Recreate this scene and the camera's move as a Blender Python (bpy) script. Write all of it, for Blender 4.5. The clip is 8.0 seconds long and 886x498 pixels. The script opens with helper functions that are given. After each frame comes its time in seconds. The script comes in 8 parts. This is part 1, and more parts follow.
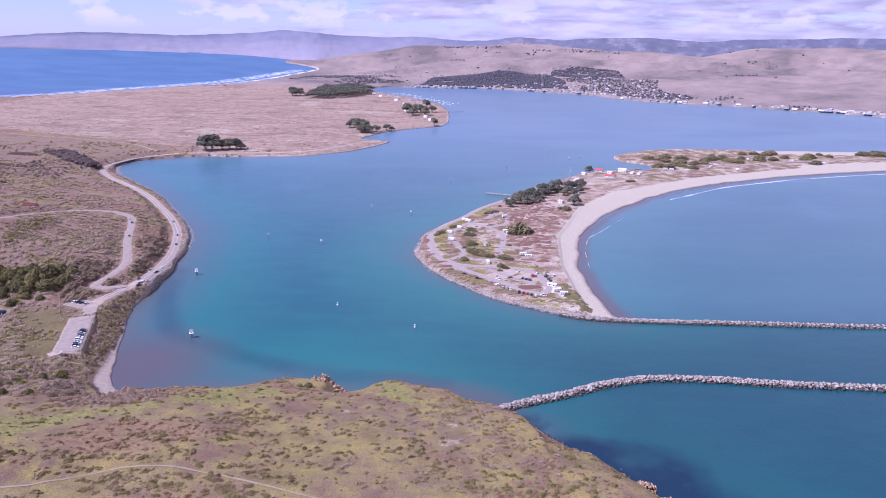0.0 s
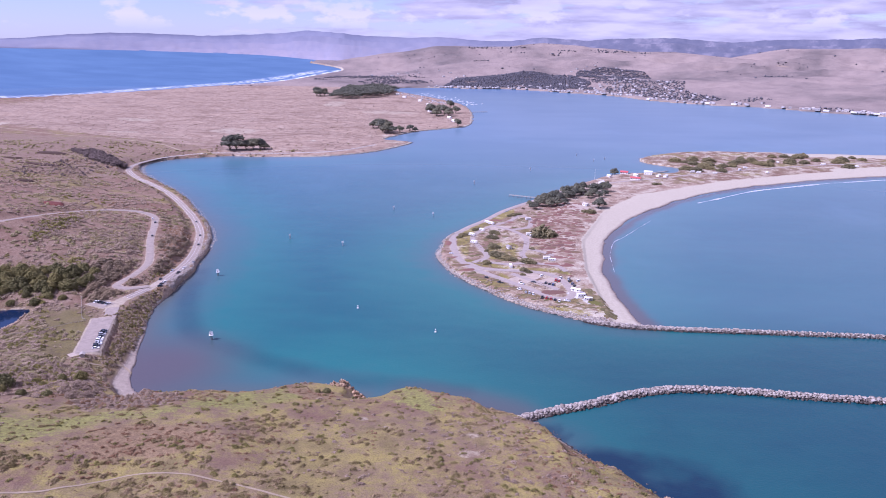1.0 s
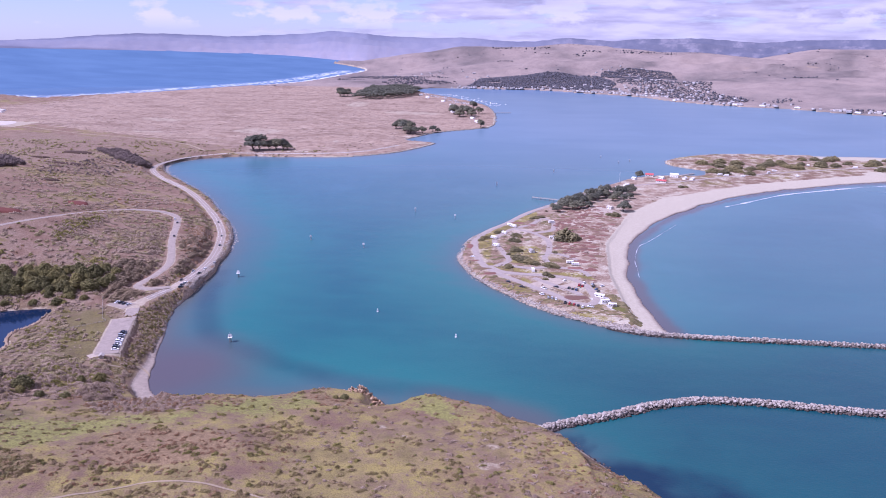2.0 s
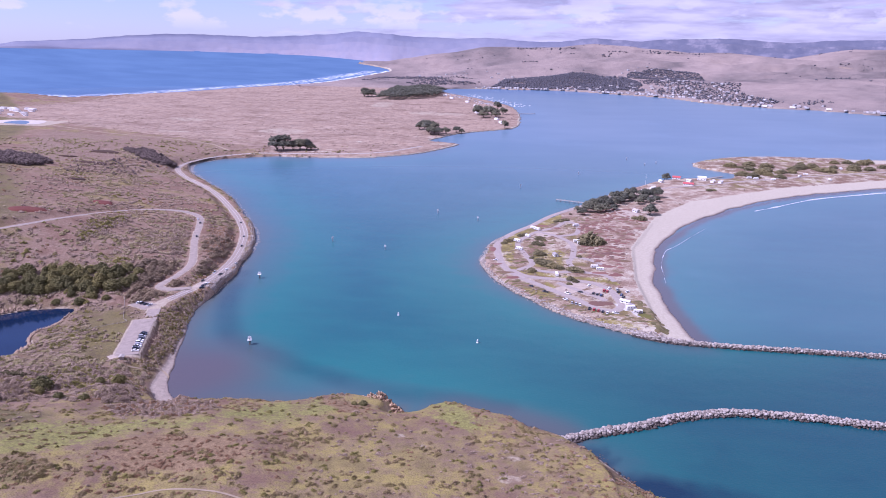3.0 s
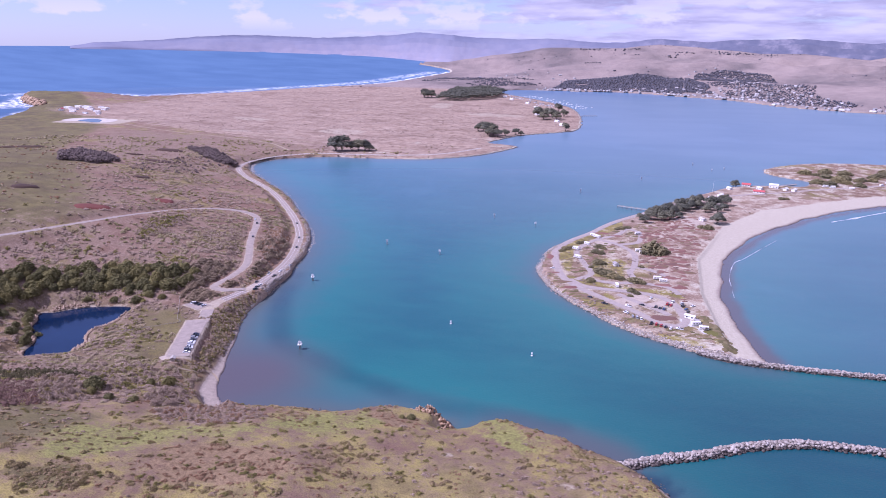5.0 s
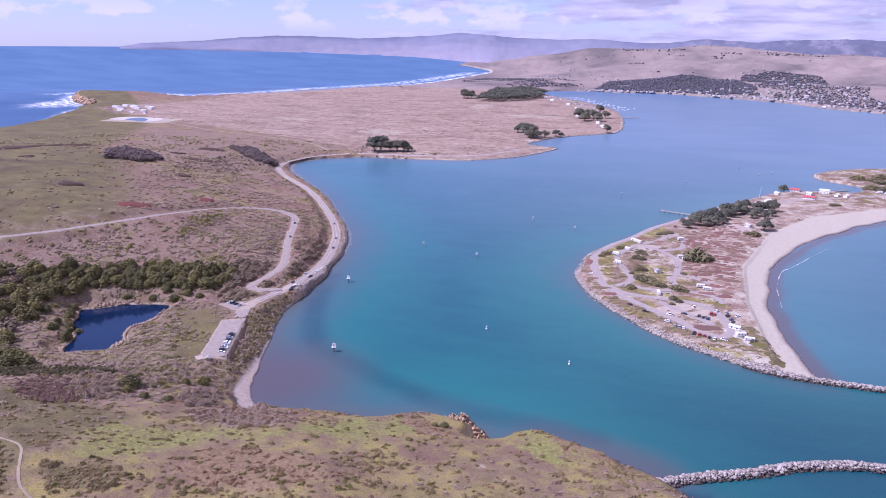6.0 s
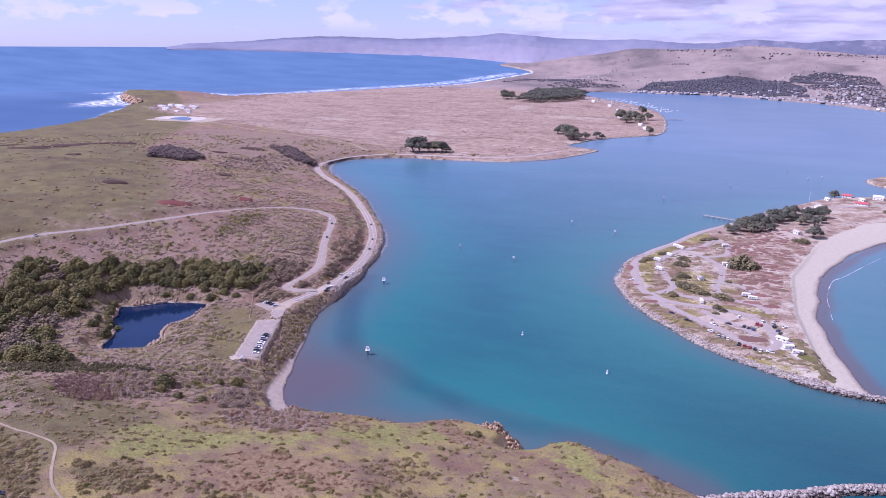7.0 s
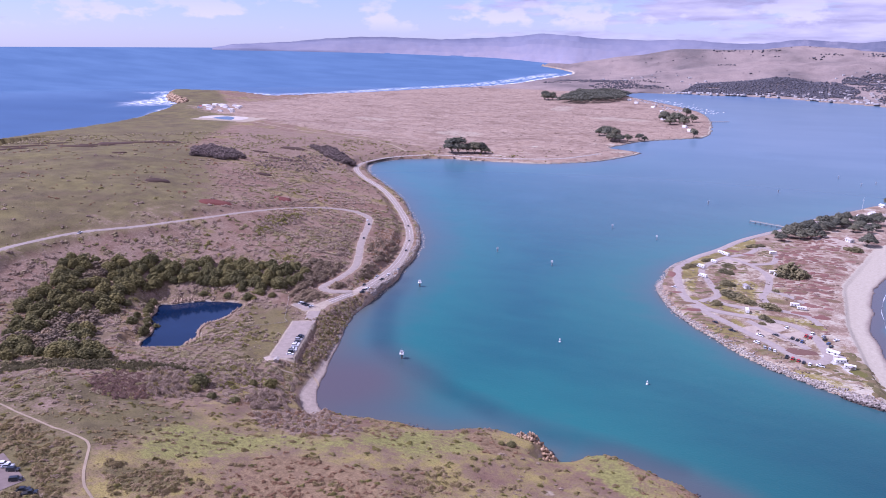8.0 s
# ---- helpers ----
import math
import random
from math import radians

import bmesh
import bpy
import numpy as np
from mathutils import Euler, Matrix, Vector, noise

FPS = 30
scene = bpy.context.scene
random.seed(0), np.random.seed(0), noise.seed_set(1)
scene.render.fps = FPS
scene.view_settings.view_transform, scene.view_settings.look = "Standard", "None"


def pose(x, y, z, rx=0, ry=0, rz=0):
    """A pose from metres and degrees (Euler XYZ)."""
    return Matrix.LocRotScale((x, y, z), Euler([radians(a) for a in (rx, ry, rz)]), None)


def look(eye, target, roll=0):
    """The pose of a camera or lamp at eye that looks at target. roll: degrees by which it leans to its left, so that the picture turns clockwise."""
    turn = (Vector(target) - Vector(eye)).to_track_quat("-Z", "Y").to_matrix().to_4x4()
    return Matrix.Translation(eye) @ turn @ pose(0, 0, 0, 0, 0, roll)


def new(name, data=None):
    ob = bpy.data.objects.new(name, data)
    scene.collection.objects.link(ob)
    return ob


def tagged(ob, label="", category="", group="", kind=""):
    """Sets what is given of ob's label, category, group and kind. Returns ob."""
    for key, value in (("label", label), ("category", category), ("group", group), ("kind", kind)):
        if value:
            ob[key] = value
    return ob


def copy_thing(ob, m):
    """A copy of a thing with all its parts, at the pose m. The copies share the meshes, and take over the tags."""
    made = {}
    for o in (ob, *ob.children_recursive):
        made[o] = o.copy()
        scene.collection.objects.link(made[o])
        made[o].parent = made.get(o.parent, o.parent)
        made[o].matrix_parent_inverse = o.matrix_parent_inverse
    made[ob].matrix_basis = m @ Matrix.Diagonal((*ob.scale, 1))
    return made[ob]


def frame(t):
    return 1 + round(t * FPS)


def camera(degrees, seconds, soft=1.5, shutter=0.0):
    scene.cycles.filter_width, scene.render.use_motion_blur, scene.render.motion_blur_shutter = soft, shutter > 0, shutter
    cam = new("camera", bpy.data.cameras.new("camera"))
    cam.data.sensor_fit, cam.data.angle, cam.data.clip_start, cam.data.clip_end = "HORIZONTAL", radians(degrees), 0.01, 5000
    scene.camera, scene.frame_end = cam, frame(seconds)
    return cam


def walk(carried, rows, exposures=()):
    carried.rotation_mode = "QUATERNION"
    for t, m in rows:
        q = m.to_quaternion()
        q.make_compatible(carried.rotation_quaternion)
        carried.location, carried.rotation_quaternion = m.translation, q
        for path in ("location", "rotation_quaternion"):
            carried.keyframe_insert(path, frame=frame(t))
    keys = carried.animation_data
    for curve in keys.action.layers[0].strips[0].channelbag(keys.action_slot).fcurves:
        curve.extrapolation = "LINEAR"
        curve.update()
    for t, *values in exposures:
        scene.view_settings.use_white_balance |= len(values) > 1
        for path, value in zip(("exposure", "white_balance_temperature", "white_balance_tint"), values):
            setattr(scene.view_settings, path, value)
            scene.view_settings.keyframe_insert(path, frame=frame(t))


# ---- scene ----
# camera: a drone at a steady height that flies ahead and turns slowly to its left
cam = camera(65.58, 8.0, 0.95)
# seconds, x, y, z in metres, pitch, lean and heading in degrees
ROWS = [
    (0.0, 0.08, 0.06, 209.89, -16.757, -0.550, 0.000),
    (0.5, 0.26, 4.42, 209.92, -16.750, -0.546, 0.970),
    (1.0, 0.40, 8.76, 209.95, -16.743, -0.541, 1.956),
    (1.5, 0.48, 13.10, 209.99, -16.736, -0.535, 2.904),
    (3.0, 0.39, 25.95, 210.09, -16.717, -0.515, 5.843),
    (3.5, 0.24, 30.18, 210.13, -16.711, -0.507, 6.864),
    (4.0, 0.02, 34.37, 210.16, -16.706, -0.498, 7.933),
    (5.5, -1.02, 46.67, 210.26, -16.690, -0.469, 12.380),
    (6.0, -1.51, 50.66, 210.30, -16.685, -0.458, 14.022),
    (6.5, -2.08, 54.60, 210.33, -16.680, -0.447, 15.635),
    (7.0, -2.72, 58.48, 210.37, -16.675, -0.434, 17.276),
    (7.5, -3.44, 62.28, 210.40, -16.671, -0.422, 18.925),
    (8.0, -4.24, 66.02, 210.44, -16.667, -0.408, 20.567),
]
walk(cam, [(t, pose(x, y, z, 90 + pitch, 0, heading) @ pose(0, 0, 0, 0, 0, -lean)) for t, x, y, z, pitch, lean, heading in ROWS],
     [(0.0, 0.80, 5330, 42), (8.0, 0.77, 5330, 42)])

# ---- world, sun, exposure ----
SUN_AZIMUTH, SUN_ELEVATION = 248.0, 49.0  # degrees clockwise from +y; degrees above the horizon
world = bpy.data.worlds.new("sky")
scene.world = world
world.use_nodes = True
wn, wl = world.node_tree.nodes, world.node_tree.links
wn.clear()
w_out = wn.new("ShaderNodeOutputWorld")
w_bg = wn.new("ShaderNodeBackground")
w_bg.inputs["Strength"].default_value = 0.12
sky = wn.new("ShaderNodeTexSky")
sky.sky_type, sky.sun_disc = "NISHITA", False
sky.sun_elevation, sky.sun_rotation = radians(SUN_ELEVATION), radians(SUN_AZIMUTH)
sky.air_density, sky.dust_density, sky.ozone_density = 1.0, 0.2, 4.0
w_co = wn.new("ShaderNodeTexCoord")
w_map = wn.new("ShaderNodeMapping")
w_map.inputs["Scale"].default_value = (1.0, 1.0, 6.5)
w_noise = wn.new("ShaderNodeTexNoise")
w_noise.inputs["Scale"].default_value = 7.5
w_noise.inputs["Detail"].default_value = 8.0
w_noise.inputs["Roughness"].default_value = 0.62
w_sep = wn.new("ShaderNodeSeparateXYZ")
w_side = wn.new("ShaderNodeMapRange")  # thicker cloud to the right and overhead
w_side.inputs["From Min"].default_value, w_side.inputs["From Max"].default_value = -0.55, 0.1
w_side.inputs["To Min"].default_value, w_side.inputs["To Max"].default_value = -0.17, 0.13
w_add = wn.new("ShaderNodeMath")
w_add.operation = "ADD"
w_ramp = wn.new("ShaderNodeValToRGB")
w_ramp.color_ramp.elements[0].position, w_ramp.color_ramp.elements[1].position = 0.47, 0.59
w_grey = wn.new("ShaderNodeTexNoise")
w_grey.inputs["Scale"].default_value = 13.0
w_grey.inputs["Detail"].default_value = 6.0
w_cloud = wn.new("ShaderNodeValToRGB")
w_cloud.color_ramp.elements[0].color = (2.2, 2.15, 2.68, 1)
w_cloud.color_ramp.elements[1].color = (3.6, 3.5, 3.95, 1)
w_cloud.color_ramp.elements[0].position, w_cloud.color_ramp.elements[1].position = 0.35, 0.65
w_mix = wn.new("ShaderNodeMix")
w_mix.data_type = "RGBA"
wl.new(w_co.outputs["Generated"], w_map.inputs["Vector"])
wl.new(w_map.outputs["Vector"], w_noise.inputs["Vector"])
wl.new(w_map.outputs["Vector"], w_grey.inputs["Vector"])
wl.new(w_co.outputs["Generated"], w_sep.inputs["Vector"])
wl.new(w_sep.outputs["X"], w_side.inputs["Value"])
wl.new(w_noise.outputs["Fac"], w_add.inputs[0])
wl.new(w_side.outputs["Result"], w_add.inputs[1])
wl.new(w_add.outputs["Value"], w_ramp.inputs["Fac"])
wl.new(w_grey.outputs["Fac"], w_cloud.inputs["Fac"])
wl.new(w_ramp.outputs["Color"], w_mix.inputs[0])
w_veil = wn.new("ShaderNodeMix")  # thin high haze over the whole sky
w_veil.data_type = "RGBA"
w_veil.inputs[0].default_value = 0.65
w_veil.inputs[7].default_value = (1.46, 1.68, 2.62, 1)
wl.new(sky.outputs["Color"], w_veil.inputs[6])
wl.new(w_veil.outputs[2], w_mix.inputs[6])
wl.new(w_cloud.outputs["Color"], w_mix.inputs[7])
# small heaped clouds low over the distance
w_mp2 = wn.new("ShaderNodeMapping")
w_mp2.inputs["Scale"].default_value = (1.0, 1.0, 2.2)
w_puff = wn.new("ShaderNodeTexNoise")
w_puff.inputs["Scale"].default_value, w_puff.inputs["Detail"].default_value, w_puff.inputs["Roughness"].default_value = 15.0, 7.0, 0.55
w_band = wn.new("ShaderNodeValToRGB")
w_band.color_ramp.elements[0].position, w_band.color_ramp.elements[0].color = 0.012, (0, 0, 0, 1)
w_band.color_ramp.elements[1].position, w_band.color_ramp.elements[1].color = 0.03, (1, 1, 1, 1)
w_up = w_band.color_ramp.elements.new(0.075)
w_up.color = (0, 0, 0, 1)
w_thr = wn.new("ShaderNodeValToRGB")
w_thr.color_ramp.elements[0].position, w_thr.color_ramp.elements[1].position = 0.53, 0.60
w_mul = wn.new("ShaderNodeMath")
w_mul.operation = "MULTIPLY"
w_fin = wn.new("ShaderNodeMix")
w_fin.data_type = "RGBA"
w_fin.inputs[7].default_value = (3.9, 3.8, 4.3, 1)
wl.new(w_co.outputs["Generated"], w_mp2.inputs["Vector"])
wl.new(w_mp2.outputs["Vector"], w_puff.inputs["Vector"])
wl.new(w_puff.outputs["Fac"], w_thr.inputs["Fac"])
wl.new(w_sep.outputs["Z"], w_band.inputs["Fac"])
wl.new(w_thr.outputs["Color"], w_mul.inputs[0])
wl.new(w_band.outputs["Color"], w_mul.inputs[1])
wl.new(w_mul.outputs["Value"], w_fin.inputs[0])
wl.new(w_mix.outputs[2], w_fin.inputs[6])
wl.new(w_fin.outputs[2], w_bg.inputs["Color"])
wl.new(w_bg.outputs["Background"], w_out.inputs["Surface"])

sun = new("sun", bpy.data.lights.new("sun", "SUN"))
sun.data.energy, sun.data.angle, sun.data.color = 3.4, radians(0.6), (1.0, 0.95, 0.88)
_a, _e = radians(SUN_AZIMUTH), radians(SUN_ELEVATION)
sun.matrix_world = look((0, 0, 900), (-900 * math.sin(_a) * math.cos(_e), -900 * math.cos(_a) * math.cos(_e), 900 - 900 * math.sin(_e)))

# ---- materials ----
def mat(name, rough=0.8, spec=0.3):
    m = bpy.data.materials.new(name)
    m.use_nodes = True
    b = m.node_tree.nodes["Principled BSDF"]
    b.inputs["Roughness"].default_value = rough
    b.inputs["Specular IOR Level"].default_value = spec
    return m, m.node_tree.nodes, m.node_tree.links, b


def noise_node(n, l, scale, detail=4.0, rough=0.55, co=None, stretch=None):
    t = n.new("ShaderNodeTexNoise")
    t.inputs["Scale"].default_value, t.inputs["Detail"].default_value, t.inputs["Roughness"].default_value = scale, detail, rough
    if co is not None:
        if stretch:
            mp = n.new("ShaderNodeMapping")
            mp.inputs["Scale"].default_value = stretch
            l.new(co, mp.inputs["Vector"])
            co = mp.outputs["Vector"]
        l.new(co, t.inputs["Vector"])
    return t.outputs["Fac"]


def place(n):
    return n.new("ShaderNodeNewGeometry").outputs["Position"]


def ramp(n, l, fac, stops):
    r = n.new("ShaderNodeValToRGB")
    e = r.color_ramp.elements
    while len(e) < len(stops):
        e.new(0.5)
    for el, (p, c) in zip(e, stops):
        el.position, el.color = p, (*c, 1) if len(c) == 3 else c
    l.new(fac, r.inputs["Fac"])
    return r.outputs["Color"]


def blend(n, l, fac, a, b, kind="MIX"):
    m = n.new("ShaderNodeMix")
    m.data_type, m.blend_type = "RGBA", kind
    for sock, v in ((m.inputs[0], fac), (m.inputs[6], a), (m.inputs[7], b)):
        if isinstance(v, (int, float)):
            sock.default_value = v
        elif isinstance(v, tuple):
            sock.default_value = (*v, 1)
        else:
            l.new(v, sock)
    return m.outputs[2]


def attr(n, name):
    a = n.new("ShaderNodeAttribute")
    a.attribute_name = name
    return a.outputs["Fac"]


def calc(n, l, op, a, b=None, c=None, clamp=False):
    m = n.new("ShaderNodeMath")
    m.operation, m.use_clamp = op, clamp
    for sock, v in zip(m.inputs, (a, b, c)):
        if v is None:
            continue
        if isinstance(v, (int, float)):
            sock.default_value = v
        else:
            l.new(v, sock)
    return m.outputs[0]


def bump(n, l, b, height, strength=0.5, distance=0.3):
    k = n.new("ShaderNodeBump")
    k.inputs["Strength"].default_value, k.inputs["Distance"].default_value = strength, distance
    l.new(height, k.inputs["Height"])
    l.new(k.outputs["Normal"], b.inputs["Normal"])


def simple(name, colour, rough=0.6, spec=0.4, vary=0.12, scale=1.5, metal=0.0):
    """A plain painted or weathered surface with slight blotches and a little difference from thing to thing."""
    m, n, l, b = mat(name, rough, spec)
    f = noise_node(n, l, scale, 5.0, 0.6, place(n))
    dark = tuple(c * (1 - 2.2 * vary) for c in colour)
    light = tuple(min(1.0, c * (1 + vary)) for c in colour)
    l.new(ramp(n, l, f, [(0.3, dark), (0.62, light)]), b.inputs["Base Color"])
    b.inputs["Metallic"].default_value = metal
    return m


def varied(name, colours, rough=0.7, spec=0.3, scale=0.6, islands=False, each=False, by=""):
    """Colour picked per object (or per island of one mesh) from a list, with a fine blotch on top."""
    m, n, l, b = mat(name, rough, spec)
    if islands:
        pick = n.new("ShaderNodeNewGeometry").outputs["Random Per Island"]
    else:
        pick = n.new("ShaderNodeObjectInfo").outputs["Random"]
    if by:  # one colour for each plant, with a slight difference from sprig to sprig
        pick = calc(n, l, "ADD", calc(n, l, "MULTIPLY", attr(n, by), 0.8), calc(n, l, "MULTIPLY", pick, 0.2))
    base = ramp(n, l, pick, [(i / max(1, len(colours) - 1), c) for i, c in enumerate(colours)])
    if each:
        own = n.new("ShaderNodeObjectInfo").outputs["Random"]
        base = blend(n, l, 1.0, base, ramp(n, l, own, [(0.0, (0.74, 0.76, 0.82)), (0.5, (1.0, 1.0, 1.0)), (1.0, (1.25, 1.2, 1.1))]), "MULTIPLY")
    f = noise_node(n, l, scale, 4.0, 0.6, place(n))
    l.new(blend(n, l, 0.55, base, ramp(n, l, f, [(0.3, (0.5, 0.5, 0.5)), (0.65, (1.1, 1.1, 1.1))]), "MULTIPLY"), b.inputs["Base Color"])
    return m


def ground_material():
    m, n, l, b = mat("ground", 0.95, 0.15)
    p = place(n)
    wide = noise_node(n, l, 0.018, 6.0, 0.6, p)
    mid = noise_node(n, l, 0.06, 6.0, 0.62, p)
    fine = noise_node(n, l, 0.45, 5.0, 0.65, p)
    tiny = noise_node(n, l, 1.6, 3.0, 0.6, p)
    dry = ramp(n, l, mid, [(0.30, (0.159, 0.109, 0.070)), (0.45, (0.221, 0.152, 0.102)), (0.60, (0.276, 0.192, 0.133)), (0.78, (0.218, 0.140, 0.102))])
    green = ramp(n, l, mid, [(0.32, (0.156, 0.130, 0.049)), (0.52, (0.244, 0.200, 0.071)), (0.66, (0.296, 0.242, 0.082)), (0.78, (0.296, 0.220, 0.097))])
    lush = ramp(n, l, fine, [(0.32, (0.140, 0.129, 0.051)), (0.50, (0.225, 0.215, 0.068)), (0.68, (0.293, 0.276, 0.092))])
    turf = ramp(n, l, mid, [(0.30, (0.102, 0.081, 0.043)), (0.48, (0.144, 0.116, 0.057)), (0.62, (0.171, 0.137, 0.068)), (0.76, (0.172, 0.120, 0.076))])
    bed = ramp(n, l, fine, [(0.32, (0.154, 0.104, 0.055)), (0.50, (0.229, 0.158, 0.087)), (0.68, (0.288, 0.204, 0.115))])
    scrub = ramp(n, l, fine, [(0.34, (0.157, 0.114, 0.078)), (0.50, (0.244, 0.174, 0.126)), (0.68, (0.315, 0.230, 0.169))])
    dune = ramp(n, l, mid, [(0.28, (0.210, 0.142, 0.103)), (0.48, (0.310, 0.226, 0.166)), (0.70, (0.395, 0.306, 0.237))])
    sand = ramp(n, l, fine, [(0.3, (0.373, 0.329, 0.251)), (0.7, (0.464, 0.414, 0.321))])
    wet = ramp(n, l, fine, [(0.3, (0.22, 0.175, 0.145)), (0.7, (0.31, 0.25, 0.21))])
    rock = ramp(n, l, fine, [(0.3, (0.18, 0.13, 0.09)), (0.5, (0.34, 0.255, 0.18)), (0.72, (0.48, 0.375, 0.27))])
    # dry grass of the far hills, shifted to mauve grey for distance haze
    hills = ramp(n, l, noise_node(n, l, 0.0036, 6.0, 0.6, p), [(0.34, (0.155, 0.132, 0.122)), (0.45, (0.235, 0.192, 0.17)), (0.56, (0.285, 0.23, 0.20)), (0.70, (0.325, 0.262, 0.222))])
    speck = ramp(n, l, tiny, [(0.32, (0.45, 0.42, 0.42)), (0.52, (1, 1, 1)), (0.7, (1.18, 1.15, 1.1))])

    def mask(name, lo=0.35, hi=0.65):
        v = calc(n, l, "ADD", attr(n, name), calc(n, l, "MULTIPLY", calc(n, l, "SUBTRACT", mid, 0.5), 1.2))
        v = calc(n, l, "ADD", v, calc(n, l, "MULTIPLY", calc(n, l, "SUBTRACT", fine, 0.5), 0.7))
        r = n.new("ShaderNodeMapRange")
        r.inputs["From Min"].default_value, r.inputs["From Max"].default_value = lo, hi
        l.new(v, r.inputs["Value"])
        return r.outputs["Result"]

    russet = ramp(n, l, fine, [(0.35, (0.13, 0.07, 0.05)), (0.65, (0.25, 0.145, 0.105))])
    w_r = n.new("ShaderNodeMapRange")
    w_r.inputs["From Min"].default_value, w_r.inputs["From Max"].default_value = 0.50, 0.60
    l.new(calc(n, l, "ADD", wide, calc(n, l, "MULTIPLY", calc(n, l, "SUBTRACT", fine, 0.5), 0.25)), w_r.inputs["Value"])
    dry = blend(n, l, calc(n, l, "MULTIPLY", w_r.outputs["Result"], 0.5), dry, russet)
    w_g = n.new("ShaderNodeMapRange")
    w_g.inputs["From Min"].default_value, w_g.inputs["From Max"].default_value = 0.46, 0.38
    l.new(calc(n, l, "ADD", wide, calc(n, l, "MULTIPLY", calc(n, l, "SUBTRACT", mid, 0.5), 0.3)), w_g.inputs["Value"])
    dry = blend(n, l, calc(n, l, "MULTIPLY", w_g.outputs["Result"], 0.7), dry, green)
    stripe = ramp(n, l, noise_node(n, l, 0.009, 7.0, 0.68, p, (0.8, 1.3, 1.0)), [(0.32, (0.68, 0.63, 0.62)), (0.5, (1, 1, 1)), (0.7, (1.12, 1.12, 1.1))])
    dune = blend(n, l, 0.9, dune, stripe, "MULTIPLY")
    hills = blend(n, l, 0.6, hills, ramp(n, l, wide, [(0.34, (0.78, 0.76, 0.77)), (0.5, (1, 1, 1)), (0.68, (1.1, 1.1, 1.08))]), "MULTIPLY")
    c = blend(n, l, mask("green"), dry, green)
    turf = blend(n, l, 0.9, turf, ramp(n, l, wide, [(0.34, (0.80, 0.76, 0.86)), (0.5, (1.02, 1.05, 0.98)), (0.66, (1.16, 1.24, 0.98))]), "MULTIPLY")
    c = blend(n, l, mask("turf"), c, turf)
    c = blend(n, l, mask("dune"), c, dune)
    c = blend(n, l, mask("scrub"), c, scrub)
    c = blend(n, l, mask("lush"), c, lush)
    c = blend(n, l, mask("bed"), c, bed)
    c = blend(n, l, mask("hills"), c, hills)
    c = blend(n, l, 0.75, c, speck, "MULTIPLY")
    c = blend(n, l, mask("bare"), c, ramp(n, l, fine, [(0.3, (0.305, 0.25, 0.18)), (0.7, (0.42, 0.355, 0.27))]))
    c = blend(n, l, mask("sand", 0.4, 0.6), c, sand)
    steep = n.new("ShaderNodeSeparateXYZ")
    l.new(n.new("ShaderNodeNewGeometry").outputs["Normal"], steep.inputs["Vector"])
    st = n.new("ShaderNodeMapRange")
    st.inputs["From Min"].default_value, st.inputs["From Max"].default_value = 0.72, 0.58
    l.new(calc(n, l, "ADD", steep.outputs["Z"], calc(n, l, "MULTIPLY", calc(n, l, "SUBTRACT", fine, 0.5), 0.2)), st.inputs["Value"])
    c = blend(n, l, st.outputs["Result"], c, rock)
    c = blend(n, l, attr(n, "wet"), c, wet)
    l.new(c, b.inputs["Base Color"])
    bump(n, l, b, calc(n, l, "ADD", fine, calc(n, l, "MULTIPLY", tiny, 0.4)), 0.6, 1.2)
    return m


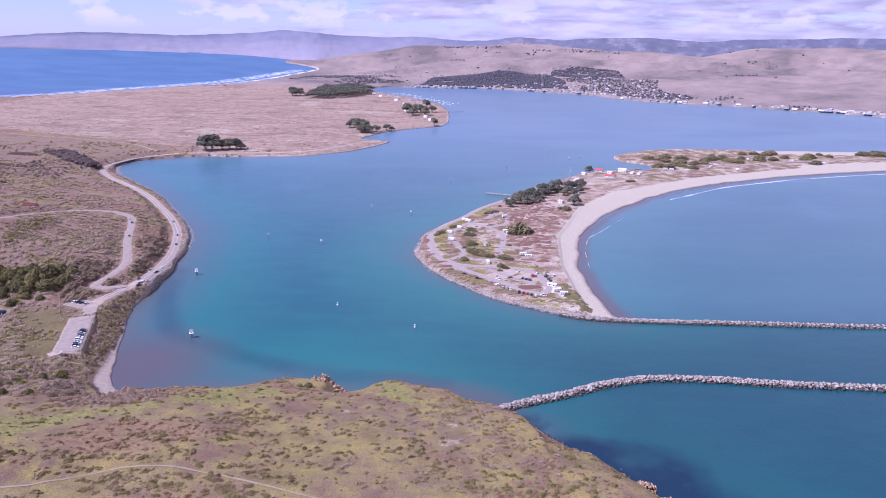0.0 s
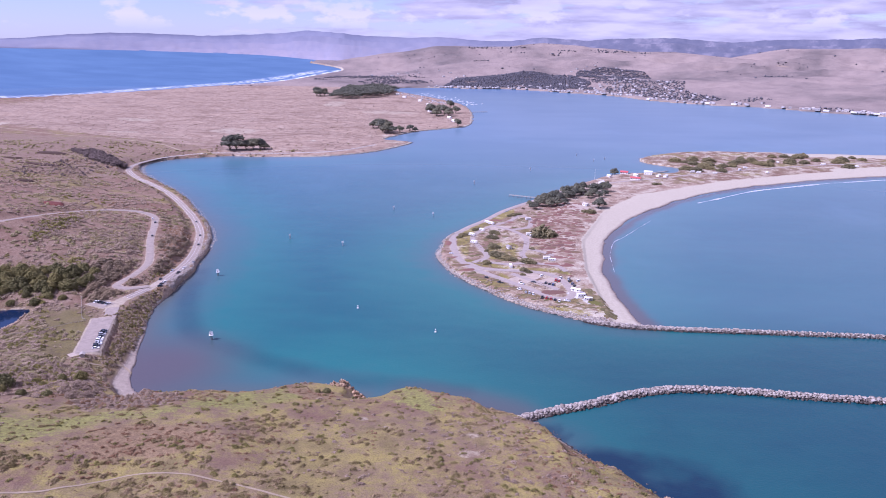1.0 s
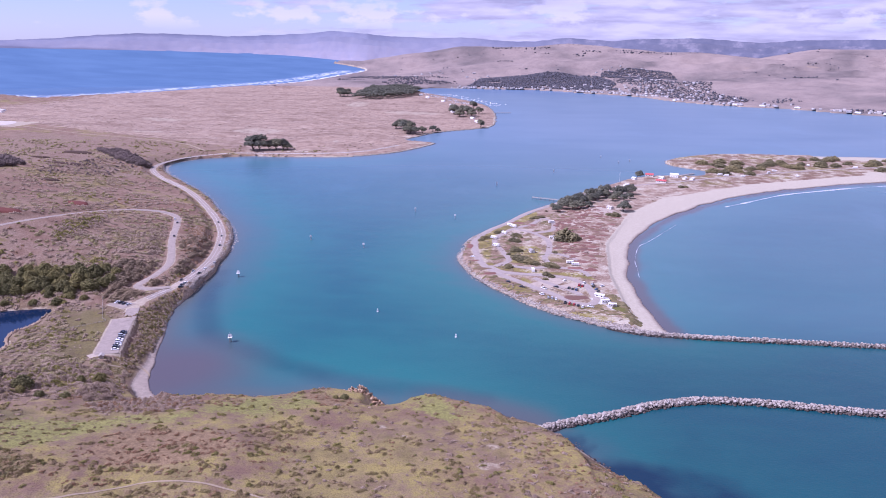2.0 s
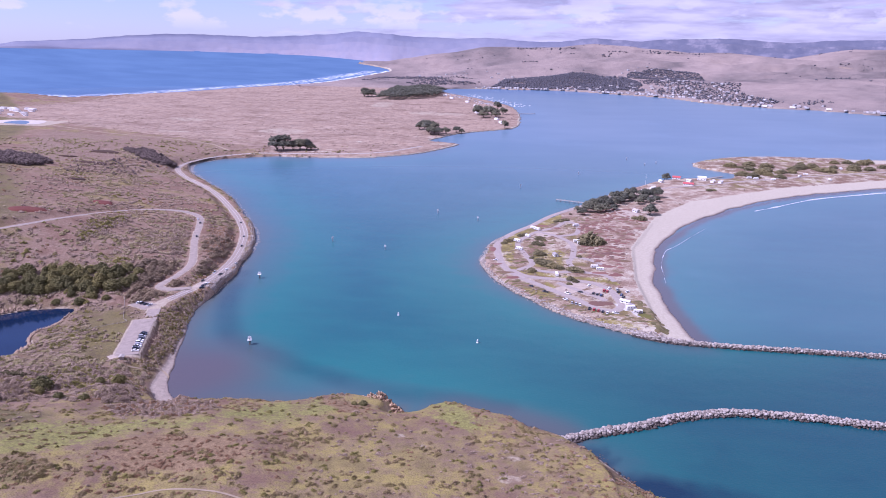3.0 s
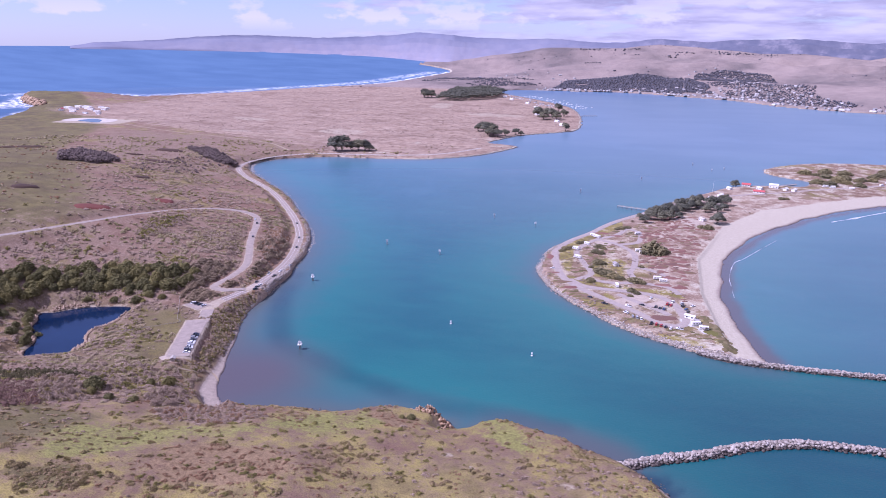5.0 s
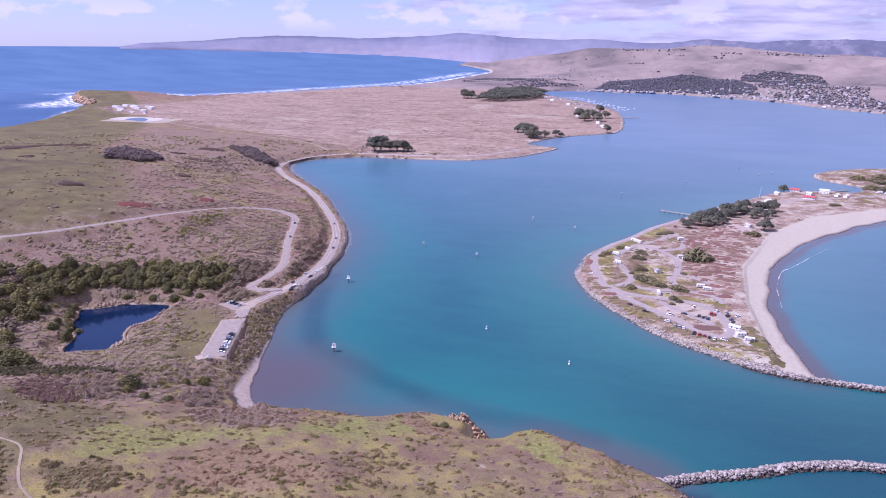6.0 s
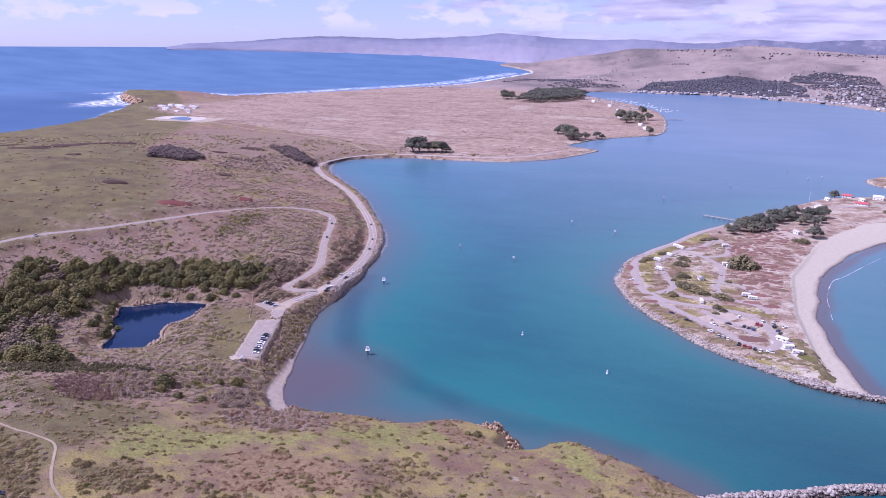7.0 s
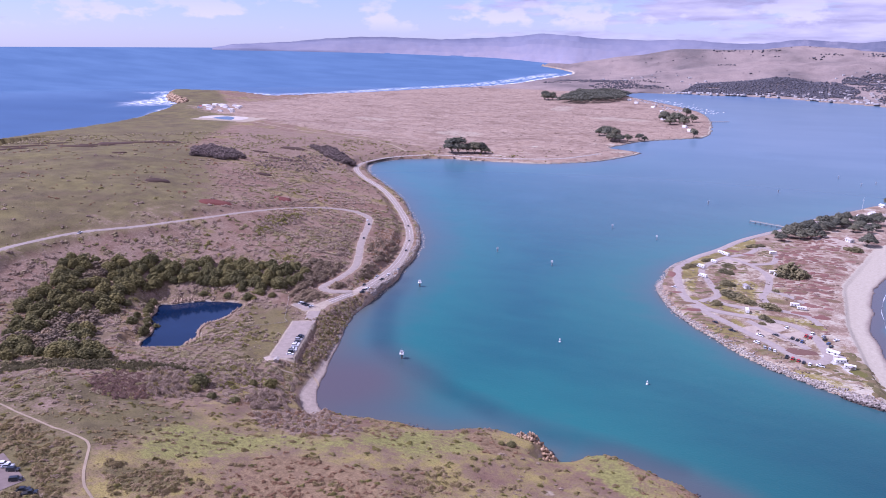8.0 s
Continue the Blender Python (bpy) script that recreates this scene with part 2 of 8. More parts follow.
def water_material():
    m, n, l, b = mat("water", 0.12, 0.5)
    b.inputs["IOR"].default_value = 1.33
    p = place(n)
    wide = noise_node(n, l, 0.0035, 5.0, 0.55, p, (1.0, 2.2, 1.0))
    mid = noise_node(n, l, 0.02, 4.0, 0.5, p, (1.0, 2.5, 1.0))
    depth = attr(n, "depth")
    depth = calc(n, l, "MULTIPLY", depth, calc(n, l, "ADD", 0.55, calc(n, l, "MULTIPLY", mid, 0.9)))
    chan = ramp(n, l, depth, [(0.0, (0.085, 0.098, 0.098)), (0.05, (0.070, 0.102, 0.105)), (0.16, (0.046, 0.109, 0.118)), (0.42, (0.016, 0.123, 0.123)), (1.0, (0.012, 0.090, 0.105))])
    # far harbour: muddy shallow water, with distance haze put into the colour
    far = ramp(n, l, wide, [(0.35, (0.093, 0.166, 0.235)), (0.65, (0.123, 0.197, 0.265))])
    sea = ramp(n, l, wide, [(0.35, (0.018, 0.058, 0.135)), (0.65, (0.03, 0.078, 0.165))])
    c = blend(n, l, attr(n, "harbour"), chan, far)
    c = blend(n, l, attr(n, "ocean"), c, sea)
    # where gloss fades, the sky's reflection is painted into the sea colour
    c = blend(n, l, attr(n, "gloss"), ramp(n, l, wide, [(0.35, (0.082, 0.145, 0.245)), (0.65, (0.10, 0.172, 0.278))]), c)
    l.new(calc(n, l, "MULTIPLY", attr(n, "gloss"), 0.36), b.inputs["Specular IOR Level"])
    slick = ramp(n, l, noise_node(n, l, 0.0045, 6.0, 0.62, p, (1.6, 0.8, 1.0)), [(0.55, (0, 0, 0)), (0.68, (1, 1, 1))])  # paler slicks left by the tide
    c = blend(n, l, calc(n, l, "MULTIPLY", slick, calc(n, l, "MULTIPLY", attr(n, "harbour"), 0.3)), c, (0.13, 0.225, 0.31))
    c = blend(n, l, attr(n, "kelp"), c, (0.005, 0.026, 0.052))
    c = blend(n, l, attr(n, "shoal"), c, (0.092, 0.076, 0.082))
    foamy = calc(n, l, "MULTIPLY", attr(n, "foam"), ramp(n, l, noise_node(n, l, 0.05, 8.0, 0.7, p, (1.0, 1.0, 1.0)), [(0.44, (0, 0, 0)), (0.56, (1, 1, 1))]))
    c = blend(n, l, foamy, c, (0.85, 0.86, 0.88))
    l.new(c, b.inputs["Base Color"])
    l.new(calc(n, l, "ADD", calc(n, l, "SUBTRACT", 0.30, calc(n, l, "MULTIPLY", attr(n, "ripple"), 0.14)), calc(n, l, "MULTIPLY", foamy, 0.6)), b.inputs["Roughness"])
    ripple = calc(n, l, "ADD", noise_node(n, l, 0.5, 3.0, 0.6, p, (1.0, 1.6, 1.0)), calc(n, l, "MULTIPLY", noise_node(n, l, 0.09, 2.0, 0.5, p), 1.5))
    k = n.new("ShaderNodeBump")
    k.inputs["Distance"].default_value = 1.0
    l.new(ripple, k.inputs["Height"])
    level = n.new("ShaderNodeCombineXYZ")  # water lies level, also where the distance is drawn in
    level.inputs["Z"].default_value = 1.0
    l.new(level.outputs["Vector"], k.inputs["Normal"])
    l.new(calc(n, l, "MULTIPLY", attr(n, "ripple"), 0.16), k.inputs["Strength"])
    l.new(k.outputs["Normal"], b.inputs["Normal"])
    return m


M_ground = ground_material()
M_water = water_material()
# haze is painted into these colours: blue above, paler grey towards the foot
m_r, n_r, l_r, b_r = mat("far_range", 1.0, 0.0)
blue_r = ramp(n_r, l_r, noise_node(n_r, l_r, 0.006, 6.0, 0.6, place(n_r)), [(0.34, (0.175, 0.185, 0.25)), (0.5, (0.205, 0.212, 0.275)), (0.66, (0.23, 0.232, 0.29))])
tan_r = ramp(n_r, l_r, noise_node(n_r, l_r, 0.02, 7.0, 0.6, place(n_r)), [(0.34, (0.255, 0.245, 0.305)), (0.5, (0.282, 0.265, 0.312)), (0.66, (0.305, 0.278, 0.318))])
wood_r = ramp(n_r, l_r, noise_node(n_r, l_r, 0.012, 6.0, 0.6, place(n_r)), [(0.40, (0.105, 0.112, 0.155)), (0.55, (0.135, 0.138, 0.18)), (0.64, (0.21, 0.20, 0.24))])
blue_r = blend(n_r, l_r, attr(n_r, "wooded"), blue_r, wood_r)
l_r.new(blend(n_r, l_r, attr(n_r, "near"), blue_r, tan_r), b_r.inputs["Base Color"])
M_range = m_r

# ---- the land and the water ----
EYE = (-2.0, 33.0, 210.0)
NEAR, LAST = 2600.0, 4800.0


def drawn_in(x, y, z):
    """True plan metres to scene metres. Everything nearer than NEAR stays where it is; the distance beyond is drawn in
    along the line of sight, so that the horizon, fifty kilometres off, lies inside five."""
    x, y, z = (np.asarray(v, float) for v in (x, y, z))
    dx, dy = x - EYE[0], y - EYE[1]
    d = np.hypot(dx, dy)
    z = z - d * d / 1.48e7
    far = np.maximum(d - NEAR, 0)
    k = np.where(d > NEAR, (NEAR + (LAST - NEAR) * far / (far + LAST - NEAR)) / np.maximum(d, 1), 1.0)
    return EYE[0] + dx * k, EYE[1] + dy * k, EYE[2] + (z - EYE[2]) * k, k


def lattice(ix, iy, seed):
    h = (ix.astype(np.int64) * 374761393 + iy.astype(np.int64) * 668265263 + seed * 974634777) & 0xFFFFFFFF
    h = ((h ^ (h >> 13)) * 1274126177) & 0xFFFFFFFF
    return ((h ^ (h >> 16)) & 0xFFFF) / 65535.0


def rough2(x, y, size, seed, octaves=4, gain=0.5):
    """Smooth random relief between 0 and 1, with bumps of the given size and smaller."""
    out, amp, tot = 0.0, 1.0, 0.0
    for o in range(octaves):
        u, v = x / size * 2 ** o + 13.7 * o, y / size * 2 ** o - 7.1 * o
        iu, iv = np.floor(u), np.floor(v)
        fu, fv = u - iu, v - iv
        fu, fv = fu * fu * (3 - 2 * fu), fv * fv * (3 - 2 * fv)
        a, b = lattice(iu, iv, seed + o), lattice(iu + 1, iv, seed + o)
        c, d = lattice(iu, iv + 1, seed + o), lattice(iu + 1, iv + 1, seed + o)
        out = out + amp * ((a * (1 - fu) + b * fu) * (1 - fv) + (c * (1 - fu) + d * fu) * fv)
        tot += amp
        amp *= gain
    return out / tot


def step(lo, hi, v):
    t = np.clip((v - lo) / (hi - lo), 0, 1)
    return t * t * (3 - 2 * t)


def curve_through(pts, n=6, closed=False):
    """A smooth line through the given plan points (Catmull-Rom, centripetal enough for gentle bends)."""
    p = np.array(pts, float)
    if closed:
        q = np.vstack([p[-1], p, p[0], p[1]])
    else:
        q = np.vstack([2 * p[0] - p[1], p, 2 * p[-1] - p[-2]])
    out = []
    for i in range(1, len(q) - 2):
        a, b, c, d = q[i - 1:i + 3]
        span = np.hypot(*(c - b)[:2])
        a = b + (a - b) * min(1.0, 1.6 * span / max(1e-6, np.hypot(*(a - b)[:2])))
        d = c + (d - c) * min(1.0, 1.6 * span / max(1e-6, np.hypot(*(d - c)[:2])))
        for t in np.arange(n) / n:
            out.append(0.5 * (2 * b + (c - a) * t + (2 * a - 5 * b + 4 * c - d) * t * t + (3 * b - a - 3 * c + d) * t ** 3))
    if not closed:
        out.append(p[-1])
    return np.array(out)


def away(x, y, line, closed=False):
    """Distance from each plan point to a line, and how far along the line (0 to 1) the nearest place is."""
    x, y = np.asarray(x, np.float32).ravel(), np.asarray(y, np.float32).ravel()
    a = line if not closed else np.vstack([line, line[:1]])
    best = np.full(x.shape, 1e18, np.float32)
    along = np.zeros(x.shape, np.float32)
    m = len(a) - 1
    for i in range(m):
        (x0, y0), (x1, y1) = a[i, :2], a[i + 1, :2]
        ex, ey = x1 - x0, y1 - y0
        t = np.clip(((x - x0) * ex + (y - y0) * ey) / max(ex * ex + ey * ey, 1e-9), 0, 1)
        d = (x - x0 - t * ex) ** 2 + (y - y0 - t * ey) ** 2
        w = d < best
        best[w], along[w] = d[w], ((i + t) / m)[w]
    return np.sqrt(best), along


def inside(x, y, poly):
    x, y = np.asarray(x, np.float32).ravel(), np.asarray(y, np.float32).ravel()
    r = np.zeros(x.shape, bool)
    for (x0, y0), (x1, y1) in zip(poly[:, :2], np.roll(poly, -1, 0)[:, :2]):
        if y0 == y1:
            continue
        r ^= ((y0 > y) != (y1 > y)) & (x < (x1 - x0) * (y - y0) / (y1 - y0) + x0)
    return r


# the shore, as one closed line: the headland's cliffs, the cove and the harbour road, the dune isthmus, the far town, the sand spit, the bay
HEAD_SHORE = [(-900, 0), (-500, -400), (0, -420), (150, -150), (160, 60), (140, 205), (118, 258), (105, 284), (90, 304), (67, 328), (50, 351), (35, 364),
              (14, 376), (-12, 383), (-26, 391), (-40, 390), (-54, 376), (-63, 374), (-61, 388), (-72, 389), (-88, 394), (-104, 394),
              (-120, 387), (-140, 386), (-160, 384), (-182, 378)]
ROAD_SHORE = [(-198, 383), (-212, 398), (-220, 420), (-237, 470), (-249, 520), (-252, 570), (-257, 617), (-270, 695), (-284, 745), (-325, 825), (-403, 952), (-480, 1043),
              (-530, 1106), (-556, 1155), (-563, 1195), (-545, 1230), (-463, 1278), (-365, 1286), (-265, 1303), (-180, 1370), (-118, 1500),
              (-150, 1530), (-186, 1552), (-124, 1688), (-40, 1772), (5, 1835), (18, 2110), (0, 2350), (-20, 2476), (-90, 2674), (-180, 2850), (-290, 3060)]
TOWN_SHORE = [(-350, 3250), (-300, 3340), (-150, 3380), (35, 3330), (221, 3311), (412, 3146), (604, 2967), (700, 2740), (860, 2580),
              (1029, 2482), (1155, 2328), (1287, 2229), (1360, 2115), (1500, 1950), (1700, 1700)]
SPIT_SHORE = [(1600, 1500), (1300, 1440), (913, 1418), (718, 1423), (600, 1424), (485, 1424), (393, 1388), (327, 1325), (332, 1268), (368, 1225), (350, 1178), (296, 1172),
              (243, 1149), (196, 1096), (151, 1035), (73, 910), (11, 807), (-20, 748), (-28, 699), (-28, 674), (-13, 627), (9, 592), (33, 563),
              (55, 540), (73, 527), (99, 514), (130, 503), (143, 504), (136, 535), (133, 581), (133, 628), (139, 674), (157, 749), (193, 828),
              (248, 907), (327, 990), (418, 1057), (520, 1108), (636, 1154), (773, 1193), (1100, 1270)]
BAY_SHORE = [(1500, 1290), (2200, 1000), (3500, 0), (6000, -2500), (9000, -4000), (30000, 0), (30000, 40000), (-22000, 45000)]
OCEAN_SHORE = [(-20500, 26000), (-13300, 17000), (-8500, 14300), (-5600, 12300), (-3743, 10341), (-2916, 9300), (-1906, 7700), (-1184, 6080), (-960, 5300), (-965, 4700),
               (-1010, 3800), (-1160, 3330), (-1300, 3015), (-1403, 2738), (-1520, 2560), (-1610, 2400), (-1780, 2430), (-2060, 2420), (-1990, 2270), (-1830, 2110),
               (-1650, 1985), (-1600, 1850), (-1480, 1660), (-1370, 1400), (-1290, 1150), (-1190, 850), (-1050, 500), (-950, 250)]
SHORE = curve_through(HEAD_SHORE + ROAD_SHORE + TOWN_SHORE + SPIT_SHORE + BAY_SHORE + OCEAN_SHORE, 4, True)

# heights of the land: x, y, metres
HEAD_HEIGHTS = [(-220, 250, 50), (-142, 244, 40), (-110, 284, 37), (-85, 287, 30), (-33, 313, 25), (-4, 275, 28), (36, 294, 27), (-32, 362, 15), (-66, 372, 10),
                (-93, 354, 19), (-149, 330, 27), (-140, 362, 14), (-193, 330, 24), (-168, 250, 43), (-251, 318, 28), (-205, 360, 10), (60, 240, 34), (-20, 200, 44), (-120, 150, 52),
                (-260, 215, 53), (-250, 100, 58), (0, 0, 50), (-300, -150, 50)]
HARBOUR_HEIGHTS = [(-327, 377, 19), (-350, 440, 10), (-390, 455, 11), (-245, 410, 13), (-262, 465, 12), (-300, 470, 10.5), (-290, 535, 9.5), (-265, 600, 5.5), (-287, 566, 10), (-306, 655, 14), (-356, 760, 17.5), (-314, 760, 7),
                   (-412, 752, 25), (-433, 645, 43), (-458, 605, 50), (-495, 440, 54), (-416, 350, 26), (-420, 500, 30), (-342, 574, 23), (-346, 630, 25),
                   (-434, 868, 16), (-538, 1064, 8), (-470, 960, 10), (-310, 300, 40)]
RIDGE_HEIGHTS = [(-600, 600, 66), (-700, 500, 74), (-840, 700, 70), (-1035, 935, 44), (-700, 900, 52), (-600, 300, 66), (-950, 400, 45), (-1220, 1250, 27), (-900, 1200, 36), (-1300, 1450, 20),
                 (-650, 1130, 20), (-1080, 1540, 22), (-1350, 1800, 24), (-1500, 1800, 22), (-1800, 2250, 24), (-1950, 2340, 22), (-1600, 2150, 13), (-1540, 2330, 9), (-1450, 2300, 9), (-1780, 2330, 25), (-850, 1400, 18),
                 (-450, 1320, 5), (-700, 1700, 10), (-1000, 2200, 13), (-400, 1900, 8), (-500, 2700, 6), (-1300, 2600, 12), (-900, 3200, 10), (-200, 2300, 4)]
KNOTS = np.array(HEAD_HEIGHTS + HARBOUR_HEIGHTS + RIDGE_HEIGHTS, float)
_gap = np.hypot(KNOTS[:, None, 0] - KNOTS[None, :, 0], KNOTS[:, None, 1] - KNOTS[None, :, 1])
_mean = 22.0
_pull = np.linalg.solve(_gap + 3.0 * np.eye(len(KNOTS)) * -1, KNOTS[:, 2] - _mean)

# the skyline: degrees to the left of +y, degrees above level
SKYLINE = np.array([(-60, 0.5), (-31.5, 0.44), (-29.2, 0.54), (-27.5, 0.42), (-23.1, 0.39), (-20.0, 0.16), (-15.9, 0.46), (-11.6, 0.38), (-9.5, 0.20), (-5.9, 0.42), (-3.3, 0.14), (-0.6, 0.16),
                    (2.6, 0.40), (4.8, 0.32), (8.4, 0.42), (11.3, 0.70), (12.7, 0.79), (15.3, 0.52), (16.9, 0.45), (20.7, 0.29), (24.8, 0.43), (26.9, 0.44), (29.7, 0.29),
                    (32.4, 0.05), (36.7, -0.17), (38.4, -0.43), (45, -0.8)])

ROADS = {}


def road(name, pts, width):
    """A road's middle line with its heights, on which the land is levelled."""
    ROADS[name] = (curve_through(pts, 8), width)


road("harbour_road", [(-272, 492, 10.4), (-273, 520, 9.3), (-266, 564, 6.8), (-269, 636, 4.1), (-285, 707, 3.6), (-304, 757, 3.6), (-347, 835, 3.8), (-425, 950, 4.0), (-509, 1042, 4.4), (-551, 1100, 5.0), (-565, 1146, 5.0), (-563, 1192, 4.7), (-546, 1241, 4.4), (-493, 1297, 3.6), (-421, 1306, 3.4), (-331, 1316, 3.4), (-251, 1354, 3.4), (-191, 1444, 3.4)], 8.0)
road("hill_road", [(-269, 553, 8.0), (-284, 545, 8.6), (-296, 550, 9.4), (-292, 575, 10.6), (-293, 606, 12.3), (-320, 670, 15.2), (-341, 729, 17.5), (-355, 754, 18.5), (-379, 765, 20.5), (-408, 757, 23.5), (-428, 715, 31.0), (-438, 647, 41.0), (-450, 597, 45.5), (-472, 534, 49.9), (-497, 492, 52.2), (-503, 457, 53.9), (-502, 416, 55.5), (-481, 331, 56.6)], 6.5)
road("shoulder", [(-268, 551, 7.8), (-265, 575, 6.3), (-265, 604, 4.9), (-268, 644, 3.9), (-277, 684, 3.6), (-289, 716, 3.5), (-301, 753, 3.5)], 6.5)
road("spit_road", [(150, 1010, 3.6), (95, 935, 3.6), (58, 884, 3.6), (42, 857, 3.6), (24, 819, 3.6), (2, 782, 3.5), (-12, 746, 3.4), (-13, 714, 3.4), (-9, 679, 3.5), (-4, 657, 3.6), (4, 639, 3.7), (15, 623, 3.8), (28, 609, 3.8),
                   (42, 593, 3.9), (55, 580, 3.9), (65, 567, 4.0), (74, 557, 4.0), (86, 555, 4.0), (93, 566, 4.0), (92, 583, 4.0), (89, 601, 4.0), (82, 614, 4.0), (72, 622, 4.0), (58, 625, 4.0), (45, 627, 4.0), (28, 629, 3.9), (14, 634, 3.8), (2, 650, 3.6)], 7.0)
road("spit_approach", [(150, 1010, 3.6), (215, 1062, 3.8), (290, 1100, 4.0), (380, 1150, 4.2), (520, 1215, 4.4), (700, 1280, 4.4), (950, 1330, 4.4), (1400, 1390, 4.5)], 6.5)


def land(x, y):
    """Height of the land or the sea bed at true plan points, the distance inside the shore, and some masks."""
    shape = np.shape(x)
    x, y = np.asarray(x, float).ravel(), np.asarray(y, float).ravel()
    wob = 7.0 * step(250, 900, np.hypot(x, y)) + 3.0
    xs = x + wob * (rough2(x, y, 34, 5, 3) - 0.5)
    ys = y + wob * (rough2(x, y, 34, 9, 3) - 0.5)
    off, along = away(xs, ys, SHORE, True)
    s = np.where(inside(xs, ys, SHORE), off, -off)
    d = np.hypot(x - EYE[0], y - EYE[1])
    az = np.degrees(np.arctan2(-(x - EYE[0]), y - EYE[1]))
    spit = np.where((y > 420) & (y < 1500) & (x > -110 + 0 * y), np.where(x > np.interp(y, [420, 900, 1150, 1500], [-110, -60, 40, 120]), 1.0, 0.0), 0.0)
    # relief from the known heights
    h = np.full(x.shape, _mean)
    for (kx, ky, _), w in zip(KNOTS, _pull):
        h += w * np.hypot(x - kx, y - ky)
    h = np.clip(h, 3, 90)
    rugged = rough2(x, y, 60, 21, 5, 0.55) - 0.5
    h += rugged * np.clip(h * 0.10, 0.5, 5.0) + (rough2(x, y, 9, 31, 2) - 0.5) * 0.7
    # low dune plain
    dune = step(-30, 110, y - np.interp(x, [-1700, -1085, -540, -430, 60], [1790, 1530, 1315, 1250, 1250])) * step(-1650, -1250, x) * (1 - spit) * step(-900, 0, -(y - 3600)) * (x < 60)
    h = np.where(dune > 0.02, h + dune * ((rough2(x + 0.35 * y, y * 1.8, 90, 41, 5, 0.6) - 0.5) * 5.5), h)
    # town slopes and the hills behind
    north = step(-40, 40, y - np.interp(x, [-3000, -400, 0, 800, 1400, 2500], [3250, 3250, 2950, 2300, 1650, 1350])) * (1 - spit)
    roll = rough2(x, y, 1300, 51, 6, 0.5)
    fold = 1 - np.abs(2 * rough2(x, y, 480, 61, 5, 0.5) - 1) * 1.7
    hill = 5 + (1 - np.exp(-np.maximum(s, 0) / 1500.0)) * (25 + 130 * roll + 120 * fold * rough2(x, y, 1800, 65, 2) + 60 * (rough2(x, y, 330, 67, 4, 0.55) - 0.5)) * step(3000, 4200, d + 700 * (az < -8))
    hill = 5 + np.minimum(hill - 5, np.maximum(s, 0) * (0.16 - 0.125 * step(0, 6, az)))
    crest = np.interp(az, SKYLINE[:, 0], SKYLINE[:, 1])
    top = EYE[2] + d * np.tan(np.radians(crest - np.interp(az, [-31, -24, -20, -13, -9, -4, 1, 3, 5, 7, 9, 10.5, 14], [0.6, 0.5, 1.0, 0.9, 0.35, 0.3, 0.45, 0.65, 0.95, 1.2, 1.6, 2.0, 2.2]))) + d * d / 1.48e7 - 6 - 14 * rough2(x, y, 500, 71, 4)
    w = step(0, 1, (d - np.interp(az, [0, 5, 10], [4600, 4800, 5200])) / 1900.0)
    hill = np.minimum(hill * (1 - w) + top * w, np.maximum(top, 4))
    h = h * (1 - north) + hill * north
    # the spit is low and flat, with small hummocks
    hs = 3.6 + (rough2(x, y, 28, 81, 4) - 0.5) * np.interp(x - 0.12 * (y - 600), [90, 115], [0.45, 1.1])
    h = h * (1 - spit) + hs * spit
    # rise from the water: cliffs at the headland, rock banks by the road, flat beaches
    cliff = np.where((y < 397) & (x > -190) & (x < 400), 1.0, 0.0) + np.where(((x < -1180) & (y < 2450)) | (x < -1560), 0.9, 0.0)
    beach = spit * step(0, 9, x - np.interp(y, [500, 560, 640, 740, 880, 980, 1100, 1200], [112, 110, 110, 122, 172, 238, 405, 625]))
    cove = np.maximum((np.hypot(x + 205, y - 398) < 45), (y > 385) & (y < 482) & (x > -262) & (x < -190)) * 1.0
    near_rim = np.where((y < 400) & (x > -190) & (x < 400), 1.0, 0.0)
    edge_fall = np.interp(x, [-190, -175, -150, -128, -110, -97, -83, -50, -35, -14, 0, 15, 31, 45, 51, 64, 76, 90, 120], [0.45, 0.7, 0.76, 0.84, 0.71, 0.62, 0.4, 0.45, 0.63, 0.48, 0.58, 0.82, 0.56, 0.6, 0.79, 0.76, 0.63, 0.62, 0.7])
    slope = 0.42 + (1.0 - edge_fall * near_rim) * cliff * (0.7 + 0.9 * rough2(x, y, 25, 91, 3)) - 0.335 * beach - 0.33 * cove * (1 - cliff) * step(np.interp(y, [395, 425], [14, 8]), np.interp(y, [395, 425], [9, 4]), s) - 0.25 * dune
    slope = np.maximum(slope, 0.08)
    rise = 0.25 + np.maximum(s, 0) * slope
    k = np.maximum(0.15 * h, 0.8)
    q = np.clip(0.5 + 0.5 * (rise - h) / k, 0, 1)
    h = rise * (1 - q) + h * q - k * q * (1 - q)
    h = np.where(s < 0, np.maximum(s * (0.05 + 0.2 * cliff), -9.0), np.maximum(h, 0.2 + np.minimum(s, 3) * 0.1))
    # pond behind the grove
    bare = np.zeros_like(h)
    pd = away(x, y, POND, True)[0] * np.where(inside(x, y, POND), -1, 1)
    near = (x > -480) & (x < -250) & (y > 330) & (y < 560)
    pd = np.where(near, pd, 99)
    h = np.where(pd < 60, np.minimum(h, np.where(pd < 0, 6.5, 9.2 + pd * 0.35 + 0.55 * np.maximum(pd - 8, 0))), h)
    bare = np.maximum(bare, 0.55 * step(7, 2, pd) * step(-2, 0, pd) * step(0.40, 0.56, rough2(x, y, 22, 29, 3)))
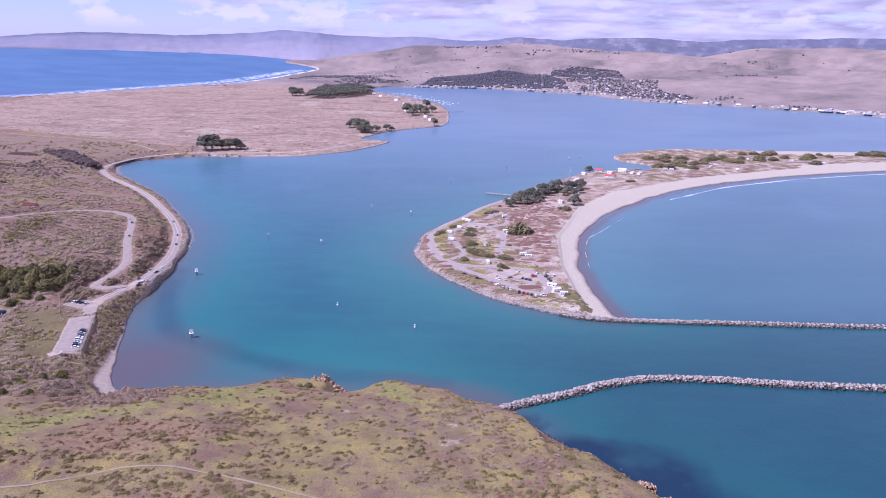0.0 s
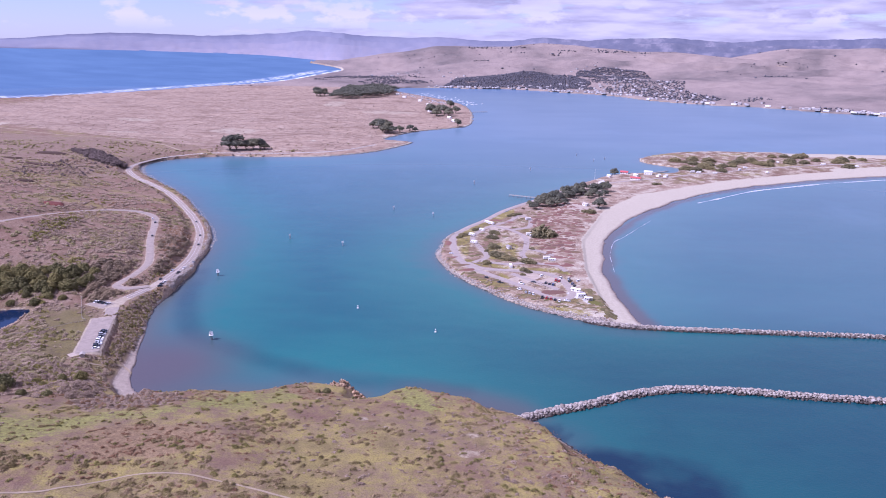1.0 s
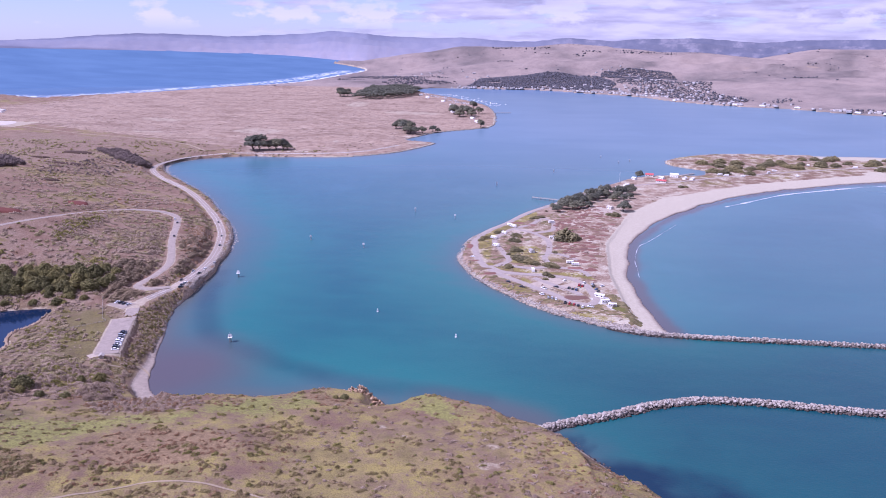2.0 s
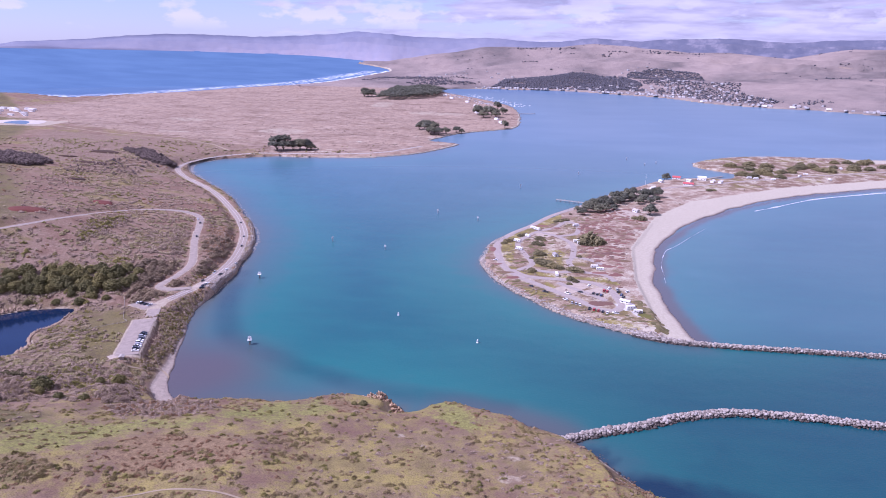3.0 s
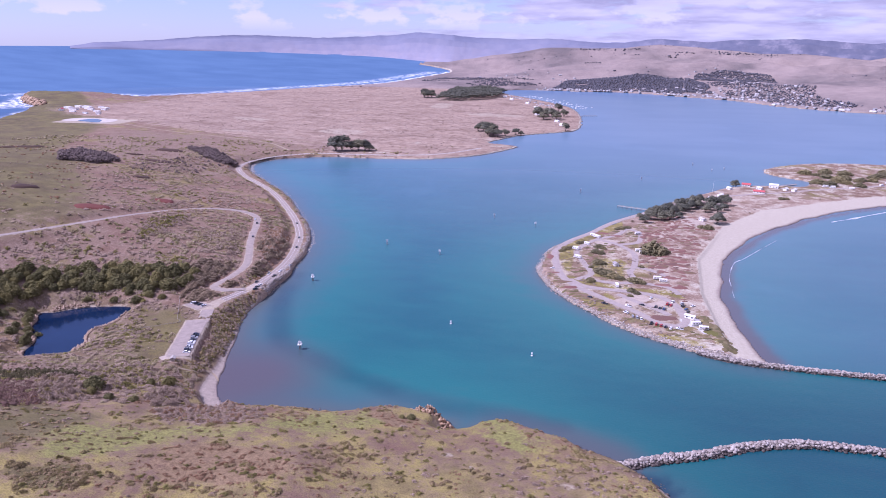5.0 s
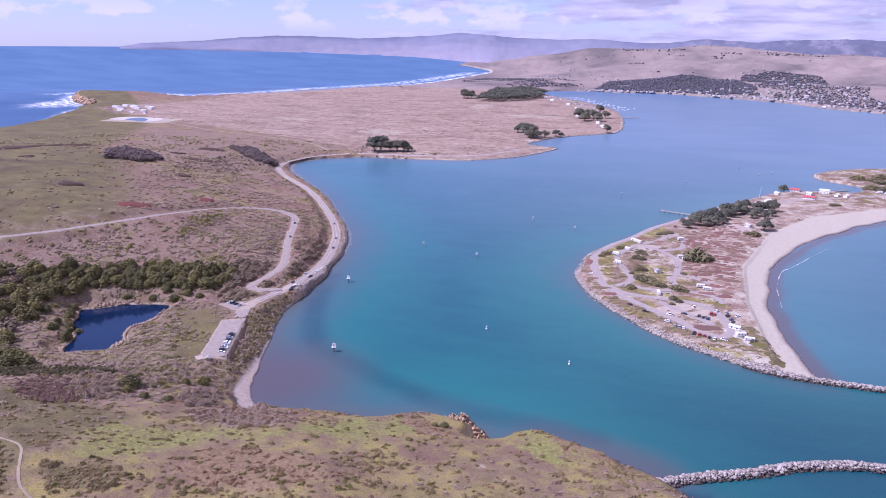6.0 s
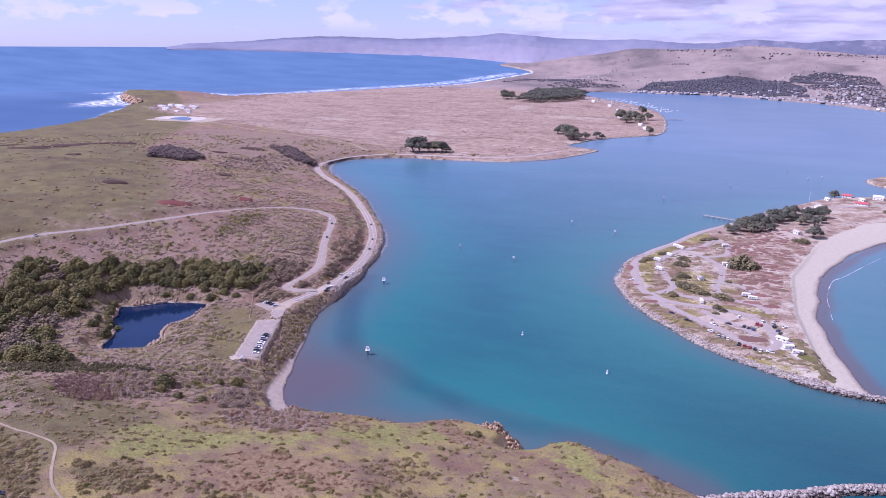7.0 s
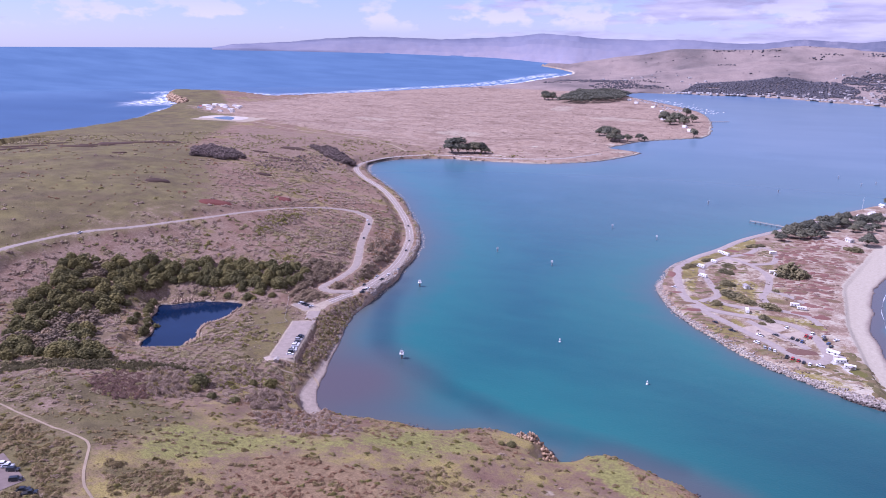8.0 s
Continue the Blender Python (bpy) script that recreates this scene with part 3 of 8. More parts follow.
    # roads are levelled
    for line, width in ROADS.values():
        lo, hi = line.min(0)[:2] - 60, line.max(0)[:2] + 60
        w = np.where((x > lo[0]) & (x < hi[0]) & (y > lo[1]) & (y < hi[1]))[0]
        if len(w):
            dd, al = away(x[w], y[w], line)
            hr = np.interp(al, np.linspace(0, 1, len(line)), line[:, 2])
            t = step(width * 0.5 + 1.0, width * 0.5 + 15.0, dd)
            t = np.where(s[w] < 3, np.maximum(t, 1 - s[w] / 3), t)
            h[w] = (hr - 0.12) * (1 - t) + h[w] * t
            bare[w] = np.maximum(bare[w], 0.7 * step(width * 0.5 + 2.0, width * 0.5, dd))
    for cx, cy, hw, hl, turn, z in LOTS:
        c, sn = math.cos(turn), math.sin(turn)
        u, v = (x - cx) * c + (y - cy) * sn, -(x - cx) * sn + (y - cy) * c
        o = np.maximum(np.abs(u) - hw, np.abs(v) - hl)
        t = np.maximum(step(0.5, 20.0 if z < 20 else 14.0, o), 1 - s / 4)
        h = (z - 0.12) * (1 - t) + h * t
        bare = np.maximum(bare, step(3, 0, o) * (0.25 if z > 50 else 1.0))
    cx, cy, hw, hl, turn, z = LOTS[0]
    o = np.maximum(np.abs((x - cx) * math.cos(turn) + (y - cy) * math.sin(turn)) - hw, np.abs(-(x - cx) * math.sin(turn) + (y - cy) * math.cos(turn)) - hl)
    bank_cap = (y > 385) & (y < 545) & (x > -262) & (x < -190) & (s > 0) & (o > 1.6)
    h = np.where(bank_cap, np.minimum(h, 0.35 + np.maximum(s - np.interp(y, [395, 430, 500], [9, 4, 1]), 0) * np.interp(y, [480, 545], [0.52, 0.75]) + np.minimum(s, 12) * 0.09), h)
    return h.reshape(shape), s.reshape(shape), dict(spit=spit.reshape(shape), dune=dune.reshape(shape), north=north.reshape(shape), beach=beach.reshape(shape), cliff=cliff.reshape(shape), cove=cove.reshape(shape), bare=bare.reshape(shape), d=d.reshape(shape), az=az.reshape(shape))


POND = curve_through([(-394, 465), (-386, 469), (-375, 478), (-361, 486), (-336, 491), (-332, 478), (-329, 462), (-331, 453), (-335, 444), (-331, 433), (-325, 425), (-325, 415), (-326, 407),
                      (-335, 400), (-348, 398), (-355, 405), (-358, 416), (-363, 425), (-371, 431), (-381, 442), (-385, 452)], 3, True)
# parking places: middle, half width, half length, turn, height
LOTS = [(-257, 443, 7.5, 31.0, radians(18.0), 12.2), (-285, 504, 9.0, 6.0, radians(-25.0), 10.6), (-243, 214, 13.0, 10.0, radians(-22.0), 53.0), (-1150, 1545, 85.0, 46.0, 0.0, 21.0)]


# the camp on the spit, its grassy plots and its mats of red plants
CAMP_AREA = [(-22, 744), (0, 782), (60, 904), (78, 842), (75, 795), (82, 723), (82, 681), (97, 640), (103, 608), (108, 574), (120, 517), (81, 515), (51, 530), (20, 589), (-18, 639)]
PLOTS = [[(23, 713), (35, 722), (52, 721), (55, 707), (51, 682), (51, 663), (49, 656), (25, 665), (22, 681)], [(0, 661), (17, 651), (46, 637), (74, 636), (96, 637), (97, 618), (87, 624), (64, 631), (39, 633), (17, 640), (1, 655)],
         [(106, 576), (118, 580), (119, 562), (120, 541), (119, 519), (111, 523), (110, 537), (116, 553), (113, 561), (104, 566)], [(13, 604), (24, 597), (41, 582), (37, 577), (25, 585), (15, 593)], [(68, 539), (77, 538), (98, 529), (100, 524), (89, 518), (70, 531)],
         [(-6, 759), (2, 774), (16, 798), (40, 857), (59, 882), (63, 861), (44, 827), (23, 786), (5, 744), (3, 674), (-2, 680), (-8, 715)], [(34, 617), (44, 601), (55, 582), (52, 580), (40, 596), (31, 611)]]


def on_spit(outlines, x, y, soft, wild):
    """How far plan points lie within any of some outlines on the spit, with ragged edges."""
    shape = np.shape(x)
    x, y = np.ravel(x), np.ravel(y)
    out = np.zeros(x.shape)
    w = np.where((x > -40) & (x < 140) & (y > 500) & (y < 920))[0]
    px, py = x[w] + wild * (rough2(x[w], y[w], 9, 311, 3) - 0.5), y[w] + wild * (rough2(x[w], y[w], 9, 317, 3) - 0.5)
    for o in outlines:
        p = np.array(o, float)
        out[w] = np.maximum(out[w], step(-soft, soft, away(px, py, p, True)[0] * np.where(inside(px, py, p), 1, -1)))
    return out.reshape(shape)


# patches of different growth on the headland and round the pond
PATCHES = [
    ("lush", [(-222, 262), (-234, 284), (-226, 302), (-194, 311), (-162, 316), (-148, 335), (-145, 355), (-95, 376), (-83, 355), (-108, 319), (-136, 313), (-166, 293), (-180, 272), (-205, 254)]),
    ("lush", [(-50, 383), (-34, 390), (-13, 362), (3, 355), (-17, 329), (-38, 338)]),
    ("green", [(-278, 428), (-271, 440), (-262, 412), (-254, 398), (-262, 394)]),
    ("lush", [(-238, 400), (-226, 404), (-231, 440), (-239, 475), (-250, 525), (-258, 520), (-250, 470), (-242, 430)]),
    ("green", [(-322, 480), (-298, 492), (-275, 472), (-267, 440), (-256, 412), (-266, 400), (-282, 420), (-300, 455)]),
    ("green", [(-306, 467), (-287, 480), (-271, 451), (-258, 399), (-266, 396), (-285, 430)]),
    ("green", [(-262, 362), (-240, 385), (-228, 362), (-240, 345)]),
    ("bed", [(-169, 281), (-159, 292), (-137, 296), (-118, 294), (-108, 275), (-130, 258), (-160, 250), (-172, 266)]),
    ("bed", [(-300, 312), (-309, 337), (-292, 343), (-262, 315), (-270, 301), (-284, 300)]),
    ("bed", [(-392, 424), (-398, 448), (-378, 432), (-356, 398), (-362, 388)]),
    ("bed", [(-101, 372), (-78, 372), (-70, 350), (-86, 345), (-104, 356)]),
    ("scrub", [(-213, 332), (-211, 359), (-203, 380), (-163, 357), (-148, 335), (-162, 316), (-190, 315)]),
    ("brush", [(-300, 205), (-290, 250), (-256, 258), (-236, 250), (-214, 231), (-205, 208), (-230, 190)]),
    ("brush", [(-211, 243), (-197, 259), (-181, 250), (-180, 234), (-201, 231)]),
    ("olive", [(-36, 305), (32, 340), (57, 317), (75, 296), (60, 250), (-53, 258), (-22, 297)]),
    ("scrub", [(-297, 348), (-288, 362), (-263, 348), (-251, 329), (-266, 318)]),
]


def patch(kind, x, y):
    """How much of one kind of growth covers each plan point, with ragged edges."""
    shape = np.shape(x)
    x, y = np.ravel(x), np.ravel(y)
    out = np.zeros(x.shape)
    w = np.where((x > -420) & (x < 100) & (y > 190) & (y < 540))[0]
    if len(w):
        px, py = x[w] + 14 * (rough2(x[w], y[w], 16, 111, 3) - 0.5), y[w] + 14 * (rough2(x[w], y[w], 16, 117, 3) - 0.5)
        for k, poly in PATCHES:
            if k == kind:
                p = np.array(poly, float)
                d = away(px, py, p, True)[0] * np.where(inside(px, py, p), 1, -1)
                soft = {"lush": 13.0, "bed": 6.0, "scrub": 8.0}[kind] if kind in ("lush", "bed", "scrub") else 5.0
                out[w] = np.maximum(out[w], step(-soft, soft, d))
    return out.reshape(shape)


def sheet(name, X, Y, Z, material, attrs=None):
    """A grid of points as one smooth mesh."""
    r, c = X.shape
    me = bpy.data.meshes.new(name)
    i = np.arange(r * c).reshape(r, c)
    quads = np.stack([i[:-1, :-1], i[:-1, 1:], i[1:, 1:], i[1:, :-1]], -1).reshape(-1, 4)
    me.vertices.add(r * c)
    me.vertices.foreach_set("co", np.stack([X, Y, Z], -1).astype(np.float32).ravel())
    me.loops.add(quads.size)
    me.loops.foreach_set("vertex_index", quads.ravel().astype(np.int32))
    me.polygons.add(len(quads))
    me.polygons.foreach_set("loop_start", np.arange(0, quads.size, 4, dtype=np.int32))
    me.polygons.foreach_set("use_smooth", np.ones(len(quads), bool))
    me.update(calc_edges=True)
    for k, v in (attrs or {}).items():
        me.attributes.new(k, "FLOAT", "POINT").data.foreach_set("value", np.asarray(v, np.float32).ravel())
    me.materials.append(material)
    return new(name, me)


def fan(fine, coarse, radii):
    """Plan points on rings round the middle of the flight, close together in the part that is looked at."""
    a = np.concatenate([np.linspace(60, -38, fine), np.linspace(-38, -300, coarse)[1:]])
    A, R = np.meshgrid(np.radians(a), radii)
    return EYE[0] - R * np.sin(A), EYE[1] + R * np.cos(A)


X, Y = fan(760, 70, np.concatenate([np.geomspace(0.02, 175, 26), np.geomspace(180, 2500, 470), np.geomspace(2520, 7200, 100)]))
H, S, Z = land(X, Y)
wet = np.maximum(step(0.75, 0.35, H) * (H < 3) * (1 - Z["cliff"] * 0.7), 0.75 * Z["cove"] * step(3, 1, H))
strand = np.interp(Y, [500, 580, 720, 900, 1300], [22, 24, 33, 60, 68])
sand = np.maximum(Z["beach"] * step(strand + 3, strand - 3, S), Z["cove"] * step(4.0, 2.5, H) * 0.3)
sand = np.maximum(sand, (Z["spit"] > 0.5) * (0.33 + 0.09 * step(60, 110, X - 0.12 * (Y - 600))))
sand = np.maximum(sand, step(2.2, 1.2, H) * 0.75 * (1 - Z["cliff"]))
sand = np.maximum(sand, Z["north"] * 0.0 + step(30, 10, S) * (X < -850) * (Y > 2450) * (S > 0))
near_hill = step(420, 380, Y) * step(-330, -200, X) * (1 - Z["spit"])
lush = 0.62 * patch("lush", X, Y)
bed = 0.72 * patch("bed", X, Y)
green = np.maximum(np.maximum(near_hill * 0.50, 0.8 * np.maximum(patch("green", X, Y), patch("brush", X, Y))), step(45, 65, H) * (Y < 1300) * (X < -400) * 0.72)
green = np.maximum(green, 0.40 * step(-20, 60, -(X + 1310) - 0.9 * (Y - 1820)) * (X < -1480) * (Y < 2500) * (H > 8))
green = np.maximum(green, (Z["spit"] > 0.5) * (0.24 + 0.24 * step(105, 50, X - 0.1 * (Y - 600))))
scrub = (1 - Z["spit"]) * (Z["dune"] < 0.5) * (1 - Z["north"]) * (0.50 - 0.36 * near_hill) * step(900, 500, Y) * step(70, 45, H)
scrub = np.maximum(scrub, patch("scrub", X, Y)) * (1 - lush) * (1 - bed) * (1 - patch("green", X, Y))
scrub = np.maximum(scrub, 0.55 * step(-480, -540, X) * step(900, 1000, Y) * step(1480, 1380, Y) * (Z["dune"] < 0.6) * (1 - 0.85 * step(-60, 40, -(X + 778) - 0.58 * (Y - 985))))
rim = 0.85 * step(6, 2.5, S) * (S > 0) * (Y < 400) * (X > -190) * (X < 400)
dune_bare = np.zeros_like(X)
for cx, cy, rx, ry in ((-545, 1605, 70, 60), (-450, 2370, 45, 130), (-240, 2110, 110, 60), (-160, 1482, 40, 22), (-850, 1760, 60, 40), (-760, 1510, 50, 18), (-51, 323, 4, 3.5), (-38, 311, 3, 2.5), (6, 307, 6, 4), (4, 287, 7, 5)):
    dune_bare = np.maximum(dune_bare, 0.55 * step(1.2, 0.6, np.hypot((X - cx) / rx, (Y - cy) / ry)))
turf = np.maximum(0.75 * step(38, 56, H) * (Y < 1500) * (X < -400), 0.85 * step(-205, -240, X) * step(330, 300, Y) * (Y > 100))
turf = np.maximum(turf, 0.8 * step(-20, 60, -(X + 1310) - 0.9 * (Y - 1820)) * (X < -1250) * (Y < 2500)) * (1 - Z["north"])
turf = np.maximum(turf, 0.72 * step(-30, 50, -(X + 778) - 0.58 * (Y - 985)) * (X < -600) * (Y < 1700) * step(8, 16, H) * (1 - Z["north"]))
camp, plot = on_spit([CAMP_AREA], X, Y, 5.0, 10.0), on_spit(PLOTS, X, Y, 2.0, 6.0)
green = np.maximum(green * (1 - camp), camp * (0.36 + 0.62 * plot))
turf = np.maximum(turf, 0.7 * patch("brush", X, Y))
turf = np.maximum(turf, 0.62 * step(-232, -262, X) * step(-430, -400, X) * step(352, 372, Y) * step(520, 490, Y))
PX, PY, PZ, _ = drawn_in(X, Y, H)
ground = tagged(sheet("ground", PX, PY, PZ, M_ground, dict(wet=wet, sand=sand, green=green, turf=turf, lush=lush, bed=bed, scrub=scrub, dune=np.maximum(Z["dune"], (Z["spit"] > 0.5) * (0.7 - 0.7 * camp * (0.4 + 0.6 * plot) - 0.42 * step(215, 300, X) * step(1060, 1120, Y - 0.1 * (X - 300)))), hills=Z["north"], bare=np.maximum(np.maximum(np.maximum(Z["bare"], rim), dune_bare), 0.40 * camp * (1 - plot)))),
                "dry coastal land with grassy headland, dunes, spit and hills", "ground", kind="structure")

WX, WY = fan(420, 50, np.concatenate([np.geomspace(0.02, 175, 16), np.geomspace(180, 2500, 190), np.geomspace(2530, 5000, 60), np.geomspace(5100, 52000, 60)]))
_, WS, WZ = land(WX, WY)
deep = np.clip(-WS / 130.0, 0, 1)
deep = np.maximum(deep, 1e-6) ** (1 - 0.5 * step(-210, 40, WX))
oc = step(-700, -1000, WX + 0.0 * WY) * (WY > 300) + (WY > 4300) * (WX < 0)
oc = np.clip(oc, 0, 1)
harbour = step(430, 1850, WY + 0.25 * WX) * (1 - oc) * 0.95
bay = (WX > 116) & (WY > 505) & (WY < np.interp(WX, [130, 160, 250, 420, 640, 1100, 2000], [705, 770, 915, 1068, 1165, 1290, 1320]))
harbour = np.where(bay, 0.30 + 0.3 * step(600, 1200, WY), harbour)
foam = step(170, 50, np.hypot(WX + 1850, (WY - 2080) * 0.8) + 110 * (rough2(WX, WY, 60, 213, 4) - 0.5)) * step(8, -4, WS) * 0.9
foam = np.maximum(foam, step(190, 60, np.hypot((WX + 1460) * 0.3, WY - 2480)) * 0.35 * (WS < 0))
foam = np.maximum(foam, oc * (WY < 5300) * np.maximum(step(-70, -10, WS) * step(30, 5, WS), step(-240, -150, WS) * step(-60, -120, WS) * 0.55 * (WY > 2400)))
kelp = 1.1 * step(-78, -8, WS) * step(5, 50, WX) * (WY < 352) * step(352, 325, WY) * (0.35 + 1.0 * rough2(WX, WY, 26, 207, 4, 0.6))
kelp = np.maximum(kelp, step(20, 8, np.hypot((WX - 44) * 0.8, WY - 349) + 16 * (rough2(WX, WY, 11, 209, 3) - 0.5)))
kelp = np.clip(np.maximum(kelp, 0.45 * step(40, 110, WX)), 0, 1) * (WY < 372 + 0.25 * WX) * (WY < 398)
edge = away(WX, WY, curve_through([(-250, 617), (-232, 540), (-200, 472), (-172, 455), (-136, 434), (-93, 415), (-58, 406), (-27, 403), (2, 398)], 6))[0].reshape(WX.shape)
kelp = np.maximum(kelp, step(16, 2, edge) * 0.34 * (0.5 + rough2(WX, WY, 40, 123, 3)))
kelp = kelp * np.clip(0.4 + 1.2 * rough2(WX, WY, 38, 201, 4, 0.6), 0, 1.1)
kelp = np.maximum(kelp, 0.46 * step(-60, 140, WX) * step(580, 420, WY) * (WY > 150))
shoal = step(64, 8, np.hypot((WX + 200) * 0.85, (WY - 420) * 0.8)) * 0.9 * step(-60, -90, WX)
shoal = np.maximum(shoal, step(-34, -6, WS) * step(-65, 10, WX) * step(60, 36, WX) * (WY > 362) * step(430, 395, WY) * 0.55)
shoal = np.maximum(shoal, bay * step(-15, -6, WS + 4 * (rough2(WX, WY, 14, 211, 3) - 0.5)) * 0.75)
SX, SY, SZ, _ = drawn_in(WX, WY, np.zeros_like(WX))
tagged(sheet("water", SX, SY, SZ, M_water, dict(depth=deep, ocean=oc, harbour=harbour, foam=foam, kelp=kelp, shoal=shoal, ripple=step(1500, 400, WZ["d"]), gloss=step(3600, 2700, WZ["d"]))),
       "teal harbour channel and blue open sea with slight ripples", "water", kind="structure")

# blue ranges on the horizon; haze is put into their colour, palest low down
ra = np.linspace(38.3, -42, 520)
coast = np.interp(ra, [-45, 10, 11, 13.8, 17, 20, 30.7, 38.3], [6900, 6900, 7200, 9000, 11000, 12200, 18000, 23000])
crest = np.interp(ra, SKYLINE[:, 0], SKYLINE[:, 1])
foot = np.interp(ra, [9.0, 12.3, 14.6, 18.1, 22.9, 26.4, 29.0, 32.8, 35.7, 38.5], [-2.22, -1.92, -1.71, -1.51, -1.35, -1.19, -0.91, -0.76, -0.56, -0.56])
rows_b, tint = [], []
for far_k, share, wild, seed, near in ((1.0, -0.2, 0.0, 1, 1.0), (1.04, 0.12, 0.25, 2, 1.0), (1.08, 0.30, 0.45, 3, 1.0), (1.13, 0.26, 0.3, 4, 0.9), (1.18, 0.46, 0.45, 5, 0.85), (1.24, 0.42, 0.3, 6, 0.7), (1.32, 0.68, 0.45, 7, 0.5), (1.42, 0.62, 0.3, 8, 0.25),
                                       (1.52, 0.84, 0.25, 9, 0.1), (1.6, 0.74, 0.1, 10, 0.0), (1.75, 1.0, 0.08, 11, 0.0)):
    el = foot + (crest - foot) * (share + 0.45 * wild * (rough2(ra * 40, ra * 0 + seed, 60, seed, 5, 0.6) - 0.5))
    D_ = coast * far_k
    el = el + (seed == 11) * 0.10 * (rough2(ra * 40, ra * 0 + 5, 22, 77, 4, 0.6) - 0.5)
    z_ = EYE[2] + D_ * np.tan(np.radians(np.minimum(el, crest + 0.06))) + D_ * D_ / 1.48e7
    rows_b.append(np.stack(drawn_in(EYE[0] - D_ * np.sin(np.radians(ra)), EYE[1] + D_ * np.cos(np.radians(ra)), z_)[:3]))
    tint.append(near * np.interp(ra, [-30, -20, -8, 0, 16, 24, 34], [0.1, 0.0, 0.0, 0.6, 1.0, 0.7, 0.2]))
rows_b = np.array(rows_b)
BX, BY, BZ = rows_b[:, 0], rows_b[:, 1], rows_b[:, 2]
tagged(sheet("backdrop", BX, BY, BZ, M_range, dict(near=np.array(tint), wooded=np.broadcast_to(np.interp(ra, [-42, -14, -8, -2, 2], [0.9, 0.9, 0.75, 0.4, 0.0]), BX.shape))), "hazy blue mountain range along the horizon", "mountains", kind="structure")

# ---- helpers for things ----
rng = np.random.default_rng(7)


def ground_at(x, y):
    return land(np.atleast_1d(np.asarray(x, float)), np.atleast_1d(np.asarray(y, float)))[0]


def high(x, y):
    return float(ground_at(x, y)[0])


def spot(x, y, turn=0.0, lift=0.0):
    """A pose on the land at a true plan point, turned about the upright."""
    a, b, c, _ = drawn_in(x, y, high(x, y) + lift)
    return pose(float(a), float(b), float(c), 0, 0, turn)


def raw(name, verts, faces, material, smooth=False):
    me = bpy.data.meshes.new(name)
    v = np.asarray(verts, np.float32).reshape(-1, 3)
    f = np.asarray(faces, np.int32)
    me.vertices.add(len(v))
    me.vertices.foreach_set("co", v.ravel())
    me.loops.add(f.size)
    me.loops.foreach_set("vertex_index", f.ravel())
    me.polygons.add(len(f))
    me.polygons.foreach_set("loop_start", np.arange(0, f.size, f.shape[1], dtype=np.int32))
    if smooth:
        me.polygons.foreach_set("use_smooth", np.ones(len(f), bool))
    me.update(calc_edges=True)
    me.materials.append(material)
    return me


def part(name, bm, material, parent=None, label=""):
    me = bpy.data.meshes.new(name)
    bm.to_mesh(me)
    bm.free()
    me.materials.append(material)
    ob = new(name, me)
    ob.parent = parent
    if label:
        ob["label"] = label
    return ob


def block(bm, x0, x1, y0, y1, z0, z1, taper=(1.0, 1.0), bevel=0.0, shift=(0.0, 0.0)):
    """A box, with its top drawn in or moved, and its edges rounded."""
    cx, cy, hx, hy = (x0 + x1) / 2, (y0 + y1) / 2, (x1 - x0) / 2, (y1 - y0) / 2
    lo = [bm.verts.new((cx + a * hx, cy + b * hy, z0)) for a, b in ((-1, -1), (1, -1), (1, 1), (-1, 1))]
    hi = [bm.verts.new((cx + shift[0] + a * hx * taper[0], cy + shift[1] + b * hy * taper[1], z1)) for a, b in ((-1, -1), (1, -1), (1, 1), (-1, 1))]
    fs = [bm.faces.new(lo[::-1]), bm.faces.new(hi)]
    fs += [bm.faces.new((lo[i], lo[(i + 1) % 4], hi[(i + 1) % 4], hi[i])) for i in range(4)]
    if bevel:
        es = {e for f in fs for e in f.edges}
        bmesh.ops.bevel(bm, geom=list(es), offset=bevel, segments=2, affect="EDGES", profile=0.6)


def rod(bm, a, b, r0, r1=None, n=8):
    """A tapered round bar from a to b."""
    a, b = Vector(a), Vector(b)
    r1 = r0 if r1 is None else r1
    ax = (b - a).normalized()
    u = ax.orthogonal().normalized()
    v = ax.cross(u)
    lo, hi = [], []
    for i in range(n):
        t = 2 * math.pi * i / n
        o = u * math.cos(t) + v * math.sin(t)
        lo.append(bm.verts.new(a + o * r0))
        hi.append(bm.verts.new(b + o * r1))
    for i in range(n):
        bm.faces.new((lo[i], lo[(i + 1) % n], hi[(i + 1) % n], hi[i]))
    bm.faces.new(lo[::-1])
    bm.faces.new(hi)


def empty(name, m, label, category, group="", kind=""):
    e = new(name)
    e.matrix_basis = m
    return tagged(e, label, category, group, kind)


# ---- roads, lots and paths ----
def strip(name, line, width, material, lift, label, category):
    """A flat band along a line, with a slight crown, lying on the land."""
    p = line[:, :2]
    t = np.gradient(p, axis=0)
    t /= np.maximum(np.hypot(t[:, 0], t[:, 1]), 1e-6)[:, None]
    nrm = np.stack([-t[:, 1], t[:, 0]], 1)
    offs = np.array([-0.5, -0.25, 0.0, 0.25, 0.5])
    P = p[:, None, :] + nrm[:, None, :] * (offs * width)[None, :, None]
    z = line[:, 2] if line.shape[1] > 2 else None
    if z is None:
        Zs = ground_at(P[..., 0].ravel(), P[..., 1].ravel()).reshape(P.shape[:2]) + lift
    else:
        Zs = z[:, None] + lift + np.array([-0.06, 0.0, 0.04, 0.0, -0.06])[None, :]
    x, y, q, _ = drawn_in(P[..., 0], P[..., 1], Zs)
    return tagged(sheet(name, x, y, q, material), label, category, kind="structure")


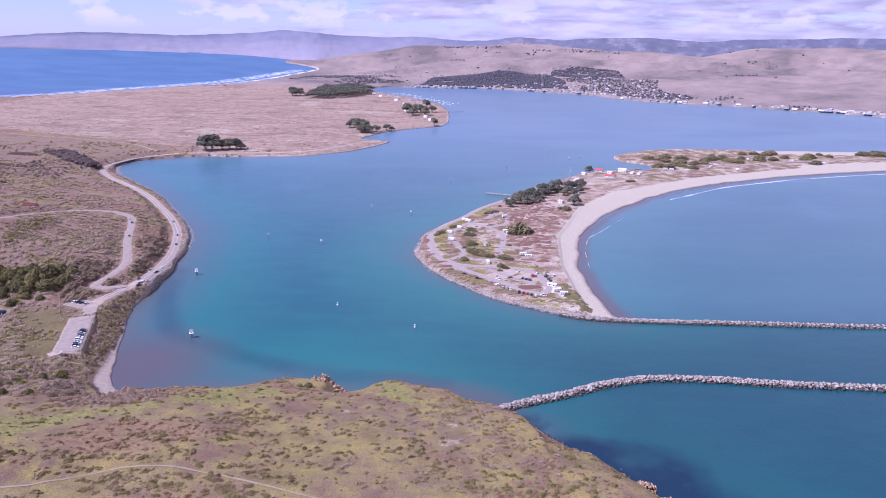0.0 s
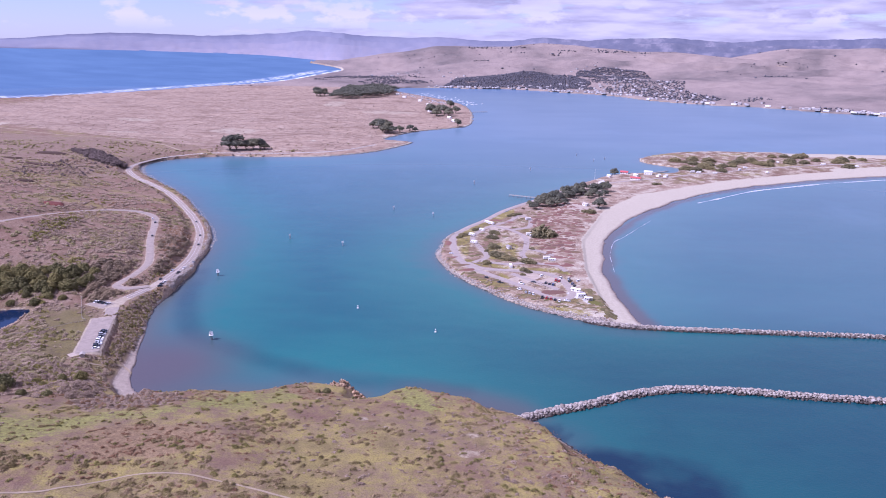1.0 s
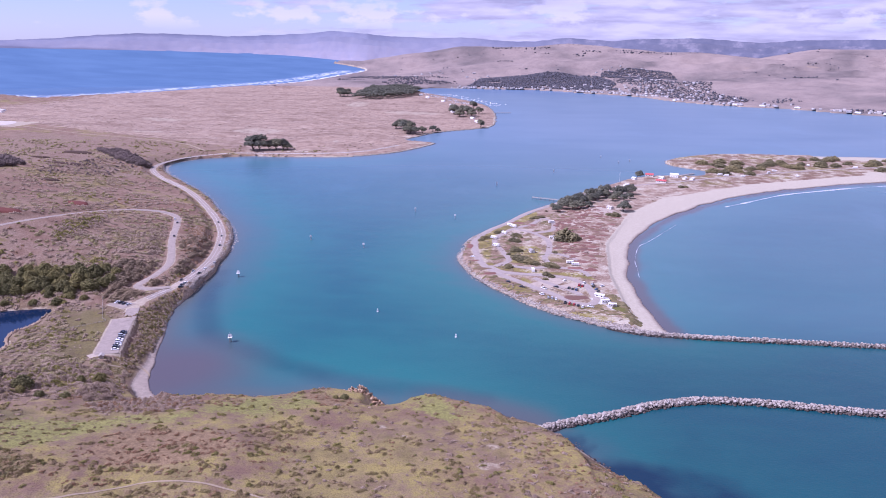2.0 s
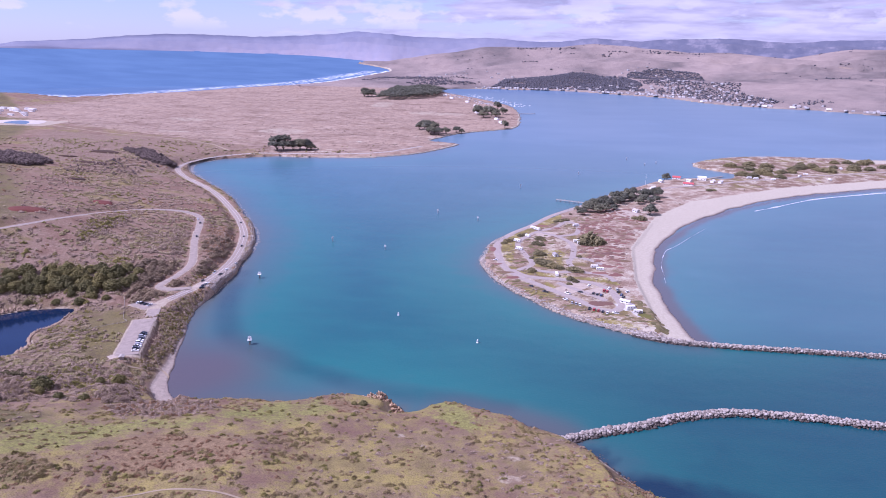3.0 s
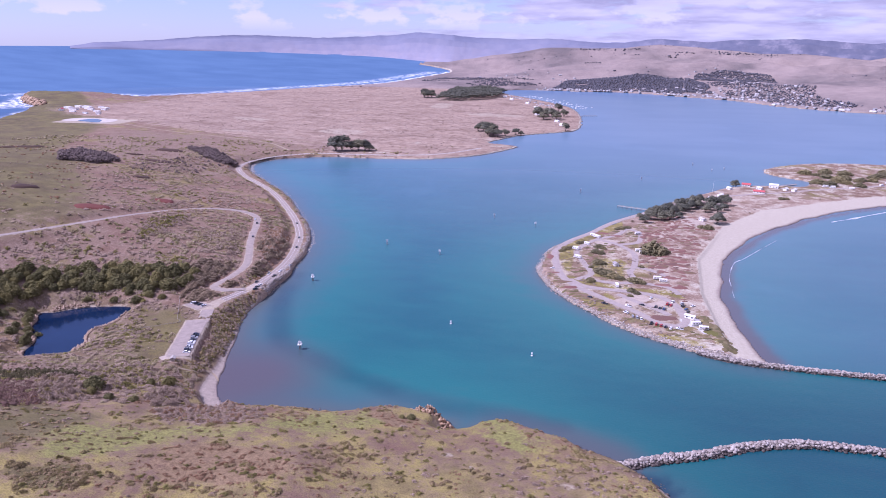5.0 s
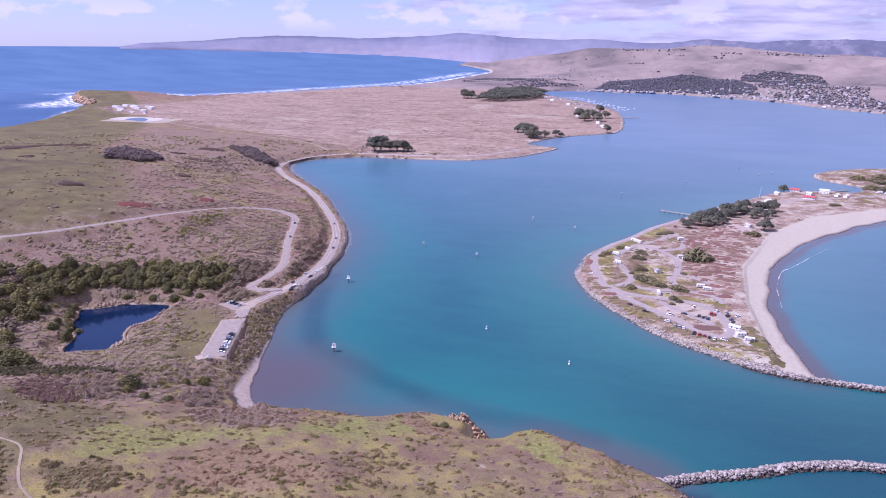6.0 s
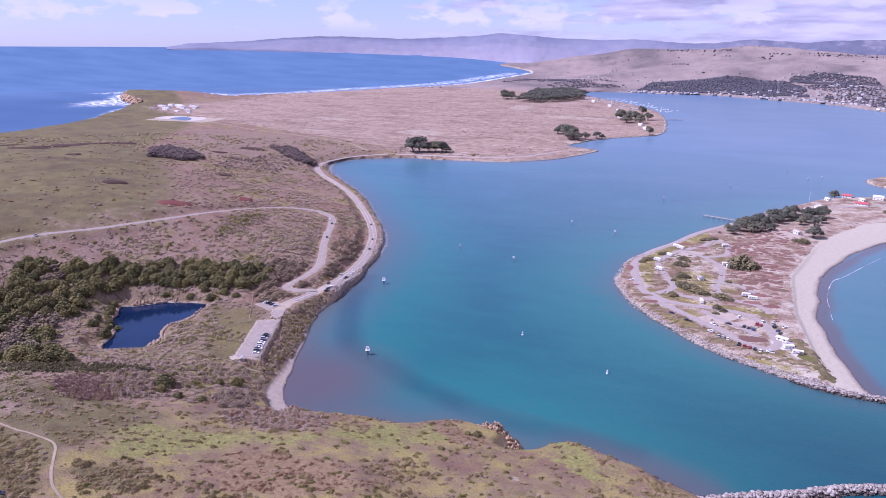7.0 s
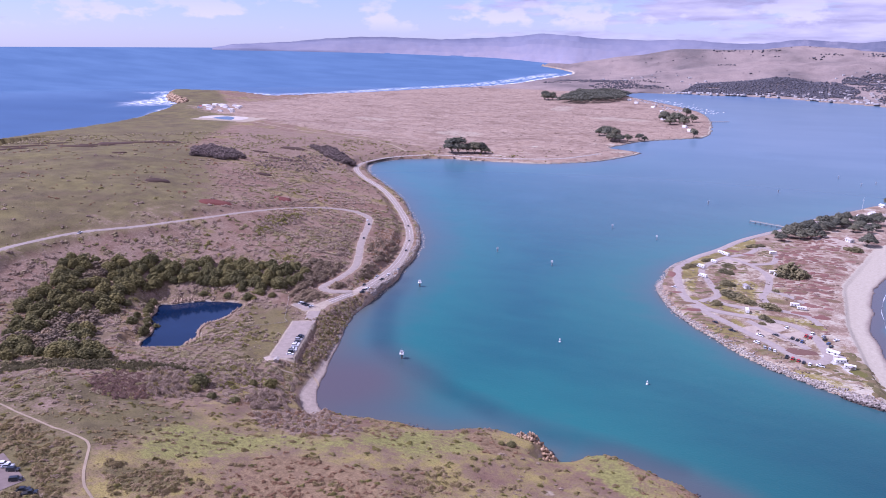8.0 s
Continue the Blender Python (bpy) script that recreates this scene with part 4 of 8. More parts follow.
def denser(line, n):
    k = np.linspace(0, len(line) - 1, n)
    return np.stack([np.interp(k, np.arange(len(line)), line[:, i]) for i in range(line.shape[1])], 1)


def asphalt(name, a, b, scale=0.25):
    m, n, l, bs = mat(name, 0.9, 0.25)
    p = place(n)
    f = noise_node(n, l, scale, 6.0, 0.65, p)
    g = noise_node(n, l, 3.0, 3.0, 0.6, p)
    c = ramp(n, l, f, [(0.3, a), (0.7, b)])
    c = blend(n, l, 0.4, c, ramp(n, l, g, [(0.35, (0.7, 0.7, 0.7)), (0.65, (1.15, 1.15, 1.15))]), "MULTIPLY")
    l.new(c, bs.inputs["Base Color"])
    return m


M_road = asphalt("road_asphalt", (0.25, 0.205, 0.17), (0.34, 0.285, 0.24))
M_gravel = asphalt("gravel", (0.33, 0.268, 0.21), (0.44, 0.365, 0.29))
M_camp = asphalt("camp_asphalt", (0.285, 0.238, 0.205), (0.365, 0.31, 0.272))
M_path = asphalt("trodden_earth", (0.27, 0.21, 0.14), (0.36, 0.285, 0.19))
M_concrete = asphalt("concrete", (0.42, 0.40, 0.37), (0.55, 0.53, 0.5))
M_line = simple("road_paint", (0.75, 0.73, 0.68), 0.7)

strip("road", denser(ROADS["harbour_road"][0], 400), 8.0, M_road, 0.1, "grey two-lane harbour road along the rocky shore", "road")
strip("road", denser(ROADS["hill_road"][0], 400), 6.5, M_road, 0.1, "pale asphalt road climbing the headland in a bend", "road")
strip("road", denser(ROADS["spit_road"][0], 420), 7.0, M_camp, 0.14, "pale camp road looping round the sand spit", "road")
strip("road", denser(ROADS["spit_approach"][0], 200), 6.0, M_camp, 0.1, "pale road along the sand spit", "road")
hl = denser(ROADS["harbour_road"][0], 400)
for o in (-3.5, -0.18, 0.18, 3.5):
    g = np.gradient(hl[:, :2], axis=0)
    g /= np.hypot(g[:, 0], g[:, 1])[:, None]
    m2 = hl.copy()
    m2[:, 0] += -g[:, 1] * o
    m2[:, 1] += g[:, 0] * o
    strip("road_marking", m2, 0.14, M_line, 0.16, "faded double centre line on the harbour road" if abs(o) < 1 else "white edge line along the harbour road", "road marking")

# widened gravel shoulder on the water side, where visitors park
strip("pavement", denser(ROADS["shoulder"][0], 120), 6.5, M_gravel, 0.05, "gravel shoulder with parked cars beside the harbour road", "pavement")


def lot(cx, cy, hw, hl, turn, z, material, label):
    u = np.linspace(-hw, hw, 5)
    v = np.linspace(-hl, hl, 17)
    U, V = np.meshgrid(u, v)
    c, s = math.cos(turn), math.sin(turn)
    tagged(sheet("pavement", cx + U * c - V * s, cy + U * s + V * c, np.full_like(U, z + 0.05), material), label, "pavement", kind="structure")


lot(*LOTS[0], M_road, "pale asphalt car park above the cove")
lot(*LOTS[1], M_road, "small asphalt pull-out beside the car park")
lot(*LOTS[2], asphalt("dark_gravel", (0.15, 0.115, 0.10), (0.23, 0.18, 0.155)), "gravel car park on the headland")
strip("pavement", denser(curve_through([(-257, 412, 12.2), (-252, 408, 12.2), (-247, 406, 12.2)], 6), 16), 5.0, M_gravel, 0.09, "pale gravel apron beside the restroom", "pavement")
strip("pavement", denser(curve_through([(-261, 469, 12.3), (-266, 482, 11.5), (-272, 497, 10.5)], 6), 24), 9.0, M_road, 0.06, "asphalt drive into the car park", "pavement")

TRAILS = [
    ("footpath", [(-1150, 1650), (-909, 1547), (-760, 1487), (-630, 1435), (-520, 1405)], 3.0, "straight earth track across the dunes"),
    ("footpath", [(-330, 272), (-301, 265), (-265, 258), (-242, 255), (-231, 250), (-223, 242), (-214, 232), (-205, 225), (-190, 220), (-165, 224), (-151, 233), (-135, 245), (-113, 247), (-88, 242), (-58, 233), (-20, 215)], 1.1, "narrow earth footpath across the headland"),
    ("footpath", [(-240, 402), (-232, 408), (-226, 416), (-218, 410), (-213, 404)], 1.4, "short earth path from the car park to the cove"),
    ("footpath", [(-1085, 1520), (-900, 1440), (-760, 1400), (-620, 1360), (-540, 1290)], 5.0, "straight pale track across the dunes"),
    ("footpath", [(60, 985), (100, 968), (118, 952)], 3.0, "earth path to the fishing pier"),
    ("footpath", [(96, 552), (104, 541), (113, 538), (119, 545), (117, 554), (108, 557), (100, 553)], 1.6, "pale footpath round a lawn"),
    ("footpath", [(110, 540), (100, 530), (86, 535), (74, 545)], 1.8, "pale footpath behind the rock bank"),
    ("footpath", [(34, 690), (42, 688), (46, 676), (44, 668)], 1.4, "pale footpath between bushes"),
]
for nm, pts, w, lab in TRAILS:
    strip(nm, denser(curve_through(pts, 8), 160), w, M_path, 0.16, lab, "footpath")
# camp tracks and bays of the spit
CAMP = [[(8, 650), (22, 670), (16, 700), (8, 735), (14, 762), (30, 792), (52, 815), (66, 848)], [(30, 792), (52, 775), (66, 745), (64, 705), (58, 680), (64, 655)], [(52, 775), (74, 790), (78, 830), (66, 848)],
        [(16, 655), (40, 648), (64, 652), (88, 645), (96, 628)], [(44, 618), (58, 603), (72, 590), (82, 577)], [(66, 700), (80, 690), (92, 676)]]
for pts in CAMP:
    strip("road", denser(curve_through(pts, 8), 60), 6.0, M_camp, 0.17, "pale gravel camp track on the sand spit", "road")
for cx, cy, hw, hl_, tr in ((142, 900, 22, 15, 0.9), (56, 606, 9, 17, 0.75), (76, 600, 6, 15, 0.9), (66, 742, 6, 14, 0.35), (36, 776, 8, 20, 0.6)):
    u, v = np.meshgrid(np.linspace(-hw, hw, 6), np.linspace(-hl_, hl_, 8))
    rr = 1 + 0.25 * (rough2(u + cx, v + cy, 9, 3, 2) - 0.5)
    c, s = math.cos(-tr), math.sin(-tr)
    px, py = cx + (u * c - v * s) * rr, cy + (u * s + v * c) * rr
    tagged(sheet("pavement", px, py, ground_at(px.ravel(), py.ravel()).reshape(px.shape) + 0.12, M_gravel), "pale gravel parking bay on the sand spit", "pavement", kind="structure")

# ponds
def pool(name, outline, z, material, label):
    bm = bmesh.new()
    bm.faces.new([bm.verts.new((float(x), float(y), z)) for x, y in outline[:, :2]])
    ob = part(name, bm, material)
    return tagged(ob, label, "water", kind="structure")


m_p, n_p, l_p, b_p = mat("pond_water", 0.06, 0.5)
b_p.inputs["IOR"].default_value = 1.33
l_p.new(ramp(n_p, l_p, noise_node(n_p, l_p, 0.03, 3.0, 0.5, place(n_p)), [(0.3, (0.004, 0.012, 0.035)), (0.7, (0.008, 0.022, 0.055))]), b_p.inputs["Base Color"])
bump(n_p, l_p, b_p, noise_node(n_p, l_p, 0.8, 3.0, 0.6, place(n_p)), 0.05, 0.4)
grown = POND - POND.mean(0)
pool("pond", POND.mean(0) + grown * 1.02, 9.25, m_p, "still dark blue pond below the grove")
bank = curve_through([(-1234, 1535), (-1246, 1577), (-1209, 1611), (-1175, 1626), (-1120, 1587), (-1101, 1550), (-1104, 1522), (-1134, 1516), (-1181, 1529)], 4, True)
basin_line = curve_through([(-1198, 1545), (-1187, 1588), (-1148, 1566), (-1126, 1524), (-1150, 1524)], 4, True)
M_pale = asphalt("pale_bank", (0.42, 0.37, 0.31), (0.54, 0.48, 0.41), 0.1)


# ---- rocks ----
def blob(seed, tris=20, squash=1.0, jag=0.35):
    """A small lump: a jagged ball with its points moved about."""
    bm = bmesh.new()
    bmesh.ops.create_icosphere(bm, subdivisions=1 if tris == 20 else 2, radius=1.0)
    r = np.random.default_rng(seed)
    v = np.array([q.co for q in bm.verts])
    f = np.array([[q.index for q in p.verts] for p in bm.faces])
    bm.free()
    v = v * (1 + (r.random((len(v), 1)) - 0.5) * 2 * jag)
    v[:, 2] *= squash
    return v, f


ROCKS = [blob(s, 20, 0.75, 0.40) for s in range(8)]
BUSHES = [blob(s + 50, 20, 0.8, 0.42) for s in range(10)]


def sprig(seed):
    """A ragged tuft: an eight-sided lump with strongly uneven points."""
    r = np.random.default_rng(seed)
    v = np.array([(1, 0, 0), (0, 1, 0), (-1, 0, 0), (0, -1, 0), (0, 0, 1), (0, 0, -0.6)], float) * (0.55 + 0.9 * r.random((6, 1))) + (r.random((6, 3)) - 0.5) * 0.5
    f = np.array([(0, 1, 4), (1, 2, 4), (2, 3, 4), (3, 0, 4), (1, 0, 5), (2, 1, 5), (3, 2, 5), (0, 3, 5)])
    return v, f


SPRIGS = [sprig(s + 300) for s in range(16)]


def scatter(name, where, size, shapes, material, label, category, sink=0.25, tall=1.0, parent=None, hue=None):
    """Many lumps as one mesh. where: true plan x, y, height; size: radius of each."""
    where = np.asarray(where, float)
    x, y, z, k = drawn_in(where[:, 0], where[:, 1], where[:, 2])
    V, F, Q, at = [], [], [], 0
    pick = rng.integers(0, len(shapes), len(x))
    turn = rng.random(len(x)) * 2 * np.pi
    sx, sy = 0.8 + 0.5 * rng.random(len(x)), 0.8 + 0.5 * rng.random(len(x))
    for s, (v, f) in enumerate(shapes):
        i = np.where(pick == s)[0]
        if not len(i):
            continue
        r = (np.asarray(size)[i] * k[i])[:, None]
        vx, vy = v[None, :, 0] * sx[i][:, None], v[None, :, 1] * sy[i][:, None]
        c, sn = np.cos(turn[i])[:, None], np.sin(turn[i])[:, None]
        P = np.stack([x[i][:, None] + (vx * c - vy * sn) * r, y[i][:, None] + (vx * sn + vy * c) * r, z[i][:, None] + (v[None, :, 2] + 0.55 - sink) * tall * r], -1)
        V.append(P.reshape(-1, 3))
        F.append((f[None] + (at + np.arange(len(i)) * len(v))[:, None, None]).reshape(-1, 3))
        at += len(i) * len(v)
        if hue is not None:
            Q.append(np.repeat(hue[i], len(v)))
    ob = new(name, raw(name, np.vstack(V), np.vstack(F), material, hue is not None))
    if hue is not None:
        ob.data.attributes.new("hue", "FLOAT", "POINT").data.foreach_set("value", np.concatenate(Q).astype(np.float32))
    ob.parent = parent
    return tagged(ob, label, category, kind="stuff")


M_rock = varied("jetty_rock", [(0.20, 0.17, 0.145), (0.32, 0.275, 0.235), (0.43, 0.38, 0.33), (0.27, 0.225, 0.19), (0.52, 0.47, 0.42)], 0.9, 0.2, 0.8, True)
M_wetrock = varied("wet_rock", [(0.05, 0.04, 0.035), (0.11, 0.085, 0.07)], 0.6, 0.4, 0.8, True)
M_core = simple("rubble", (0.16, 0.13, 0.11), 0.95)


def jetty(line, half, crest, label, seed, stone=1.0):
    """A rubble breakwater: a core under a skin of boulders, wet along the foot."""
    r = np.random.default_rng(seed)
    p = denser(curve_through(line, 10), 160)
    t = np.gradient(p, axis=0)
    t /= np.hypot(t[:, 0], t[:, 1])[:, None]
    nr = np.stack([-t[:, 1], t[:, 0]], 1)
    root = empty("jetty", pose(float(p[0, 0]), float(p[0, 1]), 0), label, "jetty")
    back = Matrix.Translation((-float(p[0, 0]), -float(p[0, 1]), 0))
    offs = np.array([-1.0, -0.35, 0.35, 1.0]) * half * 0.9
    P = p[:, None] + nr[:, None] * offs[None, :, None]
    core = sheet("core", P[..., 0], P[..., 1], np.broadcast_to(np.array([-1.5, crest - 0.6, crest - 0.6, -1.5]), P.shape[:2]), M_core)
    core.parent, core.matrix_basis = root, back
    length = np.hypot(*np.diff(p, axis=0).T).sum()
    n = int(length * half * 2.7 / stone ** 1.5)
    i = r.integers(0, len(p), n)
    o = (r.random(n) * 2 - 1)
    xy = p[i] + nr[i] * (o * half)[:, None] + (r.random((n, 2)) - 0.5) * 1.6
    z = crest * (1 - np.abs(o) ** 1.5) - 0.5 + r.random(n) * 0.5
    dry = z > 0.95
    for nm, w, m, lb in (("boulder_skin", dry, M_rock, "pale grey boulders"), ("wet_rubble", ~dry, M_wetrock, "dark wet boulders at the waterline")):
        ob = scatter(nm, np.column_stack([xy[w], z[w]]), (stone * (0.55 + 0.75 * r.random(n) ** 1.8))[w], ROCKS, m, lb, "", 0.4)
        ob.parent, ob.matrix_basis = root, back
    return root


jetty([(30, 362), (54, 374), (76, 383), (100, 395), (120, 402), (139, 405.5), (172, 405), (207, 401), (242, 398), (283, 395), (340, 390), (420, 384)], 3.2, 2.7, "pale boulder breakwater running out from the headland", 3)
jetty([(96, 516), (118, 507), (150, 503), (185, 501), (250, 499), (345, 495), (470, 490)], 2.9, 2.5, "long low boulder breakwater at the end of the spit", 4, 0.85)


def bank_rocks(line, width, n, label, material=M_rock, seed=1):
    r = np.random.default_rng(seed)
    p = denser(curve_through(line, 8), 300)
    t = np.gradient(p, axis=0)
    nr = np.stack([-t[:, 1], t[:, 0]], 1) / np.hypot(t[:, 0], t[:, 1])[:, None]
    i = r.integers(0, len(p), n)
    xy = p[i] + nr[i] * ((r.random(n) - 0.5) * width)[:, None] + (r.random((n, 2)) - 0.5) * 3
    h = np.maximum(ground_at(xy[:, 0], xy[:, 1]), -0.4)
    scatter("rock_bank", np.column_stack([xy, h]), 0.34 + 0.48 * r.random(n) ** 1.7, ROCKS, material, label, "rock bank", 0.3)


bank_rocks([(-8, 765), (-22, 735), (-27, 699), (-26, 674), (-11, 628), (11, 594), (35, 565), (56, 543), (75, 530), (100, 517), (128, 507)], 4.2, 2600, "pale boulder bank round the tip of the spit", seed=2)
bank_rocks([(150, 1033), (110, 968), (73, 911), (40, 856), (12, 808), (-8, 768)], 5, 500, "boulders along the channel side of the spit", seed=3)
bank_rocks([(-256, 560), (-257, 585), (-260, 617), (-271, 695), (-285, 745), (-325, 823), (-403, 950), (-478, 1041), (-528, 1105), (-554, 1155), (-561, 1195), (-543, 1231)], 8, 5200, "grey boulders below the harbour road", seed=4)
bank_rocks([(105, 284), (90, 304), (67, 328), (50, 351), (35, 364), (14, 376), (-12, 383), (-26, 391), (-40, 390), (-54, 377), (-62, 385), (-88, 394), (-104, 394), (-120, 387), (-140, 386), (-160, 384)], 6, 700, "fallen rocks at the foot of the cliffs", M_wetrock, seed=5)

# the orange rock knob at the cliff's corner
M_knob = varied("ochre_rock", [(0.192, 0.122, 0.078), (0.408, 0.275, 0.169), (0.528, 0.378, 0.247), (0.288, 0.195, 0.130)], 0.95, 0.15, 0.9, True)
r_k = np.random.default_rng(5)
for cx, cy, w, n_, top in ((-73, 384, 10.0, 620, 12.5), (-65, 381, 7.0, 260, 7.0), (-79, 388, 7.0, 220, 10.0), (-83, 383, 6.0, 140, 11.0), (100, 290, 6.0, 120, 4.0), (108, 278, 5.0, 90, 3.0)):
    q, an = np.sqrt(r_k.random(n_)), r_k.random(n_) * 6.283
    kx, ky = cx + w * q * np.cos(an), cy + w * 0.8 * q * np.sin(an)
    scatter("rock_outcrop", np.column_stack([kx, ky, (1 - q ** 1.6) * top * (0.6 + 0.4 * r_k.random(n_))]), 0.5 + 0.8 * r_k.random(n_) ** 2, SPRIGS, M_knob, "jagged ochre rock outcrop at the water's edge", "rock", 0.5, 1.2)

# bare cliff at the far tip of the headland
line_t = denser(curve_through([(-1700, 2010), (-1790, 2080), (-1860, 2130), (-1930, 2200), (-1985, 2260), (-2030, 2330)], 8), 260)
r_t = np.random.default_rng(15)
up_t = r_t.random(260)
in_t = np.stack([np.full(260, 0.7), np.full(260, 0.7)], 1) * (up_t * 16 + 4 * r_t.random(260))[:, None]
scatter("cliff_rocks", np.column_stack([line_t + in_t, 1.0 + up_t * 18]), 3.0 + 4.0 * r_t.random(260), ROCKS, M_knob, "pale ochre rock cliff at the headland's tip", "rock", 0.4, 1.1)

# surf along the bay's beach
m_f, n_f, l_f, b_f = mat("foam", 0.8, 0.2)
l_f.new(ramp(n_f, l_f, noise_node(n_f, l_f, 0.5, 5.0, 0.7, place(n_f)), [(0.40, (0.10, 0.15, 0.22)), (0.56, (0.62, 0.63, 0.66))]), b_f.inputs["Base Color"])


def surf(pts, width, seed):
    p = denser(curve_through(pts, 8), 260)
    t = np.gradient(p, axis=0)
    nr = np.stack([-t[:, 1], t[:, 0]], 1) / np.hypot(t[:, 0], t[:, 1])[:, None]
    a = rough2(np.arange(260.0) * 3, np.full(260, 1.0), 160, seed, 2)
    b = rough2(np.arange(260.0) * 3, np.full(260, 9.0), 45, seed + 3, 3)
    w = width * np.clip(b * 2.4 - 0.55, 0.0, 2) * np.sin(np.linspace(0.05, 3.09, 260)) ** 0.4
    mid = p + nr * ((a - 0.5) * width * 2.2)[:, None]
    P = mid[:, None] + nr[:, None] * (np.array([-0.5, 0.0, 0.5])[None, :] * w[:, None])[..., None]
    Zs = np.broadcast_to(np.array([0.06, 0.22, 0.06]), P.shape[:2])
    tagged(sheet("surf", P[..., 0], P[..., 1], Zs, m_f), "thin line of white surf off the beach", "surf", kind="structure")


surf([(229, 844), (200, 799), (176, 762), (164, 745), (152, 704), (147, 671), (144, 640)], 0.9, 3)
surf([(320, 948), (350, 975), (430, 1036), (530, 1087), (640, 1131), (775, 1170), (1000, 1220)], 6.0, 4)

# ---- marks and piers in the water ----
M_pile = simple("weathered_pile", (0.16, 0.13, 0.11), 0.9)
M_white = simple("white_paint", (0.80, 0.80, 0.78), 0.5)
M_steel = simple("galvanised_steel", (0.45, 0.46, 0.47), 0.45, 0.5, 0.1, 2.0, 0.7)


def channel_mark(x, y, big, label):
    root = empty("channel_mark", pose(x, y, 0, 0, 0, float(rng.random() * 40)), label, "channel mark", "marks along the channel")
    h = 5.2 if big else 4.2
    for a in (0, 2.1, 4.2):
        bm = bmesh.new()
        rod(bm, (0.9 * math.cos(a), 0.9 * math.sin(a), -2.5), (0.25 * math.cos(a), 0.25 * math.sin(a), h), 0.24, 0.2)
        part("pile", bm, M_pile if big else M_steel, root)
    if big:
        bm = bmesh.new()
        block(bm, -1.5, 1.5, -1.5, 1.5, h - 1.6, h - 1.35, (1, 1), 0.05)
        part("platform", bm, M_white, root)
        bm = bmesh.new()
        for i in range(4):
            cx, cy = ((-1.4, -1.4), (1.4, -1.4), (1.4, 1.4), (-1.4, 1.4))[i]
            rod(bm, (cx, cy, h - 1.4), (cx, cy, h - 0.3), 0.06, n=6)
            rod(bm, (cx, cy, h - 0.34), (-cy, cx, h - 0.34), 0.06, n=6)
        part("railing", bm, M_steel, root)
    for s in (-1, 1):
        bm = bmesh.new()
        w = 1.15
        block(bm, -w, w, s * 0.32 - 0.05, s * 0.32 + 0.05, h - 0.9, h + 1.0, (1, 1), 0.03)
        p = part("daymark", bm, M_white, root, "white painted board")
    bm = bmesh.new()
    rod(bm, (0, 0, h - 0.2), (0, 0, h + 1.7), 0.07, n=6)
    rod(bm, (0, 0, h + 1.7), (0, 0, h + 2.1), 0.16, 0.12)
    part("lamp", bm, M_steel, root)


for i, (x, y, b) in enumerate([(-229, 606, 1), (-184, 465, 1), (-131, 711, 0), (-194, 735, 0), (-94, 879, 0), (-41, 848, 0), (12, 1060, 0), (109, 1182, 0), (212, 1347, 0), (235, 1288, 0), (259, 1309, 0)]):
    channel_mark(x, y, bool(b), "white daymark platform on three dark piles in the channel" if b else "small daymark boards on leaning piles in the channel")


def buoy(x, y):
    root = empty("buoy", pose(x, y, 0), "small white buoy afloat in the channel", "buoy", "buoys in the channel")
    bm = bmesh.new()
    rod(bm, (0, 0, -0.5), (0, 0, 0.6), 0.85, 0.75, 12)
    part("float", bm, M_white, root)
    bm = bmesh.new()
    for a in range(4):
        rod(bm, (0.7 * math.cos(a * 1.57), 0.7 * math.sin(a * 1.57), 0.7), (0.3 * math.cos(a * 1.57), 0.3 * math.sin(a * 1.57), 2.6), 0.07, n=6)
    part("tower", bm, M_steel, root)
    bm = bmesh.new()
    block(bm, -0.5, 0.5, -0.5, 0.5, 1.6, 2.6, (0.7, 0.7), 0.1)
    part("reflector", bm, M_white, root)


for x, y in ((-87, 533), (-21, 488)):
    buoy(x, y)

M_plank = simple("grey_planks", (0.36, 0.32, 0.28), 0.9)


def pier(a, b, width, label, z=2.6):
    a, b = Vector((*a, 0)), Vector((*b, 0))
    n = max(3, int((b - a).length / 6))
    ang = math.degrees(math.atan2(b.y - a.y, b.x - a.x))
    L = (b - a).length
    root = empty("pier", pose(a.x, a.y, 0, 0, 0, ang), label, "pier")
    bm = bmesh.new()
    block(bm, -2, L, -width / 2, width / 2, z - 0.25, z, (1, 1), 0.04)
    part("deck", bm, M_plank, root)
    for i in range(n + 1):
        for s in (-1, 1):
            bm = bmesh.new()
            rod(bm, (L * i / n - 0.3, s * width * 0.4, -2), (L * i / n - 0.3, s * width * 0.4, z - 0.2), 0.18, n=6)
            part("pile", bm, M_pile, root)
    for s in (-1, 1):
        bm = bmesh.new()
        for i in range(2 * n + 1):
            rod(bm, (L * i / n / 2 - 0.3, s * width * 0.47, z), (L * i / n / 2 - 0.3, s * width * 0.47, z + 1.05), 0.05, n=4)
        for h in (0.55, 1.05):
            rod(bm, (-0.3, s * width * 0.47, z + h), (L - 0.3, s * width * 0.47, z + h), 0.05, n=4)
        part("railing", bm, M_plank, root)


pier((96, 957), (61, 972), 2.6, "grey timber fishing pier on piles beside the spit")
pier((312, 1172), (346, 1196), 3.6, "pale floating dock in the station's small cove", 1.2)
pier((12, 2180), (60, 2200), 3.5, "pale timber pier at the marina point")

